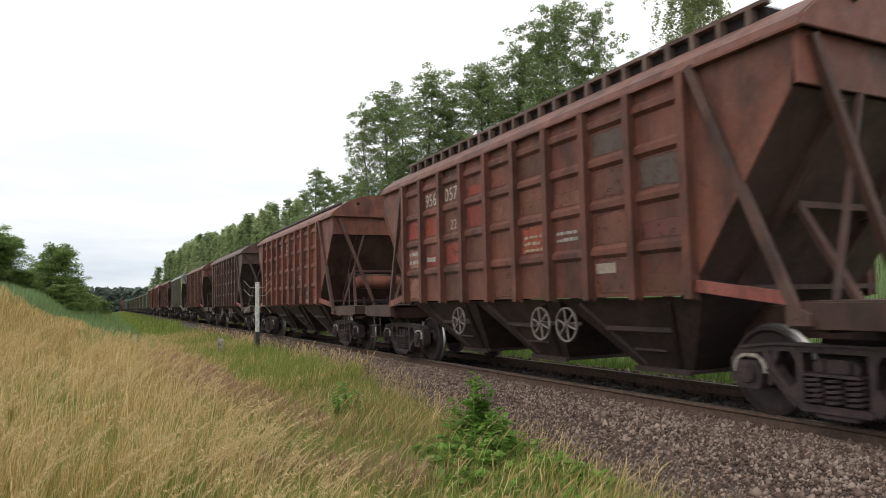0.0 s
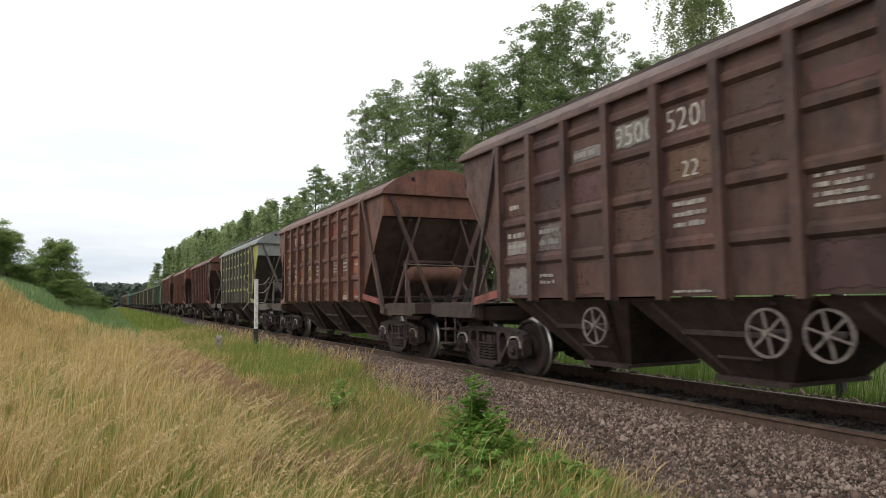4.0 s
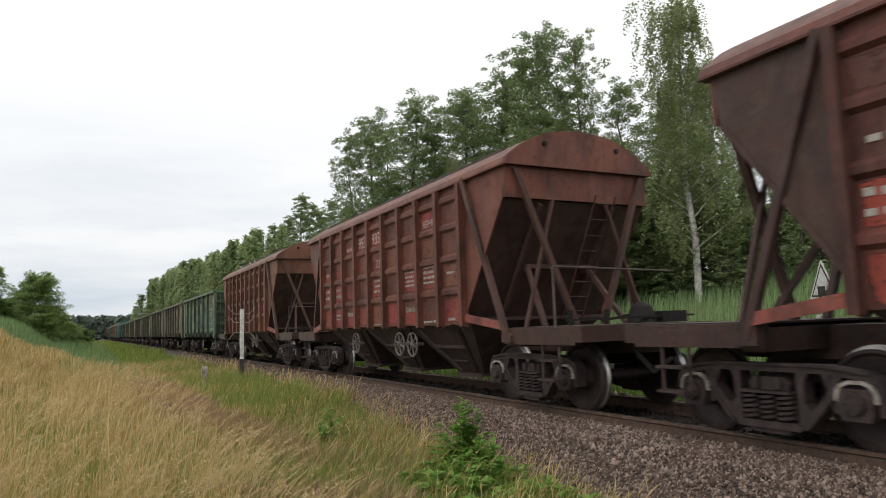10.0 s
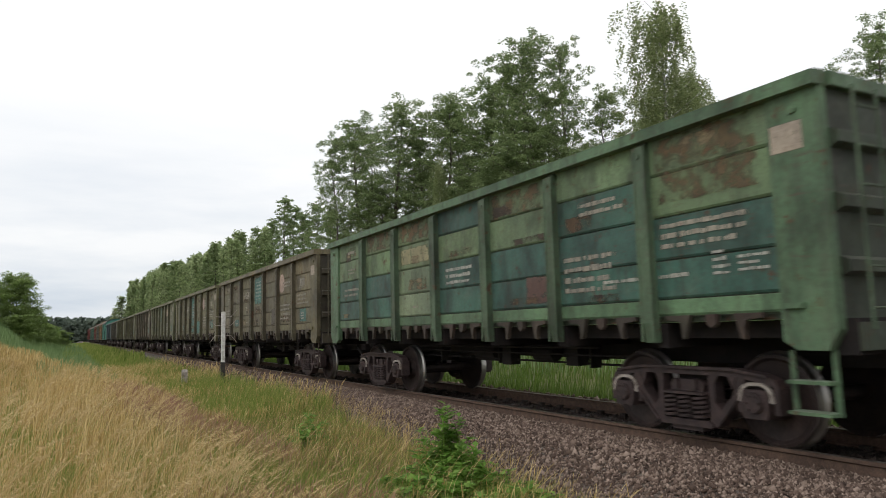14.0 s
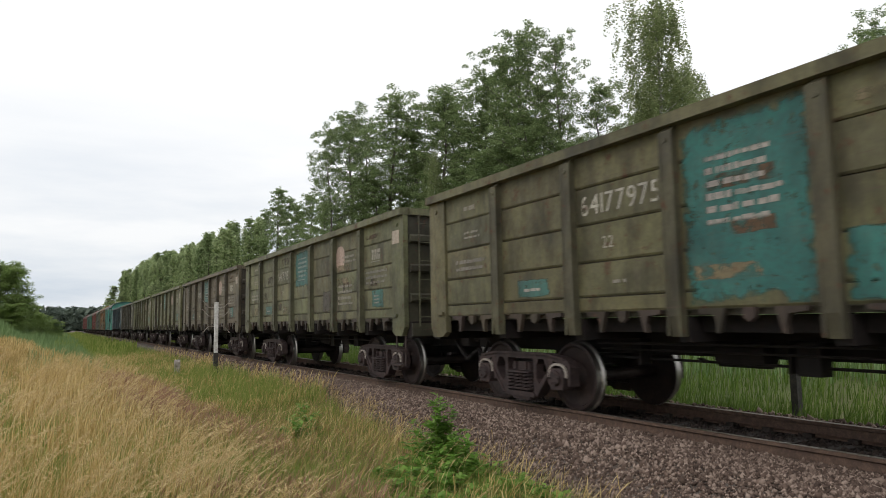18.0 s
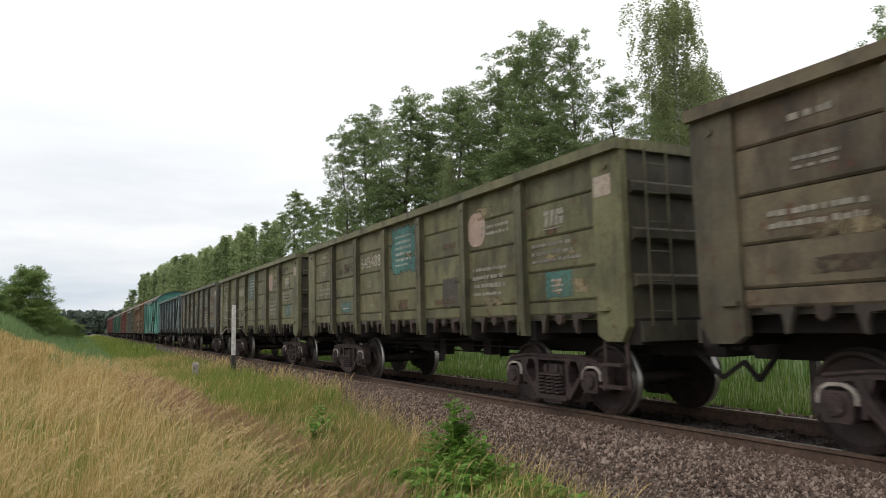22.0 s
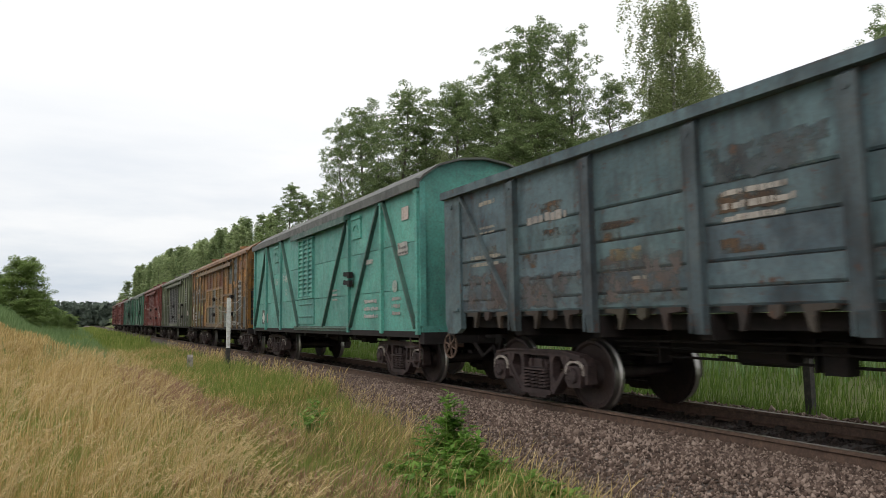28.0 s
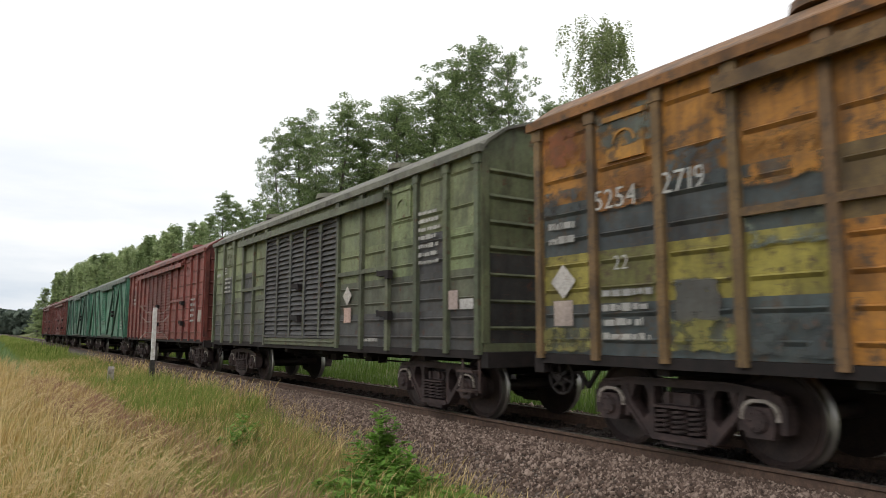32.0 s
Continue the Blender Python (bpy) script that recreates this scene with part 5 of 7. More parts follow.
def build_train():
    tan, cream = (0.26, 0.165, 0.085), (0.33, 0.26, 0.17)
    hopper("brown-red steel grain hopper wagon with faded repaint patches", 9.49, BROWN, ("9568", "0571"), 1, wheels=True, ncol=1, scrappy=0.45, rail_top=4.39, rail_color=(0.15, 0.10, 0.08), tags=(-3.14,), reservoir=False, marks=False,
           patches=((0, 2, 1), (1, 2, 1), (3, 3, 0), (2, 1, 1), (3, 2, 1), (5, 1, 1, (0.36, 0.085, 0.045)), (0, 0, 1, (0.34, 0.16, 0.11)), (0, 1, 1, (0.30, 0.15, 0.11)), (1, 1, 0), (7, 3, 1, (0.11, 0.08, 0.07)), (8, 2, 1, (0.10, 0.075, 0.065)), (7, 0, 1, (0.15, 0.06, 0.045))),
           items=[("bars", RIBS[5] - 0.15, 2.0, 0.5, 0.3, 3, 2, (0.5, 0.42, 0.3)), ("patch", RIBS[7] - 0.08, 1.60, 0.4, 0.14, (0.42, 0.36, 0.30))])
    hopper("rust-red steel grain hopper wagon with worn white stencils", 24.21, (0.200, 0.066, 0.043), ("9551", "2301"), 2, scrappy=0.6, rail_top=4.28, marks=False,
           patches=((0, 1, 1), (1, 1, 0), (2, 1, 1), (3, 1, 1, (0.32, 0.075, 0.055)), (0, 0, 1), (3, 0, 1), (8, 0, 1, (0.36, 0.08, 0.05)), (6, 0, 0, (0.33, 0.08, 0.05)), (6, 3, 0, (0.30, 0.06, 0.05)), (1, 3, 0), (2, 3, 1), (7, 0, 1, (0.14, 0.09, 0.075))),
           items=[("patch", RIBS[8] - 0.25, 1.33, 0.45, 0.13, (0.36, 0.27, 0.20)), ("patch", RIBS[7] - 0.05, 1.32, 0.75, 0.12, (0.42, 0.26, 0.19)), ("bars", RIBS[7] - 0.2, 1.6, 0.3, 0.2, 1, 4, (0.4, 0.35, 0.3))])
    hopper("dark brown grain hopper wagon with whitewashed squares", 38.93, DARK, ("9500", "5201"), 3, wheels=True, ladder=True, reservoir=False, tone=(0.30, 0.28, 0.27), scrappy=0.4,
           patches=((0, 1, 0), (2, 3, 0), (3, 3, 1), (0, 0, 1, (0.28, 0.25, 0.24)), (1, 1, 1, (0.2, 0.16, 0.15)), (7, 2, 1, (0.17, 0.14, 0.12)), (8, 0, 1, (0.34, 0.30, 0.28))))
    hopper("brown hopper wagon with orange rust scrapes and patches", 53.65, (0.165, 0.068, 0.046), ("9557", "8386"), 4, tone=(0.36, 0.095, 0.055), ncol=1, scrappy=0.45,
           patches=((1, 3, 1), (2, 3, 1), (2, 2, 1, (0.30, 0.11, 0.07)), (0, 2, 1, (0.30, 0.14, 0.06)), (3, 2, 1, tan), (3, 1, 1, (0.20, 0.12, 0.07)), (0, 1, 1, cream), (0, 0, 1, (0.24, 0.14, 0.08)), (1, 1, 1, (0.34, 0.10, 0.08)), (2, 1, 1, (0.30, 0.05, 0.04)), (6, 3, 0, (0.33, 0.06, 0.045)), (8, 1, 1, (0.34, 0.10, 0.06)), (8, 0, 0, (0.36, 0.09, 0.06)), (1, 0, 1, (0.22, 0.13, 0.08)), (4, 0, 1, (0.20, 0.10, 0.065)), (7, 0, 0, (0.22, 0.08, 0.05))),
           items=[("peel", RIBS[0] + 0.55, 1.55, 0.50, 1.9, (0.42, 0.33, 0.20))] + [("peel", RIBS[i] - 0.06, z, 0.76, h, c) for i, z, h, c in (
               (0, 1.33, 0.42, (0.33, 0.20, 0.11)), (0, 1.95, 0.50, (0.30, 0.25, 0.15)), (0, 2.58, 0.44, (0.42, 0.27, 0.13)), (1, 1.33, 0.46, (0.36, 0.24, 0.11)), (1, 1.95, 0.5, (0.36, 0.25, 0.14)),
               (2, 1.33, 0.46, (0.17, 0.15, 0.14)), (2, 1.92, 0.52, (0.45, 0.34, 0.18)), (3, 1.92, 0.54, (0.44, 0.34, 0.21)), (3, 2.55, 0.46, (0.32, 0.21, 0.07)), (3, 1.33, 0.44, (0.30, 0.17, 0.10)), (4, 1.35, 0.5, (0.26, 0.13, 0.08)),
               (4, 2.0, 0.4, (0.24, 0.12, 0.08)), (5, 1.35, 0.45, (0.25, 0.12, 0.075)))] + [("patch", RIBS[7] - 0.05, 1.32, 0.75, 0.14, (0.38, 0.30, 0.20))])
    yel, grey, teal, red = (0.36, 0.385, 0.070), (0.22, 0.245, 0.235), (0.14, 0.40, 0.375), (0.36, 0.055, 0.055)
    hopper("lime-yellow and grey grain hopper wagon with turquoise patches", 68.37, yel, ("5320", "1035"), 5, coat=PAINT_FRESH, top=(0.24, 0.27, 0.265), frame_color=(0.11, 0.095, 0.085), strip=(0.30, 0.32, 0.10), ncol=1, scrappy=0.2, rib_color=(0.125, 0.125, 0.105), rail_top=4.28, rail_color=(0.15, 0.17, 0.16), tags=(-3.49, -4.45),
           tone=grey, patches=((0, 3, 1), (1, 3, 1), (2, 3, 1), (3, 3, 1, teal), (1, 2, 1), (2, 2, 1), (0, 2, 1, red), (3, 2, 1), (0, 1, 0), (3, 1, 1, red), (1, 1, 1, red), (2, 1, 1, (0.36, 0.38, 0.20)), (5, 2, 1), (5, 1, 1, (0.10, 0.27, 0.25)), (7, 3, 1), (7, 2, 1, (0.10, 0.29, 0.28)), (7, 1, 1, (0.10, 0.27, 0.25)), (1, 0, 0, red)),
           items=[("patch", RIBS[k] - 0.06, 3.66, 0.76, 0.11, grey) for k in (4, 5, 6, 8)] + [("patch", RIBS[8] - 0.5, 1.5, 0.22, 0.22, (0.40, 0.06, 0.05)), ("text", RIBS[3] - 0.3, 2.62, "2", 0.22, (0.6, 0.6, 0.56))])
    outline = [("patch", -4.35 + dy, z, w, h, (0.36, 0.28, 0.24)) for dy, z, w, h in ((0.0, 2.30, 0.5, 0.035), (0.0, 2.62, 0.5, 0.035), (0.0, 2.30, 0.035, 0.35), (-0.47, 2.30, 0.035, 0.35))] + [("disc", -4.58, 3.02, 0.16, (0.30, 0.19, 0.16))]
    hopper("red-brown grain hopper wagon with white numbers and outlines", 83.15, (0.145, 0.047, 0.036), ("9537", "1779"), 6, rails=False, gusset=(0.078, 0.042, 0.035), tone=(0.32, 0.062, 0.042), scrappy=0.5,
           patches=((1, 2, 1), (2, 3, 1), (1, 3, 0), (4, 3, 1, (0.25, 0.055, 0.045)), (6, 3, 0), (6, 1, 1), (7, 1, 1), (8, 1, 1, (0.36, 0.07, 0.045)), (8, 2, 1), (0, 1, 1), (1, 1, 1), (0, 0, 1), (5, 0, 1), (7, 3, 0), (4, 1, 1), (3, 1, 0), (7, 0, 1, (0.28, 0.10, 0.06)), (5, 1, 1, (0.11, 0.075, 0.06)), (4, 2, 1, (0.2, 0.06, 0.045))),
           items=outline + [("patch", RIBS[7] - 0.05, 1.32, 0.75, 0.13, (0.42, 0.33, 0.23)), ("bars", RIBS[4] - 0.1, 1.5, 0.6, 0.3, 2, 9, (0.5, 0.46, 0.42)), ("bars", RIBS[6] - 0.1, 1.6, 0.6, 0.24, 2, 11, (0.36, 0.33, 0.28))])
    hopper("orange-brown grain hopper wagon with red number patches", 97.91, (0.195, 0.066, 0.043), ("9535", "9337"), 7, wheels=True, ladder=True, reservoir=False, tone=(0.30, 0.050, 0.045), scrappy=0.5,
           patches=((3, 3, 1), (4, 3, 1), (2, 3, 0), (0, 2, 0), (1, 2, 0), (4, 2, 0), (0, 1, 1), (1, 1, 1), (2, 1, 1), (4, 1, 1), (6, 1, 1), (7, 1, 1), (6, 0, 0), (5, 0, 1), (0, 0, 1), (1, 0, 1), (2, 0, 0), (8, 0, 1), (7, 3, 1), (3, 0, 1, (0.27, 0.06, 0.045))),
           items=[("bars", RIBS[6] - 0.12, 1.56, 0.55, 0.22, 1, 9, (0.55, 0.52, 0.44)), ("bars", RIBS[2] - 0.12, 1.56, 0.5, 0.22, 1, 8, (0.5, 0.48, 0.42))])
    hopper("rust-brown grain hopper wagon with crimson repaint blocks", 112.66, (0.205, 0.084, 0.048), ("9532", "7201"), 8, wheels=True, ladder=True, reservoir=False, tags=(0.82, -0.11, 2.74), tone=(0.33, 0.042, 0.050), scrappy=0.4,
           patches=((0, 2, 1), (2, 3, 1), (3, 3, 1), (4, 3, 1), (4, 2, 1), (0, 1, 1), (1, 1, 1), (2, 1, 1), (4, 1, 1), (7, 1, 1), (6, 1, 1), (1, 0, 1), (2, 0, 1), (8, 0, 1), (8, 1, 1), (7, 3, 0), (2, 2, 1, (0.26, 0.06, 0.05)), (0, 3, 0, (0.17, 0.07, 0.045))))
    grn = (0.115, 0.215, 0.120)
    pale, deep = (0.150, 0.235, 0.125), (0.050, 0.135, 0.108)

    def two_greens(i, k):
        """Upper bands pale green, lower ones repainted in dark blue-green."""
        if i == 2 and k in (1, 2):
            return (0.19, 0.26, 0.16)
        return (grn, deep, deep, deep if i == 5 else pale, deep if i == 3 else pale)[k]
    gondola("green open wagon with blue-green repainted planks", 126.97, grn, 11, "", painted_step=True, tint=two_greens,
            items=[("peel", EDGES[i] - 0.15, z, 1.3, 0.38, (0.15, 0.115, 0.06)) for i, z in ((1, 2.98), (2, 2.98), (4, 2.95), (6, 2.60), (6, 2.98))]
            + [("patch", EDGES[2] - 0.2, 2.55, 1.2, 0.32, (0.30, 0.29, 0.17)), ("patch", EDGES[4] - 1.0, 1.60, 0.6, 0.4, (0.12, 0.07, 0.06)), ("bars", EDGES[3] - 0.3, 2.05, 1.0, 0.34, 3, 4, (0.55, 0.57, 0.52)),
               ("bars", EDGES[5] - 0.9, 1.78, 0.8, 0.09, 1, 3, (0.5, 0.52, 0.47)), ("bars", EDGES[6] - 0.1, 1.78, 0.6, 0.09, 1, 4, (0.5, 0.52, 0.47)), ("bars", EDGES[6] - 0.85, 1.76, 0.22, 0.3, 4, 5, (0.55, 0.57, 0.52)), ("bars", EDGES[6] - 1.15, 1.78, 0.38, 0.2, 3, 6, (0.55, 0.57, 0.52))])
    teal = (0.036, 0.170, 0.155)
    tlg = [("disc", POSTS[4] - 0.34, 2.82, 0.30, (0.50, 0.38, 0.32)), ("emblem", POSTS[5] - 0.48, 2.60, 0.24, (0.44, 0.42, 0.35)),
           ("patch", POSTS[5] - 0.48, 1.60, 0.62, 0.38, (0.05, 0.17, 0.15)), ("bars", POSTS[5] - 0.62, 1.68, 0.3, 0.22, 3, 4), ("patch", POSTS[0] - 0.45, 1.60, 0.75, 0.26, (0.06, 0.17, 0.15)), ("bars", POSTS[0] - 0.6, 1.68, 0.4, 0.1, 1, 2),
           ("patch", POSTS[3] - 0.80, 1.57, 0.56, 0.52, (0.07, 0.065, 0.055))]
    olive = [((0.158, 0.145, 0.082), "64054034", 1), ((0.150, 0.145, 0.075), "64177975", 3), ((0.155, 0.165, 0.085), "64177157", 1), ((0.140, 0.122, 0.075), "64154357", 1),
             ((0.160, 0.160, 0.080), "64154885", 1), ((0.152, 0.160, 0.074), "64054632", 2)]
    for k, (c, num, style) in enumerate(olive):
        extra = [q for q in tlg if style != 3 or q[3:5] != (0.56, 0.52)]
        if style == 3:
            extra += [("patch", POSTS[2] - 0.12, 1.40, 1.46, 1.92, teal), ("bars", POSTS[2] - 0.4, 2.2, 0.9, 0.8, 6, 3), ("patch", POSTS[3] - 0.1, 1.40, 1.3, 0.62, teal)]
        else:
            shade = teal if style == 1 else (0.07, 0.13, 0.12)
            extra += [("patch", POSTS[2] - 0.22, 2.30, 1.2, 0.98, shade), ("bars", POSTS[2] - 0.42, 2.45, 0.8, 0.72, 6, 3, (0.42, 0.50, 0.46))]
        gondola("weathered olive-green open wagon with teal repainted patches", 140.89 + 13.91 * k, c, 21 + k, num, items=extra, brake_wheel=k == 0)
    mix = random.Random(5)
    flakes = []
    for i in range(7):
        wide = EDGES[i] - EDGES[i + 1] - 0.24
        for z, h in ((1.60, 0.34), (2.03, 0.40), (2.51, 0.40), (2.99, 0.36)):
            a = mix.uniform(0, 0.25) * wide
            flakes.append(("peel", EDGES[i] - 0.12 - a, z, wide - a - mix.uniform(0, 0.25) * wide, h, mix.choice(((0.34, 0.27, 0.155), (0.105, 0.060, 0.040), (0.095, 0.056, 0.040), (0.27, 0.21, 0.125)))))

    def sea_greens(i, k):
        return ((0.135, 0.130, 0.090), (0.120, 0.165, 0.145), (0.150, 0.160, 0.115), (0.110, 0.155, 0.140), (0.150, 0.135, 0.085))[(i * 3 + k * 2) % 5]
    gondola("rust-eaten brown and green open wagon with flaking paint", 224.35, (0.120, 0.122, 0.088), 31, tint=sea_greens, items=flakes)
    gondola("faded blue-grey open wagon with white letters", 238.27, (0.105, 0.172, 0.200), 32, brace=True, brake_wheel=True, bands=(1.36, 1.55, 1.82, 2.20, 2.62, 3.375),
            items=[("peel", EDGES[i] - 0.1, z, 1.4, h, c) for i, z, h, c in ((1, 1.40, 0.5, (0.115, 0.115, 0.12)), (2, 1.42, 0.6, (0.125, 0.112, 0.108)), (3, 2.6, 0.4, (0.105, 0.135, 0.148)), (4, 1.4, 0.5, (0.118, 0.112, 0.110)), (5, 2.0, 0.5, (0.12, 0.12, 0.125)), (0, 1.4, 0.6, (0.118, 0.115, 0.118)))]
            + [("text", POSTS[3] - 0.5, 2.45, "И", 0.62, (0.5, 0.55, 0.55)), ("text", POSTS[4] - 0.5, 2.45, "В", 0.62, (0.5, 0.55, 0.55)), ("text", POSTS[5] - 0.5, 2.45, "К", 0.7, (0.5, 0.55, 0.55)),
                   ("patch", 5.0, 1.40, 0.55, 0.75, (0.075, 0.06, 0.06)), ("bars", POSTS[0] - 0.3, 2.6, 1.0, 0.26, 1, 2), ("bars", POSTS[2] - 0.3, 2.2, 0.9, 0.4, 3, 4)])
    mint = (0.100, 0.365, 0.310)
    white = (0.55, 0.56, 0.54)
    braced_van("turquoise covered van with dark braces and shutters", 252.54, mint, (0.085, 0.098, 0.092), 41, dark=(0.05, 0.13, 0.11), clean=True,
               items=[("patch", 5.62, 1.16, 0.55, 0.50, (0.06, 0.05, 0.05)), ("lozenge", 5.42, 1.38, 0.19, (0.66, 0.64, 0.6)), ("patch", 5.20, 1.20, 0.34, 0.32, (0.50, 0.36, 0.32)), ("bars", 5.17, 1.25, 0.26, 0.24, 3, 3, (0.7, 0.68, 0.64)), ("text", 3.93, 2.42, "2151", 0.22, white), ("text", 2.95, 2.45, "7487", 0.24, white), ("text", 2.7, 2.05, "22", 0.2, white),
                      ("bars", -1.75, 1.75, 0.4, 0.36, 3, 2, (0.5, 0.5, 0.47)), ("bars", -5.45, 1.35, 0.5, 0.46, 3, 5, (0.5, 0.5, 0.47)), ("disc", -5.6, 1.95, 0.13, (0.36, 0.45, 0.41)), ("patch", -5.95, 3.25, 0.34, 0.28, (0.52, 0.45, 0.42)),
                      ("patch", -5.75, 2.55, 0.5, 0.28, (0.5, 0.5, 0.47)), ("bars", -5.8, 2.58, 0.4, 0.2, 2, 2, (0.2, 0.2, 0.2)), ("bars", -3.9, 1.3, 0.9, 0.5, 3, 5, white), ("bars", -3.9, 2.5, 0.7, 0.2, 1, 4, white)])
    org, olv, slate, gry = (0.43, 0.200, 0.036), (0.33, 0.295, 0.065), (0.070, 0.092, 0.098), (0.155, 0.19, 0.175)

    def patchwork(i, k):
        if i < 5:
            return (slate, (0.165, 0.16, 0.055), slate, org)[k] if i == 1 else (slate, olv, slate, org)[k] if i != 4 else (org, org, (0.2, 0.14, 0.06), org)[k]
        return ((gry, org, org, org), (gry, org, org, slate), (slate, slate, slate, slate), (slate, slate, slate, org), (slate, slate, org, org))[min(i - 6, 4)][k]
    rusty = [((0.26, 0.18, 0.06), (0.37, 0.19, 0.045), (0.28, 0.11, 0.04)), ((0.12, 0.14, 0.13), (0.34, 0.18, 0.05), (0.24, 0.085, 0.04)), ((0.13, 0.15, 0.14), (0.16, 0.17, 0.15), (0.34, 0.17, 0.045)),
             ((0.30, 0.19, 0.06), (0.36, 0.20, 0.06), (0.30, 0.15, 0.05)), ((0.22, 0.25, 0.15), (0.33, 0.21, 0.08), (0.22, 0.08, 0.04))]
    worn_edge = [("peel", y, z, wide, h, c) for y, z, wide, h, c in (
        (6.66, 2.72, 0.80, 0.30, slate), (5.72, 2.66, 0.85, 0.42, (0.34, 0.15, 0.04)), (4.78, 2.70, 0.78, 0.46, slate), (3.90, 2.62, 0.78, 0.5, org), (6.66, 3.30, 0.80, 0.5, (0.30, 0.10, 0.035)), (5.72, 3.35, 0.85, 0.45, (0.16, 0.19, 0.16)),
        (4.78, 1.10, 0.78, 0.34, (0.26, 0.25, 0.07)), (3.90, 1.08, 0.78, 0.4, slate), (6.66, 1.06, 0.80, 0.3, (0.26, 0.25, 0.08)), (3.90, 2.05, 0.78, 0.4, (0.14, 0.17, 0.14)), (-2.15, 1.4, 0.85, 0.5, (0.15, 0.20, 0.16)), (-3.15, 1.3, 0.85, 0.6, (0.12, 0.22, 0.17)),
        (-2.15, 3.2, 0.85, 0.5, (0.30, 0.19, 0.07)), (-3.15, 3.0, 0.85, 0.7, (0.17, 0.20, 0.16)), (-4.15, 1.2, 0.80, 0.5, (0.17, 0.21, 0.17)), (-4.15, 2.6, 0.80, 0.35, org), (-5.10, 1.5, 0.75, 0.6, (0.16, 0.20, 0.19)), (-5.10, 3.1, 0.75, 0.6, (0.22, 0.10, 0.05)), (-5.98, 2.3, 0.65, 0.7, (0.30, 0.16, 0.06)), (-5.98, 3.2, 0.65, 0.6, (0.28, 0.12, 0.05)))]
    louvre_van("orange, olive and slate patchwork steel van with rusty louvres", 267.27, org, (0.26, 0.12, 0.035), 42, patchwork, rusty, (0.20, 0.125, 0.055), worn=True,
               items=worn_edge + [("text", 5.76, 2.68, "5254", 0.24, white), ("text", 4.82, 2.72, "2719", 0.24, white), ("text", 5.50, 1.98, "22", 0.17, white), ("bars", 6.55, 2.35, 0.6, 0.36, 2, 4, white), ("bars", 5.7, 1.2, 0.75, 0.65, 4, 5, white),
                      ("lozenge", 6.3, 1.90, 0.21, (0.62, 0.60, 0.57)), ("patch", 6.48, 1.36, 0.34, 0.32, (0.5, 0.42, 0.38)), ("patch", 4.72, 1.38, 0.55, 0.46, (0.08, 0.085, 0.08)), ("text", -4.12, 1.10, "52542719", 0.15, white), ("bars", -5.1, 1.12, 0.4, 0.2, 1, 5, white), ("bars", -5.1, 2.2, 0.7, 0.8, 4, 5, (0.40, 0.42, 0.41))])
    grv, slt = (0.205, 0.250, 0.130), (0.062, 0.070, 0.074)

    def greens(i, k):
        low = (slt, (0.12, 0.14, 0.10), grv, grv)
        return (slt, slt, slt, grv)[k] if i in (1, 3, 9) else low[k]
    louvre_van("green steel van fading to slate-grey with closed louvre doors", 282.0, grv, (0.16, 0.17, 0.13), 43, greens, [slt] * 5, (0.12, 0.145, 0.09),
               items=[("patch", -5.95, 1.62, 0.26, 0.30, (0.55, 0.45, 0.42)), ("patch", -6.24, 1.62, 0.36, 0.16, (0.5, 0.5, 0.5)), ("lozenge", -2.5, 1.98, 0.19, (0.55, 0.53, 0.5)), ("patch", -2.35, 1.46, 0.32, 0.30, (0.5, 0.36, 0.32)),
                      ("bars", -5.08, 2.35, 0.72, 0.95, 7, 5, white), ("bars", 5.7, 2.4, 0.7, 0.5, 4, 3, white), ("bars", 6.5, 2.9, 0.5, 0.2, 1, 3, white), ("bars", -3.2, 1.12, 0.7, 0.12, 1, 4, white), ("text", 5.7, 2.95, "52", 0.2, white)])
    crim = (0.26, 0.062, 0.050)
    louvre_van("dull red steel van with closed louvre doors", 296.73, crim, (0.20, 0.055, 0.045), 44, None, [tuple(c * 0.75 for c in crim)] * 5, tuple(c * 0.8 for c in crim),
               items=[("bars", -5.1, 1.6, 0.6, 0.9, 5, 3, white), ("patch", -6.1, 1.6, 0.4, 0.4, (0.45, 0.40, 0.36)), ("bars", 5.6, 2.5, 0.6, 0.4, 2, 3, white)])
    braced_van("green covered van with dark braces", 311.46, (0.075, 0.250, 0.165), (0.12, 0.16, 0.13), 45, dark=(0.04, 0.10, 0.07), items=[("bars", -5.5, 1.4, 0.5, 0.5, 3, 3, white)])
    braced_van("weathered dark green covered van with slanting braces", 326.19, (0.065, 0.195, 0.140), (0.11, 0.14, 0.12), 46, dark=(0.04, 0.09, 0.07))
    for k in range(2):
        louvre_van("dark red steel van near the end of the train", 340.92 + 14.73 * k, (0.21, 0.055, 0.048), (0.17, 0.05, 0.045), 47 + k)


build_train()


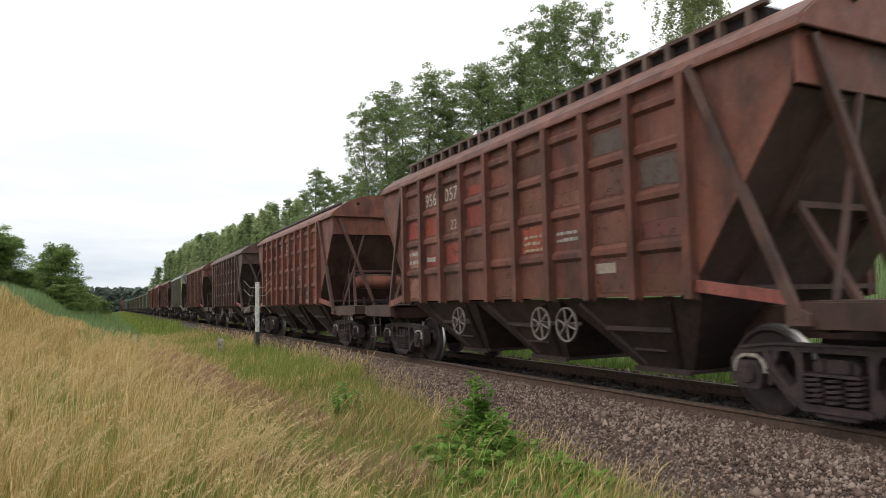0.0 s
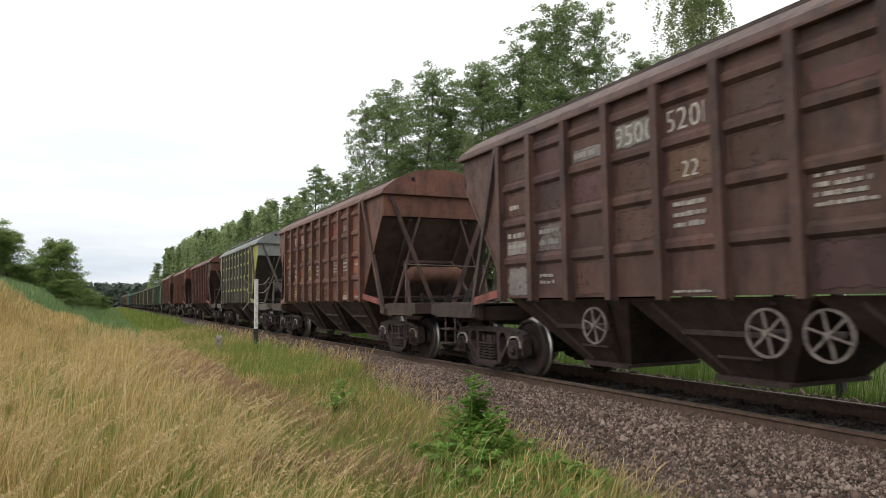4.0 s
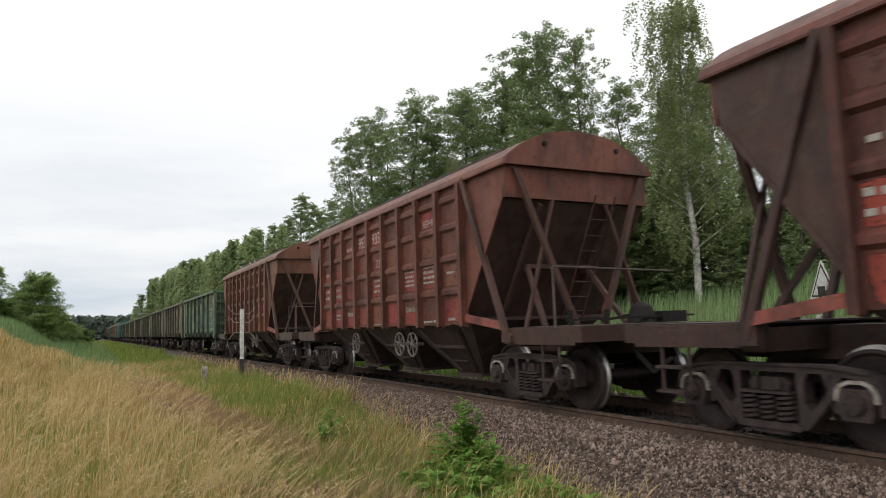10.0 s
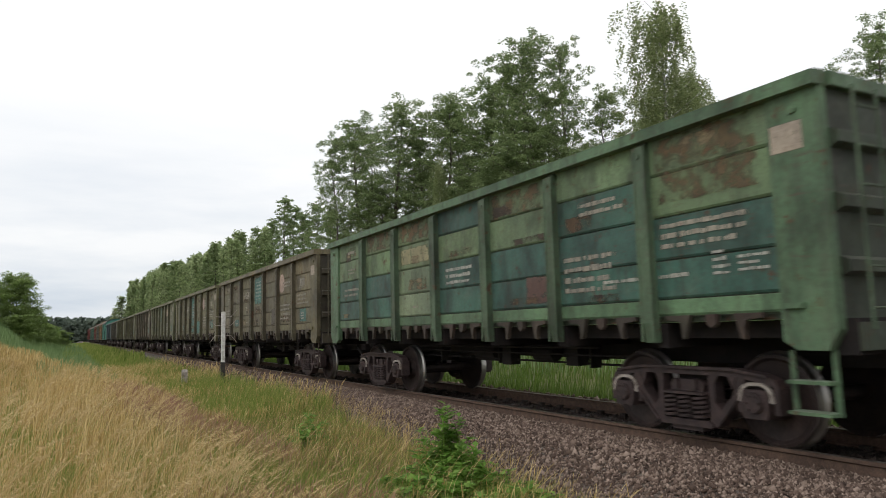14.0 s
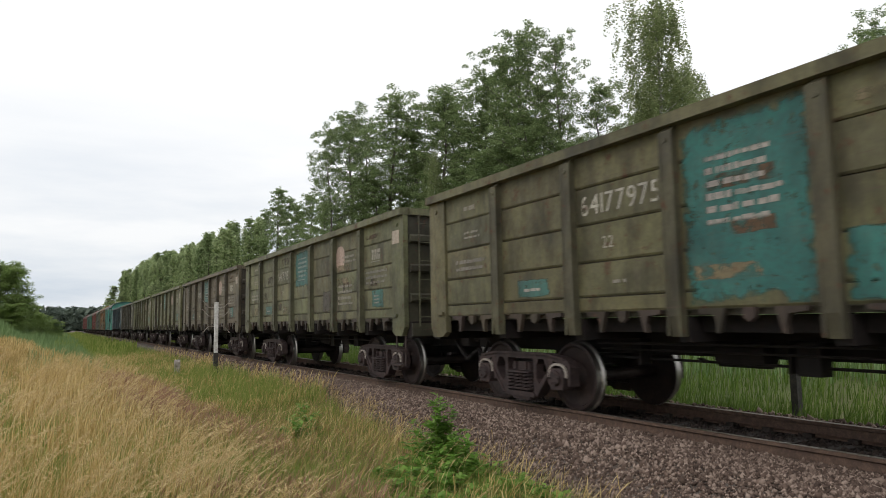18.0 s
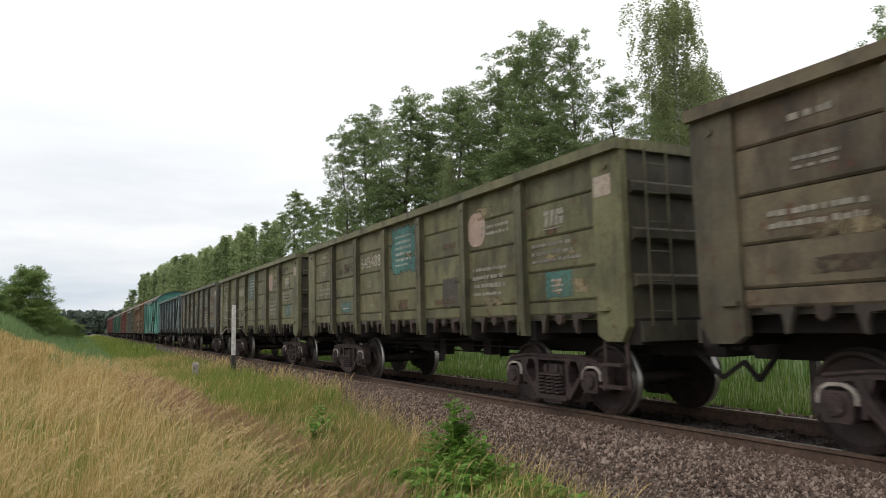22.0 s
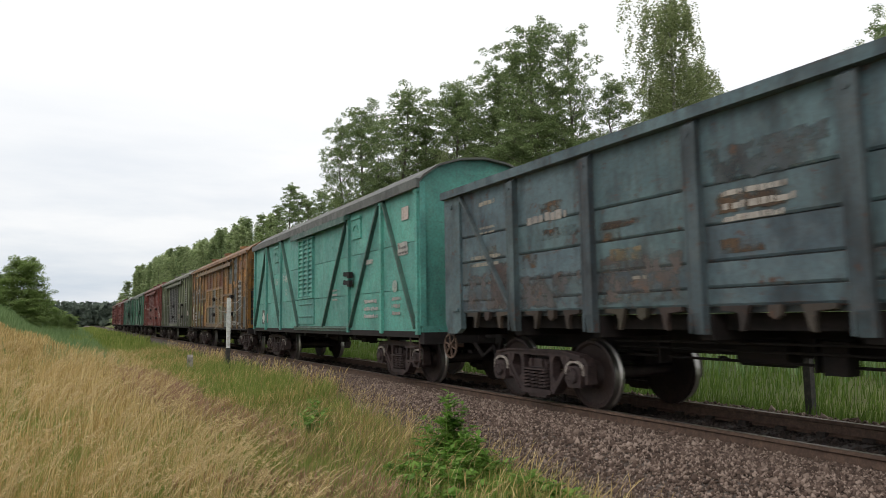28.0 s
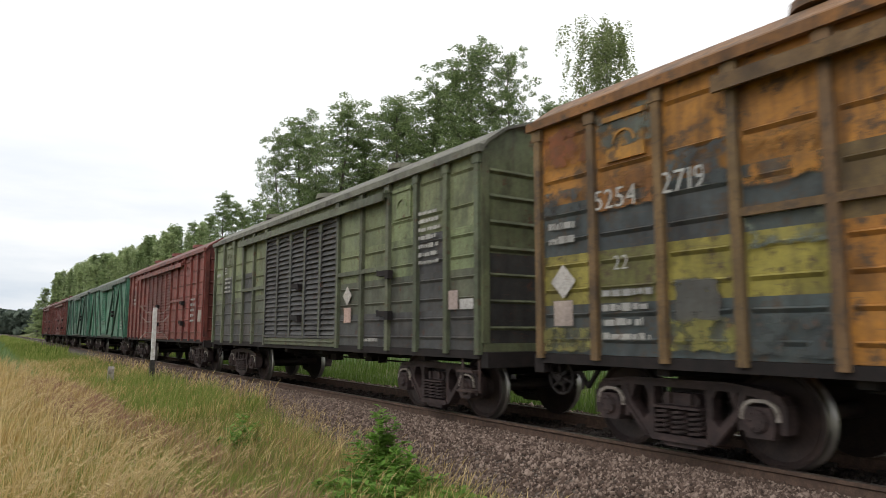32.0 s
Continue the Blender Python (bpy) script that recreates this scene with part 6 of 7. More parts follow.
# ---- ground, track bed and rails ----
def build_ground():
    xs = np.concatenate([np.arange(-900, -60, 60), np.arange(-60, -14, 2.5), np.arange(-14, 14, 0.25), np.arange(14, 60, 2), np.arange(60, 901, 60)])
    ys = np.concatenate([np.arange(-200, -8, 12), np.arange(-8, 60, 0.5), np.arange(60, 240, 4), np.arange(240, 2500, 60)])
    gx, gy = np.meshgrid(xs, ys)
    gz = land(gx, gy) - 0.05 * (np.abs(gx) < 3.0) - 0.08 * (np.abs(gx) < 2.0)
    v = np.stack([gx, gy, gz], -1).reshape(-1, 3)
    nx, ny = len(xs), len(ys)
    i = (np.arange(ny - 1)[:, None] * nx + np.arange(nx - 1)[None, :]).ravel()
    f = np.stack([i, i + 1, i + nx + 1, i + nx], 1)
    tagged(new("ground", numpy_mesh("ground", v, f, GROUND, True)), "uneven grassy ground beside a railway line", "ground", kind="structure")


def build_track():
    g = Geo()
    prof = [(x, float(land(x, 0.0)) + 0.012) for x in (-2.9, -2.6, -2.3, -2.0, -1.7, -1.2, -0.93, -0.86, -0.5, 0.5, 0.86, 0.93, 1.2, 1.7, 2.0, 2.3, 2.6, 2.9)]
    ys = [-60, -20, -6, 0, 10, 20, 40, 80, 160, 320, 700]
    n = len(prof)
    g.add([(x, y, z) for y in ys for x, z in prof], [(j * n + i, j * n + i + 1, (j + 1) * n + i + 1, (j + 1) * n + i) for j in range(len(ys) - 1) for i in range(n - 1)])
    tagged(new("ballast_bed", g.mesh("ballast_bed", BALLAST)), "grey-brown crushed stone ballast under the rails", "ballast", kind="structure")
    track = new("railway_track")
    tagged(track, "single railway track with rusty rails on sleepers", "railway track", kind="structure")
    rail = [(-0.037, 0.0), (-0.037, -0.035), (-0.010, -0.05), (-0.009, -0.145), (-0.066, -0.165), (-0.066, -0.18),
            (0.066, -0.18), (0.066, -0.165), (0.009, -0.145), (0.010, -0.05), (0.037, -0.035), (0.037, 0.0)]
    for s in (-1, 1):
        g = Geo()
        g.prism_y([(x + s * 0.797, z) for x, z in rail], -60, 700)
        part("rail", g.mesh("rail", RAIL), track)
        g = Geo()
        g.prism_y([(s * 0.797 - 0.030, 0.0005), (s * 0.797 + 0.030, 0.0005), (s * 0.797 + 0.026, 0.004), (s * 0.797 - 0.026, 0.004)], -60, 700)
        part("rail_head", g.mesh("rail_head", HEAD), track, label="worn bright running surface")

    def sleeper():
        g = Geo()
        g.prism_y([(-1.35, -0.30), (-1.35, -0.215), (-1.32, -0.19), (1.32, -0.19), (1.35, -0.215), (1.35, -0.30)], -0.12, 0.12)
        for s in (-1, 1):
            for k in (-1, 1):
                g.box(s * 0.797 + k * 0.09 - 0.035, s * 0.797 + k * 0.09 + 0.035, -0.06, 0.06, -0.19, -0.14)
        return g.mesh("sleeper", SLEEPER)
    for i in range(110):
        part("sleeper", shared("sleeper", sleeper), track, (0, -3 + i * 0.55, 0))
    g = Geo()
    for i in range(400):
        y = -3 + (110 + i) * 0.55
        g.box(-1.35, 1.35, y - 0.12, y + 0.12, -0.26, -0.192)
    tagged(part("far_sleepers", g.mesh("far_sleepers", SLEEPER), track), kind="stuff")


def scatter_stones():
    """Loose ballast stones, denser and finer near the walking side."""
    rng = np.random.default_rng(5)
    base = np.array([(1, 0, 0), (-1, 0, 0), (0, 1, 0), (0, -1, 0), (0, 0, 1), (0, 0, -1)], float)
    tri = np.array([(0, 2, 4), (2, 1, 4), (1, 3, 4), (3, 0, 4), (2, 0, 5), (1, 2, 5), (3, 1, 5), (0, 3, 5)])
    heaps = {"near": ([], []), "shaded": ([], [])}
    for heap, n, (x0, x1), (y0, y1), size in (("near", 78000, (-2.85, -0.85), (2, 18), 0.0155), ("near", 15000, (-2.6, -0.85), (18, 45), 0.028), ("shaded", 12000, (-0.72, 0.72), (2, 26), 0.024), ("near", 3500, (0.9, 2.8), (2, 24), 0.024), ("near", 9000, (-2.85, -0.85), (-6, 2), 0.024)):
        x = rng.uniform(x0, x1, n)
        y = y0 + (y1 - y0) * rng.uniform(0, 1, n) ** 1.3
        keep = rng.uniform(0, 1, n) < np.clip((x + 3.1) / 0.5, 0.15, 1)
        x, y = x[keep], y[keep]
        n = len(x)
        s = size * rng.lognormal(0, 0.35, n)
        z = land(x, y) + 0.012 + s * 0.25
        p = base[None] * rng.uniform(0.6, 1.25, (n, 6, 1)) * (s[:, None] * rng.uniform(0.7, 1.3, (n, 3)))[:, None, :]
        a = rng.uniform(0, 6.28, n)
        b = rng.uniform(-0.6, 0.6, n)
        c, d = np.cos(a)[:, None], np.sin(a)[:, None]
        px, py, pz = p[..., 0] * c - p[..., 1] * d, p[..., 0] * d + p[..., 1] * c, p[..., 2]
        c, d = np.cos(b)[:, None], np.sin(b)[:, None]
        py, pz = py * c - pz * d, py * d + pz * c
        p = np.stack([px + x[:, None], py + y[:, None], pz + z[:, None]], -1)
        vs, fs = heaps[heap]
        fs.append((tri[None] + (np.arange(n) * 6)[:, None, None] + sum(len(v) for v in vs)).reshape(-1, 3))
        vs.append(p.reshape(-1, 3))
    for heap, mat, label in (("near", STONE, "loose grey and reddish crushed stones"), ("shaded", STONE_DARK, "stones between the rails, darkened for the shade under the train")):
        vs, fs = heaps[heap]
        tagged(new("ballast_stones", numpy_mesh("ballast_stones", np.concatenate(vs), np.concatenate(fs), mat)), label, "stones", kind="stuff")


# ---- grasses ----
def blades(rng, x, y, high, wide, lean, levels, curl=1.0, sink=0.02, wind=(0.22, -0.11)):
    """Blades of grass at the points: levels are (share of the height, share of the width)."""
    n = len(x)
    z = land(x, y) - sink
    a = rng.uniform(0, 2 * np.pi, n)
    la = 0.62 * lean * rng.uniform(0.2, 1.0, n) * high
    gust = 0.9 + 0.8 * np.sin(x * 1.7 + 2.1 * np.sin(y * 0.9)) * np.sin(y * 1.3 + x * 0.6)
    dx, dy = np.cos(a) * la + wind[0] * high * lean * gust, np.sin(a) * la + (wind[1] + 0.12 * (gust - 0.9)) * high * lean
    b = rng.uniform(0, np.pi, n)
    wx, wy = np.cos(b) * wide / 2, np.sin(b) * wide / 2
    rows = []
    for t, w in levels:
        k = t ** (1 + curl)
        cx, cy, cz = x + dx * k, y + dy * k, z + high * t * (1 - 0.22 * lean * k)
        if w == 0:
            rows.append(np.stack([cx, cy, cz], -1)[:, None])
        else:
            rows.append(np.stack([np.stack([cx - wx * w, cy - wy * w, cz], -1), np.stack([cx + wx * w, cy + wy * w, cz], -1)], 1))
    v = np.concatenate(rows, 1)
    k = len(levels)
    f = []
    for i in range(k - 2):
        f += [(2 * i, 2 * i + 1, 2 * i + 3), (2 * i, 2 * i + 3, 2 * i + 2)]
    f.append((2 * k - 4, 2 * k - 3, 2 * k - 2))
    f = np.array(f)
    return v.reshape(-1, 3), (f[None] + (np.arange(n) * v.shape[1])[:, None, None]).reshape(-1, 3)


def panicles(rng, x, y, high, size, bend=0.36, each=30):
    """Stems that arch over with the wind, each with a loose head of small spikelets."""
    n = len(x)
    root = np.stack([x, y, land(x, y) - 0.02], -1)
    a = rng.normal(-0.45, 0.55, n)
    way = np.stack([np.cos(a), np.sin(a), np.zeros(n)], -1) * (bend * rng.uniform(0.5, 1.5, n) * high)[:, None]

    def at(t):
        p = root + way * (t ** 2.8)[..., None]
        p[..., 2] += high * t * (1 - 0.16 * t ** 3)
        return p
    vs, fs = [], []
    b = rng.uniform(0, np.pi, n)
    side = np.stack([np.cos(b), np.sin(b), np.zeros(n)], -1) * 0.0016 * size
    ts = (0.0, 0.4, 0.65, 0.82, 0.93, 1.0)
    for t in ts:
        p = at(np.full(n, t))
        vs += [p - side, p + side]
    v = np.stack(vs, 1).reshape(-1, 3)
    q = np.array([(2 * i, 2 * i + 1, 2 * i + 3) for i in range(5)] + [(2 * i, 2 * i + 3, 2 * i + 2) for i in range(5)])
    f = (q[None] + (np.arange(n) * 12)[:, None, None]).reshape(-1, 3)
    k = np.repeat(np.arange(n), each)
    m = len(k)
    t = 0.74 + 0.27 * rng.uniform(0, 1, m)
    stem = root[k] + way[k] * (t ** 2.8)[:, None]
    stem[:, 2] += high[k] * t * (1 - 0.16 * t ** 3)
    stem += rng.normal(0, 0.0042 * size, (m, 3)) * (1.15 - (t - 0.74) / 0.27)[:, None]
    d = way[k] / np.linalg.norm(way[k], axis=1)[:, None] * rng.uniform(0.4, 1.2, m)[:, None] + rng.normal(0, 0.16, (m, 3))
    d[:, 2] += 0.55 - 1.4 * (t - 0.74) / 0.27
    d *= (0.012 * size * rng.uniform(0.7, 1.4, m) / np.linalg.norm(d, axis=1))[:, None]
    e = np.cross(d, rng.normal(0, 1, (m, 3)))
    e *= (0.0019 * size / np.linalg.norm(e, axis=1))[:, None]
    w = np.stack([stem - d, stem + e, stem + d, stem - e], 1).reshape(-1, 3)
    o = len(v) + np.arange(m)[:, None] * 4
    f2 = np.concatenate([o + np.array([[0, 1, 2]]), o + np.array([[0, 2, 3]])])
    return np.concatenate([v, w]), np.concatenate([f, f2])


BLADE = ((0, 1.0), (0.5, 0.75), (1.0, 0))
STEM = ((0, 0.9), (0.45, 0.85), (0.8, 0.6), (1.0, 0))
STALK = ((0, 0.42), (0.70, 0.30), (0.80, 1.0), (0.93, 0.8), (1.0, 0))


def meadow(name, label, mat, groups):
    vs, fs, o = [], [], 0
    for v, f in groups:
        vs.append(v)
        fs.append(f + o)
        o += len(v)
    tagged(new(name, numpy_mesh(name, np.concatenate(vs), np.concatenate(fs), mat)), label, "grass", kind="stuff")


def spread(rng, n, x0, x1, y0, y1, power=1.0):
    return rng.uniform(x0, x1, n), y0 + (y1 - y0) * rng.uniform(0, 1, n) ** power


def tufts(rng, x, y, each, radius):
    """Turns points into tufts of several blades."""
    n = len(x)
    k = rng.integers(0, max(1, n // each), n)
    a, r = rng.uniform(0, 6.283, n), radius * rng.uniform(0, 1, n) ** 0.7
    return x[k] + np.cos(a) * r, y[k] + np.sin(a) * r


def clumped(rng, x, y, scale, keep):
    """Thins points in irregular patches."""
    s = np.sin(x * 1.9 * scale + 1.3 * np.sin(y * 0.83 * scale)) + np.sin(y * 1.37 * scale + 1.7 * np.sin(x * 1.1 * scale + 2.0))
    m = rng.uniform(0, 1, len(x)) < keep + (1 - keep) * (s > 0)
    return x[m], y[m]


def edge(rng, x, y, out=0.0):
    """Keeps the points on the grassy side of the ballast's ragged foot."""
    m = x < np.clip(-2.95 + 0.07 * (y - 5), -3.0, -2.2) + out - np.abs(rng.normal(0, 0.22 + 0.5 * out, len(x)))
    return x[m], y[m]


def build_grass():
    rng = np.random.default_rng(11)
    dry, green, reed, seed, rosy, lush = [], [], [], [], [], []
    # the dry field on the camera's side: tussocks of uneven height with gaps between them
    x, y = spread(rng, 52000, -11, -5.0, 1.0, 8, 1.25)
    keep = x < -6.05 + 0.03 * y - 0.30 * np.sin(y * 1.1) + rng.normal(0, 0.35, len(x))
    x, y = clumped(rng, *clumped(rng, x[keep], y[keep], 3.4, 0.35), 1.5, 0.45)
    keep = (x < -7.3 + 0.06 * y) | (rng.uniform(0, 1, len(x)) < 0.55)
    x, y = x[keep], y[keep]
    x, y = tufts(rng, x, y, 26, 0.09)
    high = 0.66 + 0.20 * np.sin(x * 3.3 + 1.7 * np.sin(y * 2.3)) * np.sin(y * 2.9 + x) + rng.normal(0, 0.15, len(x))
    dry.append(blades(rng, x, y, np.clip(high, 0.25, 1.08), 0.0058, 0.42, STEM, 1.6))
    x, y = spread(rng, 13000, -11, -5.9, 1.0, 9, 1.25)
    dry.append(blades(rng, x, y, rng.uniform(0.2, 0.6, len(x)), 0.0048, 0.45, BLADE))
    x, y = spread(rng, 52000, -16, -5.4, 8, 30, 1.1)
    keep = x < np.minimum(-6.6 + 0.09 * y, -5.45 - 0.03 * (y - 12)) + rng.normal(0, 0.5, len(x))
    x, y = clumped(rng, x[keep], y[keep], 1.3, 0.45)
    x, y = tufts(rng, x, y, 22, 0.17)
    high = 0.68 + 0.18 * np.sin(x * 1.7 + 1.7 * np.sin(y * 1.1)) + rng.normal(0, 0.13, len(x))
    dry.append(blades(rng, x, y, np.clip(high, 0.3, 1.1), 0.0115, 0.34, STEM, 1.8))
    x, y = spread(rng, 14000, -22, -7.2, 28, 37, 1.1)
    keep = x < -7.6 - 0.06 * (y - 28) + rng.normal(0, 0.6, len(x))
    x, y = tufts(rng, x[keep], y[keep], 12, 0.3)
    dry.append(blades(rng, x, y, rng.uniform(0.5, 1.0, len(x)), 0.024, 0.3, STALK, 2.0))
    # dry stalks among the green, thin towards the ballast
    x, y = spread(rng, 6500, -5.8, -2.2, 4.2, 16, 1.2)
    x, y = clumped(rng, *edge(rng, x, y), 0.7, 0.3)
    dry.append(blades(rng, x, y, rng.uniform(0.35, 0.75, len(x)), 0.007, 0.6, STALK, 1.4))
    x, y = spread(rng, 9000, -3.6, -2.0, 2.2, 18, 1.2)
    x, y = clumped(rng, *edge(rng, x, y), 1.1, 0.35)
    dry.append(blades(rng, x, y, rng.uniform(0.12, 0.38, len(x)), 0.007, 0.6, STALK))
    x, y = spread(rng, 14000, -5.4, -2.1, 14, 45, 1.2)
    x, y = clumped(rng, x, y, 0.5, 0.35)
    dry.append(blades(rng, x, y, rng.uniform(0.25, 0.65, len(x)), 0.015, 0.5, STALK))
    x, y = edge(rng, *spread(rng, 15000, -3.4, -1.9, 2.2, 20, 1.2), 0.5)
    dry.append(blades(rng, x, y, rng.uniform(0.10, 0.34, len(x)), 0.006, 0.7, STALK, 1.2))
    # pale drooping seed heads that stand above the rest
    for n, x0, x1, y0, y1, size in ((1500, -10.5, -5.85, 1.3, 7, 1.2), (1100, -13, -5.7, 6, 14, 1.8), (700, -15, -6.0, 13, 26, 2.4), (260, -6.2, -3.6, 3.6, 12, 1.1)):
        x, y = spread(rng, n, x0, x1, y0, y1, 1.15)
        x, y = clumped(rng, x, y, 0.9, 0.45)
        seed.append(panicles(rng, x, y, rng.uniform(0.72, 1.12, len(x)) * (1.0 if x1 < -4 else 0.8), size))
    # a rosy haze of fine bents between the straw and the green
    x, y = spread(rng, 15000, -6.8, -4.4, 6, 17, 1.1)
    x, y = clumped(rng, x, y, 0.55, 0.05)
    rosy.append(blades(rng, x, y, rng.uniform(0.35, 0.65, len(x)), 0.008, 0.5, STALK, 1.3))
    x, y = clumped(rng, *edge(rng, *spread(rng, 9000, -4.2, -2.3, 2.4, 16, 1.2)), 0.6, 0.12)
    rosy.append(blades(rng, x, y, rng.uniform(0.2, 0.45, len(x)), 0.006, 0.6, STALK, 1.3))
    x, y = spread(rng, 17000, -6.7, -4.6, 11.5, 22.5, 1.0)
    keep = ((x + 5.65) / 0.9) ** 2 + ((y - 17) / 5.0) ** 2 < rng.uniform(0.2, 1.1, len(x))
    rosy.append(blades(rng, x[keep], y[keep], rng.uniform(0.45, 0.78, keep.sum()), 0.010, 0.45, STALK, 1.3))
    x, y = edge(rng, *spread(rng, 7000, -4.4, -2.3, 3.0, 14, 1.1))
    x, y = clumped(rng, x, y, 0.8, 0.05)
    rosy.append(blades(rng, x, y, rng.uniform(0.22, 0.42, len(x)), 0.006, 0.5, STALK, 1.3))
    # the field goes on beside and behind the camera
    x, y = spread(rng, 60000, -24, -5.7, -10, 8)
    far = (np.hypot(x + 7.25, y) > 1.3) & ((x < -10.8) | (y < 1.1)) & (np.abs(x + 15 + 1.5 * np.sin(y)) < 9.5)
    x, y = tufts(rng, x[far], y[far], 12, 0.2)
    dry.append(blades(rng, x, y, rng.uniform(0.45, 0.85, len(x)), 0.014, 0.34, STALK, 2.0))
    x, y = edge(rng, *spread(rng, 34000, -6.6, -2.4, -10, 2.2))
    green.append(blades(rng, x, y, rng.uniform(0.15, 0.45, len(x)), 0.014, 0.6, BLADE))
    # green grass in the shallow ditch
    x, y = edge(rng, *spread(rng, 84000, -6.4, -2.2, 1.8, 14, 1.25))
    x, y = tufts(rng, x, y, 9, 0.08)
    green.append(blades(rng, x, y, rng.uniform(0.15, 0.55, len(x)), 0.008, 0.7, BLADE))
    x, y = spread(rng, 5000, -4.4, -2.6, 13, 26, 1.0)
    x, y = tufts(rng, *clumped(rng, x, y, 0.7, 0.25), 16, 0.16)
    green.append(blades(rng, x, y, rng.uniform(0.45, 0.95, len(x)), 0.013, 0.5, BLADE))
    x, y = spread(rng, 16000, -7.6, -5.2, 2.0, 9, 1.1)
    x, y = tufts(rng, *clumped(rng, x, y, 1.4, 0.4), 14, 0.12)
    green.append(blades(rng, x, y, rng.uniform(0.3, 0.66, len(x)), 0.006, 0.5, BLADE))
    x, y = spread(rng, 46000, -10.5, -4.6, 1.2, 16)
    x, y = tufts(rng, *clumped(rng, x, y, 0.9, 0.45), 12, 0.14)
    green.append(blades(rng, x, y, rng.uniform(0.28, 0.72, len(x)), 0.007, 0.42, BLADE))
    x, y = spread(rng, 16000, -16, -5.4, 12, 32)
    x, y = clumped(rng, x, y, 0.5, 0.30)
    green.append(blades(rng, x, y, rng.uniform(0.3, 0.72, len(x)), 0.015, 0.45, BLADE))
    x, y = spread(rng, 34000, -6.6, -2.3, 14, 60, 1.3)
    green.append(blades(rng, x, y, rng.uniform(0.25, 0.6, len(x)), 0.022, 0.5, BLADE))
    x, y = spread(rng, 14000, -7.5, -2.2, 55, 260, 1.3)
    green.append(blades(rng, x, y, rng.uniform(0.4, 0.85, len(x)), 0.10, 0.4, BLADE))
    # the far side of the track
    x, y = spread(rng, 44000, 2.3, 14, 2, 50, 1.2)
    lush.append(blades(rng, x, y, rng.uniform(0.2, 0.62, len(x)), 0.022, 0.5, BLADE))
    x, y = spread(rng, 30000, 8, 34, 4, 60)
    reed.append(blades(rng, x, y, rng.uniform(0.6, 1.15, len(x)), 0.04, 0.35, BLADE))
    x, y = spread(rng, 9000, 2.4, 14, 50, 240, 1.3)
    green.append(blades(rng, x, y, rng.uniform(0.4, 0.8, len(x)), 0.12, 0.4, BLADE))
    # blue-green growth on the bank
    x, y = spread(rng, 42000, -26, -5.8, 24, 95, 1.2)
    keep = (y > 33 + rng.normal(0, 3, len(x))) | (x > -8.2 - 0.06 * (y - 28))
    x, y = x[keep], y[keep]
    reed.append(blades(rng, x, y, rng.uniform(0.4, 0.95, len(x)), 0.045, 0.35, BLADE))
    x, y = spread(rng, 9000, -24, -5.5, 70, 220, 1.2)
    reed.append(blades(rng, x, y, rng.uniform(0.5, 1.1, len(x)), 0.14, 0.3, BLADE))
    meadow("dry_grass", "tall straw-coloured seeding grass", STRAW, dry)
    meadow("seed_heads", "pale drooping seed heads above the dry grass", SEED, seed)
    meadow("rosy_grass", "fine reddish-brown bents in drifts", ROSY, rosy)
    meadow("green_grass", "fresh green grass beside the ballast", GREEN, green)
    meadow("lush_grass", "deep green lush grass along the track", LUSH, lush)
    meadow("bank_grass", "blue-green tall grass on the bank", REED, reed)


def herb(x, y, high, wide, seed):
    """A leafy weed: several stems with many pointed leaves."""
    rng = np.random.default_rng(seed)
    plant = new("leafy_weed")
    plant.location = (x, y, float(land(x, y)) - 0.02)
    tagged(plant, "bright green leafy weed growing in the grass", "weed", "weeds beside the track")
    g = Geo()
    lv, lf, o = [], [], 0
    for k in range(int(12 + 24 * wide)):
        a, r = rng.uniform(0, 6.28), wide * rng.uniform(0, 1) ** 0.7
        h = high * rng.uniform(0.55, 1.0) * (1 - 0.45 * (r / wide) ** 2)
        base, tip = Vector((r * 0.4 * math.cos(a), r * 0.4 * math.sin(a), 0)), Vector((r * math.cos(a), r * math.sin(a), h))
        g.tube(base, tip, 0.007, 0.003, 5, 0, False)
        for j in range(int(20 + 28 * h)):
            t = rng.uniform(0.15, 1.0)
            c = base.lerp(tip, t)
            b, s = rng.uniform(0, 6.28), rng.uniform(0.045, 0.10) * (1.1 - 0.4 * t)
            d = Vector((math.cos(b), math.sin(b), rng.uniform(-0.2, 0.6))).normalized()
            e = d.cross(Vector((0, 0, 1))).normalized()
            lv += [c, c + d * s + e * s * 0.55 + Vector((0, 0, 0.01)), c + d * s * 2, c + d * s - e * s * 0.55 + Vector((0, 0, 0.01))]
            lf.append((o, o + 1, o + 2, o + 3))
            o += 4
    tagged(part("stem", g.mesh("stem", HERB), plant), kind="stuff")
    part("foliage", numpy_mesh("foliage", np.array([tuple(v) for v in lv]), np.array(lf), HERB), plant)


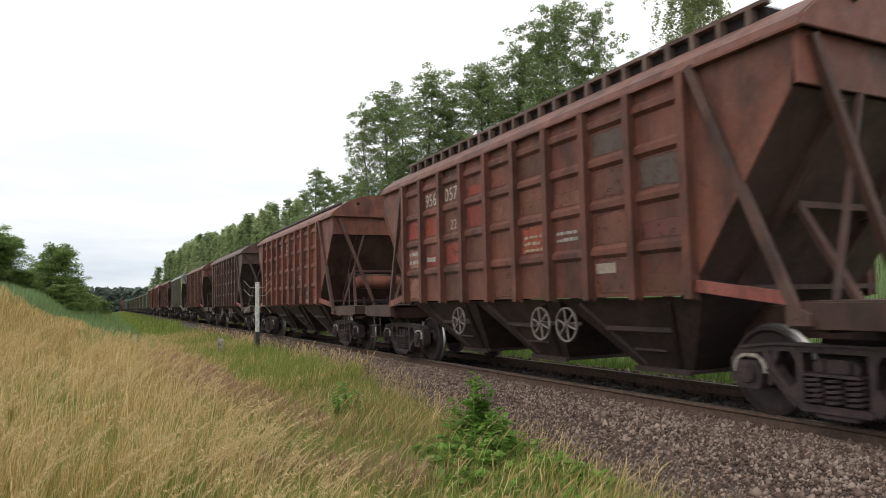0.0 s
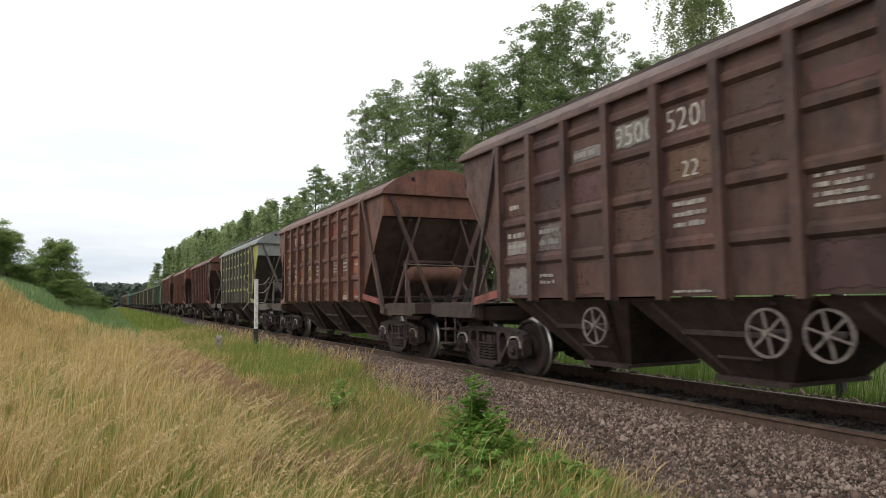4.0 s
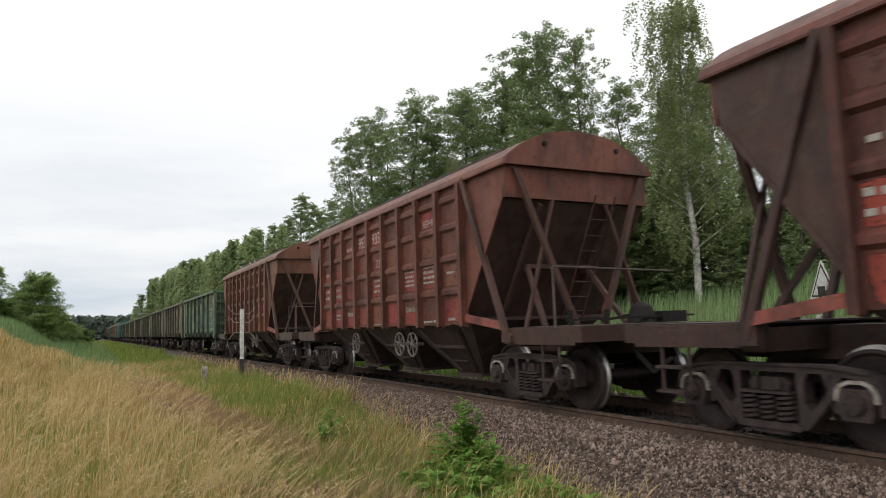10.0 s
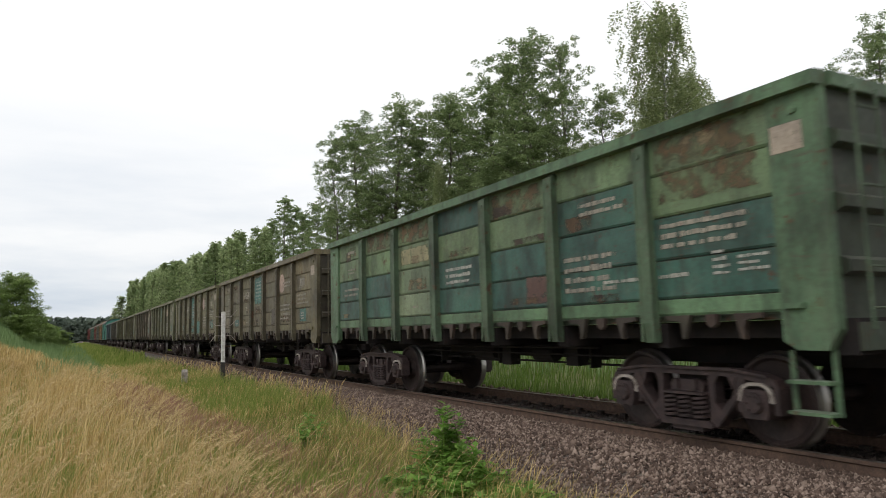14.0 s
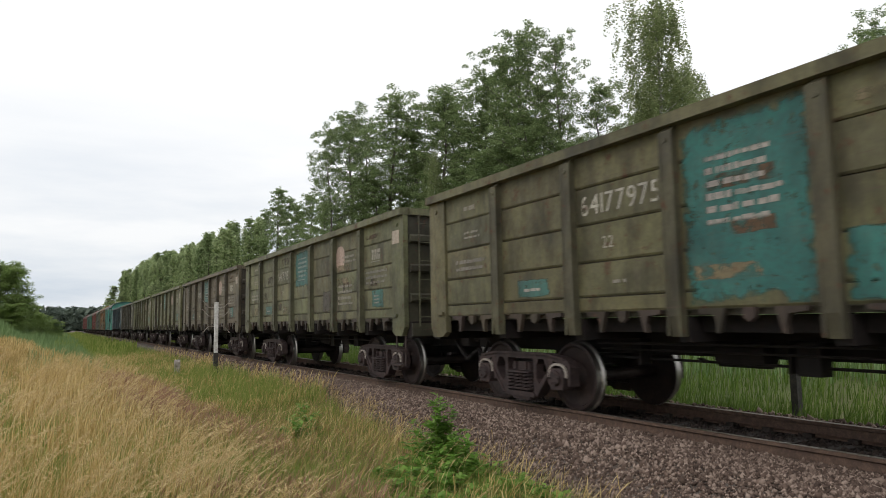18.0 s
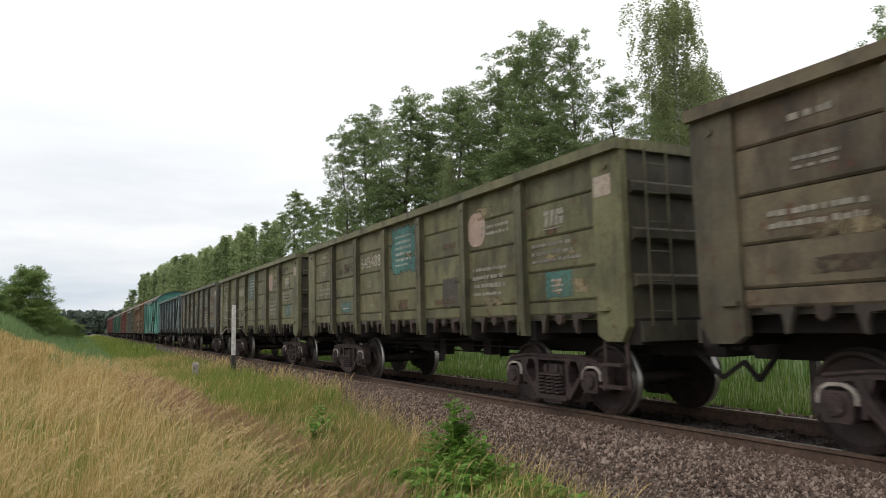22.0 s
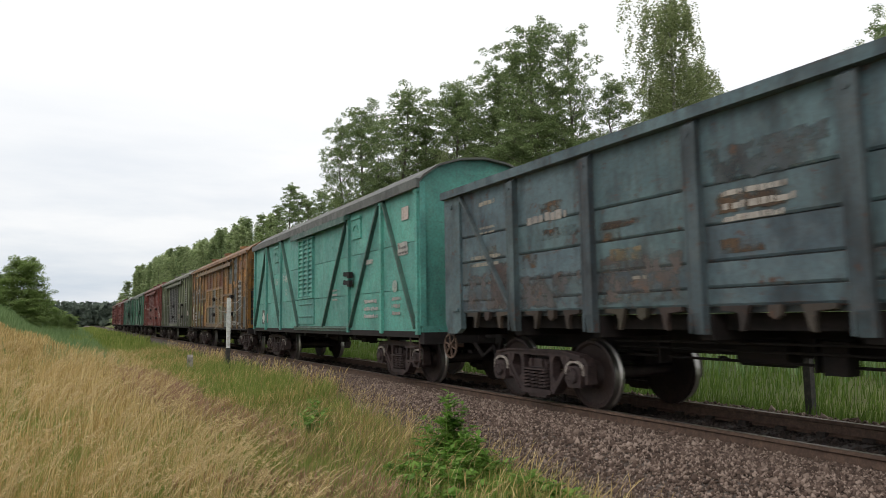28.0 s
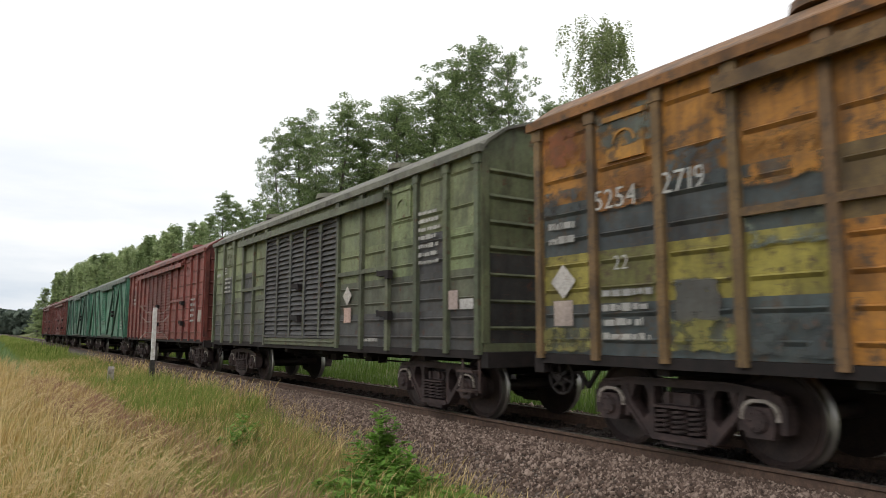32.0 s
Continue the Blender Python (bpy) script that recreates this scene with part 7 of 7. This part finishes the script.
# ---- trees ----
def leaf_cloud(rng, centres, radii, count, size, flat=0.75, up=0.7):
    """Small leaf faces scattered round clump centres."""
    k = rng.choice(len(centres), count, p=radii ** 1.5 / (radii ** 1.5).sum())
    d = rng.normal(0, 1, (count, 3))
    d /= np.linalg.norm(d, axis=1)[:, None]
    c = centres[k] + d * (radii[k] * rng.uniform(0.1, 1.0, count) ** 0.5)[:, None] * np.array([1, 1, flat])
    n = rng.normal(0, 1, (count, 3)) + np.array([0, 0, up])
    n /= np.linalg.norm(n, axis=1)[:, None]
    t = np.cross(n, rng.normal(0, 1, (count, 3)))
    t /= np.linalg.norm(t, axis=1)[:, None]
    b = np.cross(n, t)
    s = size * rng.uniform(0.6, 1.4, count)[:, None]
    v = np.stack([c - t * s, c + b * s * 0.6, c + t * s, c - b * s * 0.6], 1)
    return v.reshape(-1, 3), np.arange(count * 4).reshape(-1, 4)


def tree_meshes(kind, seed, count, size):
    """Trunk with limbs, and a crown of small leaves; 18 m high, scaled by the tree later."""
    rng = np.random.default_rng(seed)
    g, cs, rs = Geo(), [], []
    H = 18.0
    lean = Vector((rng.uniform(-0.6, 0.6), rng.uniform(-0.6, 0.6), H))
    knots = [Vector((0, 0, -0.5))] + [lean * t + Vector((rng.normal(0, 0.15), rng.normal(0, 0.15), 0)) for t in (0.2, 0.4, 0.6, 0.8, 0.97)]
    rad = [0.17, 0.145, 0.11, 0.08, 0.045, 0.015]
    for i in range(5):
        g.tube(knots[i], knots[i + 1], rad[i], rad[i + 1], 8, 0, False)

    def on_trunk(t):
        f = min(max(t, 0), 0.97) / 0.97 * 5
        i = min(int(f), 4)
        return knots[i].lerp(knots[i + 1], f - i)
    limbs = {"alder": 50, "birch": 52, "pine": 54, "shrub": 44, "aspen": 60}[kind]
    low = {"alder": 0.12, "birch": 0.14, "pine": 0.10, "shrub": 0.03, "aspen": 0.04}[kind]
    for i in range(limbs):
        t = low + (0.97 - low) * (i + rng.uniform(0, 1)) / limbs
        if kind == "pine":
            reach = H * 0.15 * (1.05 - t) + 0.35
        elif kind == "aspen":
            reach = H * 0.165 * (1.0 - t) ** 1.1 + 0.06
        elif kind == "birch":
            reach = H * 0.150 * (1.03 - t) ** 0.55 + 0.10
        elif kind == "shrub":
            reach = H * 0.30 * math.sqrt(max(0.05, 1 - (1.15 * t - 0.25) ** 2))
        else:
            reach = H * 0.165 * math.sin(math.pi * min(1, 0.26 + t * 0.70)) ** 0.8 + 0.25
        reach *= rng.uniform(0.5, 1.3) if kind != "shrub" else rng.uniform(0.7, 1.1)
        a = i * 2.4 + rng.uniform(-0.6, 0.6)
        rise = {"alder": 0.75, "birch": 0.8, "pine": 0.25, "shrub": 0.35, "aspen": 0.8}[kind] * rng.uniform(0.3, 1.4)
        p = on_trunk(t)
        q = p + Vector((math.cos(a), math.sin(a), rise)).normalized() * reach
        g.tube(p, p.lerp(q, 0.92), 0.035 * (1.1 - t) + 0.010, 0.008, 5, 0, False)
        twigs = {"alder": 8, "birch": 9, "pine": 7, "shrub": 6, "aspen": 6}[kind]
        for k in range(twigs):
            s = 0.22 + 0.82 * (k + rng.uniform(0, 1)) / twigs
            side = {"alder": 0.14 + 0.24 * s, "birch": 0.30, "pine": 0.22, "shrub": 0.7, "aspen": 0.25}[kind]
            c = p.lerp(q, min(1.05, s)) + Vector(rng.normal(0, side, 3))
            if kind == "birch":
                drop = rng.uniform(0.7, 2.3)
                for m in range(9):
                    cs.append((c.x + 0.10 * m * math.cos(a) * 0.3, c.y + 0.10 * m * math.sin(a) * 0.3, c.z - drop * m / 8))
                    rs.append(rng.uniform(0.11, 0.25))
            else:
                cs.append(tuple(c))
                rs.append((rng.uniform(0.18, 0.42) if kind == "alder" else rng.uniform(0.20, 0.50)) if kind != "shrub" else rng.uniform(0.7, 1.5))
    for k in range(5):
        cs.append(tuple(lean * (0.94 + 0.012 * k) + Vector(rng.normal(0, 0.1, 3))))
        rs.append((0.34 if kind != "birch" else 0.16) * (1.2 - 0.15 * k))
    v, f = leaf_cloud(rng, np.array(cs), np.array(rs), count, size, {"alder": 0.7, "birch": 1.6, "pine": 0.5, "shrub": 0.8, "aspen": 0.8}[kind], 1.8 if kind == "aspen" else 1.3)
    trunk = g.mesh("trunk", BIRCH if kind == "birch" else BARK, smooth=True)
    crown = numpy_mesh("crown", v, f, {"alder": LEAF, "birch": LEAF_B, "pine": LEAF_P, "shrub": LEAF_S if size < 0.2 else LEAF, "aspen": LEAF_W}[kind])
    return trunk, crown


COUNTS = {"alder": (26000, 0.060), "birch": (38000, 0.060), "pine": (13000, 0.085), "shrub": (30000, 0.17), "aspen": (7000, 0.13)}
COARSE = {"alder": (6000, 0.16), "birch": (5000, 0.18), "pine": (6000, 0.16), "shrub": (8000, 0.22), "aspen": (4200, 0.17)}


def plant_tree(kind, variant, x, y, high, label, group, turn=0.0, wide=1.0, fine=True):
    count, size = COUNTS[kind] if fine else COARSE[kind]
    trunk, crown = shared(("tree", kind, variant, fine), lambda: tree_meshes(kind, 31 * variant + len(kind), count, size))
    t = new("tree" if kind != "shrub" else "bush")
    t.location = (x, y, float(land(x, y)) - 0.1)
    t.rotation_euler = (0, 0, turn)
    k = high / 18.0
    t.scale = (k * wide, k * wide, k)
    tagged(t, label, "tree" if kind != "shrub" else "bush", group)
    part("trunk", trunk, t)
    part("crown", crown, t)
    return t


def at_angle(az, dist):
    return -7.247 + dist * math.sin(radians(az)), dist * math.cos(radians(az))


def tall(az, dist, el):
    """Height of a tree whose top stands at that elevation from the eye."""
    el -= 0.55 if el > 14 else 0.2
    return 1.292 + dist * math.tan(radians(el)) - float(land(*at_angle(az, dist)))


def build_trees():
    rnd = random.Random(4)
    wood = "tall trees behind the railway"
    # azimuth, distance, elevation of the top, kind, width: the broad group beyond the track
    group = [
        (20.1, 52, 16.9, "alder", 0.85), (21.7, 55, 17.8, "alder", 1.4), (24.9, 50, 19.5, "alder", 1.55), (23.2, 57, 17.0, "alder", 1.2), (27.2, 52, 18.0, "alder", 1.5), (29.1, 47, 19.7, "alder", 1.45), (30.7, 50, 18.9, "alder", 1.5),
        (32.2, 45, 20.8, "alder", 1.45), (34.1, 44, 22.0, "alder", 1.2), (35.7, 42, 23.9, "alder", 1.25), (38.0, 46, 19.8, "alder", 1.2), (40.0, 41, 23.4, "alder", 1.0), (43.2, 43, 19.7, "alder", 1.3), (45.6, 46, 17.0, "alder", 1.3),
        (19.2, 64, 10.5, "alder", 1.2), (22.4, 61, 12.5, "alder", 1.2), (26.0, 58, 14.5, "alder", 1.6), (28.4, 57, 14.5, "alder", 1.6), (31.6, 54, 15.0, "alder", 1.6), (34.8, 51, 17.0, "alder", 1.6), (38.0, 50, 16.5, "alder", 1.6), (41.8, 49, 15.0, "alder", 1.6),
        (24.0, 50, 12.5, "alder", 1.7), (27.6, 46, 12.0, "alder", 1.8), (30.4, 44, 13.0, "alder", 1.8), (33.2, 41, 14.5, "alder", 1.8), (36.8, 39, 18.0, "alder", 1.7), (39.4, 39, 15.0, "alder", 1.8), (42.4, 39, 13.5, "alder", 1.8),
        (28.6, 43, 14.8, "birch", 0.7), (47.7, 37, 25.6, "birch", 1.3), (49.6, 40, 20.5, "birch", 1.3), (46.4, 41, 20.0, "birch", 1.2), (51.8, 50, 11.5, "alder", 1.5), (47.5, 45, 15.5, "alder", 1.5), (49.8, 44, 14.0, "alder", 1.6)]
    for i, (az, d, el, kind, wide) in enumerate(group):
        x, y = at_angle(az, d)
        plant_tree(kind, i % 4 if kind == "alder" else i % 2, x, y, tall(az, d, el), "tall slender %s with an airy green crown" % ("alder" if kind == "alder" else "weeping birch"), wood, rnd.uniform(0, 6), wide)
    for i, (az, d, h, wide) in enumerate([(57.2, 40, 10.8, 1.1), (60.2, 39, 10.8, 1.2), (62.8, 38, 12.0, 1.3), (54.0, 46, 7.5, 1.5), (66.0, 36, 11.5, 1.3), (58.6, 48, 8.0, 1.7)]):
        x, y = at_angle(az, d)
        plant_tree("alder", i % 4, x, y, h, "tall slender alder with an airy green crown", wood, rnd.uniform(0, 6), wide)
    # young growth under them
    for i in range(15):
        x, y = at_angle(16 + i * 2.0, 38 + 16 * rnd.random() + max(0, 30 - i * 2.2))
        plant_tree("shrub", i % 3, x, y, rnd.uniform(4, 7.5), "dense green undergrowth bush at the wood's edge", "bushes at the wood's edge", rnd.uniform(0, 6), 2.2, False)
    for i in range(15):
        x, y = at_angle(44 + i * 1.9, 37 + 6 * rnd.random())
        plant_tree("aspen", i % 3, x, y, rnd.uniform(5.0, 8.5), "young pale green tree at the wood's edge", wood, rnd.uniform(0, 6), 1.9)
    for i in range(11):
        x, y = at_angle(47 + i * 2.1, 40 + 4 * rnd.random())
        plant_tree("shrub", i % 3, x, y, rnd.uniform(3.0, 5.0), "leafy bush under the tall trees", "bushes at the wood's edge", rnd.uniform(0, 6), 2.3, False)
    # conifers further down the line
    for i, (az, d, el) in enumerate([(15.5, 84, 11.5), (18.4, 78, 11.0), (17.1, 80, 10.2), (16.2, 86, 10.7), (19.6, 74, 9.8), (14.5, 92, 9.6), (13.4, 98, 9.0), (12.3, 104, 8.6), (17.8, 88, 9.6)]):
        x, y = at_angle(az, d)
        plant_tree("pine", i % 3, x, y, tall(az, d, el), "dark green young pine with spreading boughs", wood, rnd.uniform(0, 6), 1.2)
    for i in range(190):
        y = 86 + i * 0.83 + rnd.uniform(-1, 1)
        x = rnd.choice((10.5, 12.0, 13.5, 15.5, 18.0)) + rnd.uniform(-1.0, 1.0)
        az, d = math.degrees(math.atan2(x + 7.247, y)), math.hypot(x + 7.247, y)
        el = float(np.interp(az, (4.5, 5.3, 6.7, 8.7, 11.5, 13.9, 19), (4.4, 5.0, 5.8, 6.5, 8.2, 9.0, 9.2))) * rnd.uniform(0.82, 1.04)
        kind = "pine" if i % 7 == 0 else "aspen"
        plant_tree(kind, i % 3, x, y, tall(az, d, el), "tree in the dense mixed wood along the line", wood, rnd.uniform(0, 6), rnd.uniform(0.85, 1.2), False)
    for az, d, el in ((3.6, 190, 3.4), (3.2, 195, 2.5), (4.1, 205, 2.7)):
        x, y = at_angle(az, d)
        plant_tree("aspen", 0, x, y, tall(az, d, el), "round pale green tree standing alone far along the line", "lone trees far along the line", 1.0, 2.3, False)
    # bushes on the near bank
    for i, (az, d, h, wide) in enumerate([(-3.3, 78, 5.7, 1.5), (-2.3, 84, 3.9, 1.6), (-4.4, 80, 3.8, 1.7), (-6.7, 72, 5.6, 1.6), (-8.2, 70, 6.0, 1.8), (-1.4, 94, 2.9, 2.1), (-10.2, 66, 5.8, 2.0), (-5.5, 70, 2.5, 2.2), (-2.9, 70, 2.4, 2.2), (-0.6, 110, 2.6, 2.4)]):
        x, y = at_angle(az, d)
        plant_tree("shrub", i % 3, x, y, h, "rounded dark green bush on the grassy bank", "bushes on the bank", i * 1.3, wide)


def far_woods():
    """Dark wood that closes the view down the line."""
    rng = np.random.default_rng(8)
    n = 620
    x = rng.uniform(-190, 70, n)
    y = rng.uniform(385, 440, n)
    h = rng.uniform(8.5, 12.0, n)
    cs, rs = [], []
    for a, b, c in zip(x, y, h):
        for k in range(6):
            cs.append((a + rng.normal(0, 1.2), b + rng.normal(0, 1.2), c * (0.12 + 0.17 * k)))
            rs.append(2.6 - 0.28 * k)
    v, f = leaf_cloud(rng, np.array(cs), np.array(rs), 60000, 1.35)
    tagged(new("far_woods", numpy_mesh("far_woods", v, f, FARLEAF)), "dark distant wood across the end of the line", "woods", kind="stuff")


FAR_POST = (4.45, 7.90)


def build_signs():
    """Marker post with twisted wire arms, a low stone, and warning triangles on the bank."""
    post = new("marker_post")
    post.location = (-2.50, 24.6, float(land(-2.50, 24.6)) + 0.02)
    tagged(post, "white wooden trackside post with a black foot and wire arms", "post")
    g = Geo()
    g.prism_x([(-0.06, 0.80), (0.06, 0.80), (0.06, 2.50), (0.05, 2.53), (-0.05, 2.53), (-0.06, 2.50)], -0.06, 0.06)
    part("upper_post", g.mesh("upper_post", POSTW), post, label="white painted upper part")
    g = Geo()
    g.box(-0.07, 0.07, -0.07, 0.07, -0.1, 0.80)
    part("foot", g.mesh("foot", POSTB), post, label="black painted foot")
    for z in (2.35, 2.05, 1.70):
        for s in (-1, 1):
            g = Geo()
            k = 1 if z != 1.70 else -1
            pts = [Vector((s * 0.07, 0, z)), Vector((s * 0.26, 0, z + 0.01)), Vector((s * 0.40, 0, z + 0.16 * k)), Vector((s * 0.46, 0, z + 0.24 * k))]
            for a, b in zip(pts, pts[1:]):
                g.tube(a, b, 0.012, None, 6)
            part("wire_arm", g.mesh("wire_arm", CREAM), post)
    far = new("marker_post")
    far.location = (FAR_POST[0], FAR_POST[1], float(land(*FAR_POST)))
    tagged(far, "wooden trackside post with a black foot beyond the rails", "post")
    g = Geo()
    g.prism_x([(-0.06, 1.35), (0.06, 1.35), (0.06, 2.00), (0.05, 2.03), (-0.05, 2.03), (-0.06, 2.00)], -0.06, 0.06)
    part("upper_post", g.mesh("upper_post", POSTW), far, label="white painted upper part")
    g = Geo()
    g.box(-0.065, 0.065, -0.065, 0.065, -0.1, 1.35)
    part("foot", g.mesh("foot", POSTB), far, label="black painted foot")
    stone = new("marker_stone")
    stone.location = (-3.6, 25.6, float(land(-3.6, 25.6)))
    tagged(stone, "small weathered white marker stone in the grass", "marker stone")
    g = Geo()
    g.prism_x([(-0.09, 0), (0.09, 0), (0.09, 0.72), (0.05, 0.80), (-0.05, 0.80), (-0.09, 0.72)], -0.09, 0.09)
    part("stone", g.mesh("stone", CREAM), stone)
    sx, sy = at_angle(56.3, 20.0)
    sign = new("warning_sign")
    sign.location = (sx, sy, float(land(sx, sy)))
    sign.rotation_euler = (0, 0, radians(-112))
    tagged(sign, "triangular white road warning signs with dark rims on a pole", "road sign")
    base = 2.64 - float(land(sx, sy))
    g = Geo()
    g.tube((0, 0.03, -0.2), (0, 0.03, base - 0.1), 0.035, None, 8)
    part("pole", g.mesh("pole", POSTW), sign)

    def tri(c, r, y0, y1):
        return [(math.sin(a) * r, c + math.cos(a) * r) for a in (0, 2 * math.pi / 3, 4 * math.pi / 3)], y0, y1
    for c, r in ((base - 0.66, 0.66), (base - 1.76, 0.66)):
        g = Geo()
        g.prism_y(*tri(c, r, -0.012, 0.0))
        plate = part("plate", g.mesh("plate", POSTW), sign, label="white plate")
        g = Geo()
        g.prism_y(*tri(c, r * 0.86, -0.016, -0.010))
        part("rim", g.mesh("rim", POSTB), plate, label="dark rim")
        g = Geo()
        g.prism_y(*tri(c, r * 0.72, -0.020, -0.014))
        part("face", g.mesh("face", POSTW), plate, label="white face")
    g = Geo()
    g.box(-0.20, 0.10, -0.026, -0.018, base - 0.90, base - 0.68)
    g.box(0.02, 0.20, -0.026, -0.018, base - 0.90, base - 0.79)
    for x in (-0.12, 0.10):
        g.tube((x, -0.026, base - 0.92), (x, -0.018, base - 0.92), 0.05, None, 10)
    part("pictogram", g.mesh("pictogram", POSTB), sign)


HERBS = [(-3.25, 7.35, 1.12, 0.38), (-3.35, 6.9, 0.70, 0.60), (-3.45, 6.4, 0.50, 0.60), (-3.35, 5.9, 0.40, 0.55), (-3.75, 11.0, 0.74, 0.46), (-4.3, 7.6, 0.34, 0.45), (-3.9, 5.6, 0.38, 0.55),
         (-3.7, 6.9, 0.46, 0.50), (-4.1, 6.5, 0.32, 0.45), (-3.15, 5.4, 0.38, 0.42), (-3.05, 6.2, 0.34, 0.40), (-3.6, 7.5, 0.42, 0.50), (-4.3, 6.9, 0.38, 0.50), (-4.7, 7.7, 0.34, 0.40), (-3.5, 4.9, 0.34, 0.40), (-3.9, 6.1, 0.34, 0.40)]
build_ground()
build_track()
scatter_stones()
build_signs()
build_trees()
far_woods()
build_grass()
for k, (hx, hy, hh, hw) in enumerate(HERBS):
    herb(hx, hy, hh, hw, 20 + k)


# ---- movement ----
SPEED, AXLE = 8.36, 0.472


def motions():
    """The whole train rolls past at a steady speed; each wheelset turns with it."""
    for wagon, u in WAGONS:
        walk(wagon, [(t, pose(0, u - SPEED * t, 0)) for t in range(0, 33, 2)])
    turn = math.degrees(SPEED / AXLE)
    for ws, y in WHEELSETS:
        walk(ws, [(i / 15, pose(0, y, AXLE, turn * i / 15)) for i in range(481)])


motions()
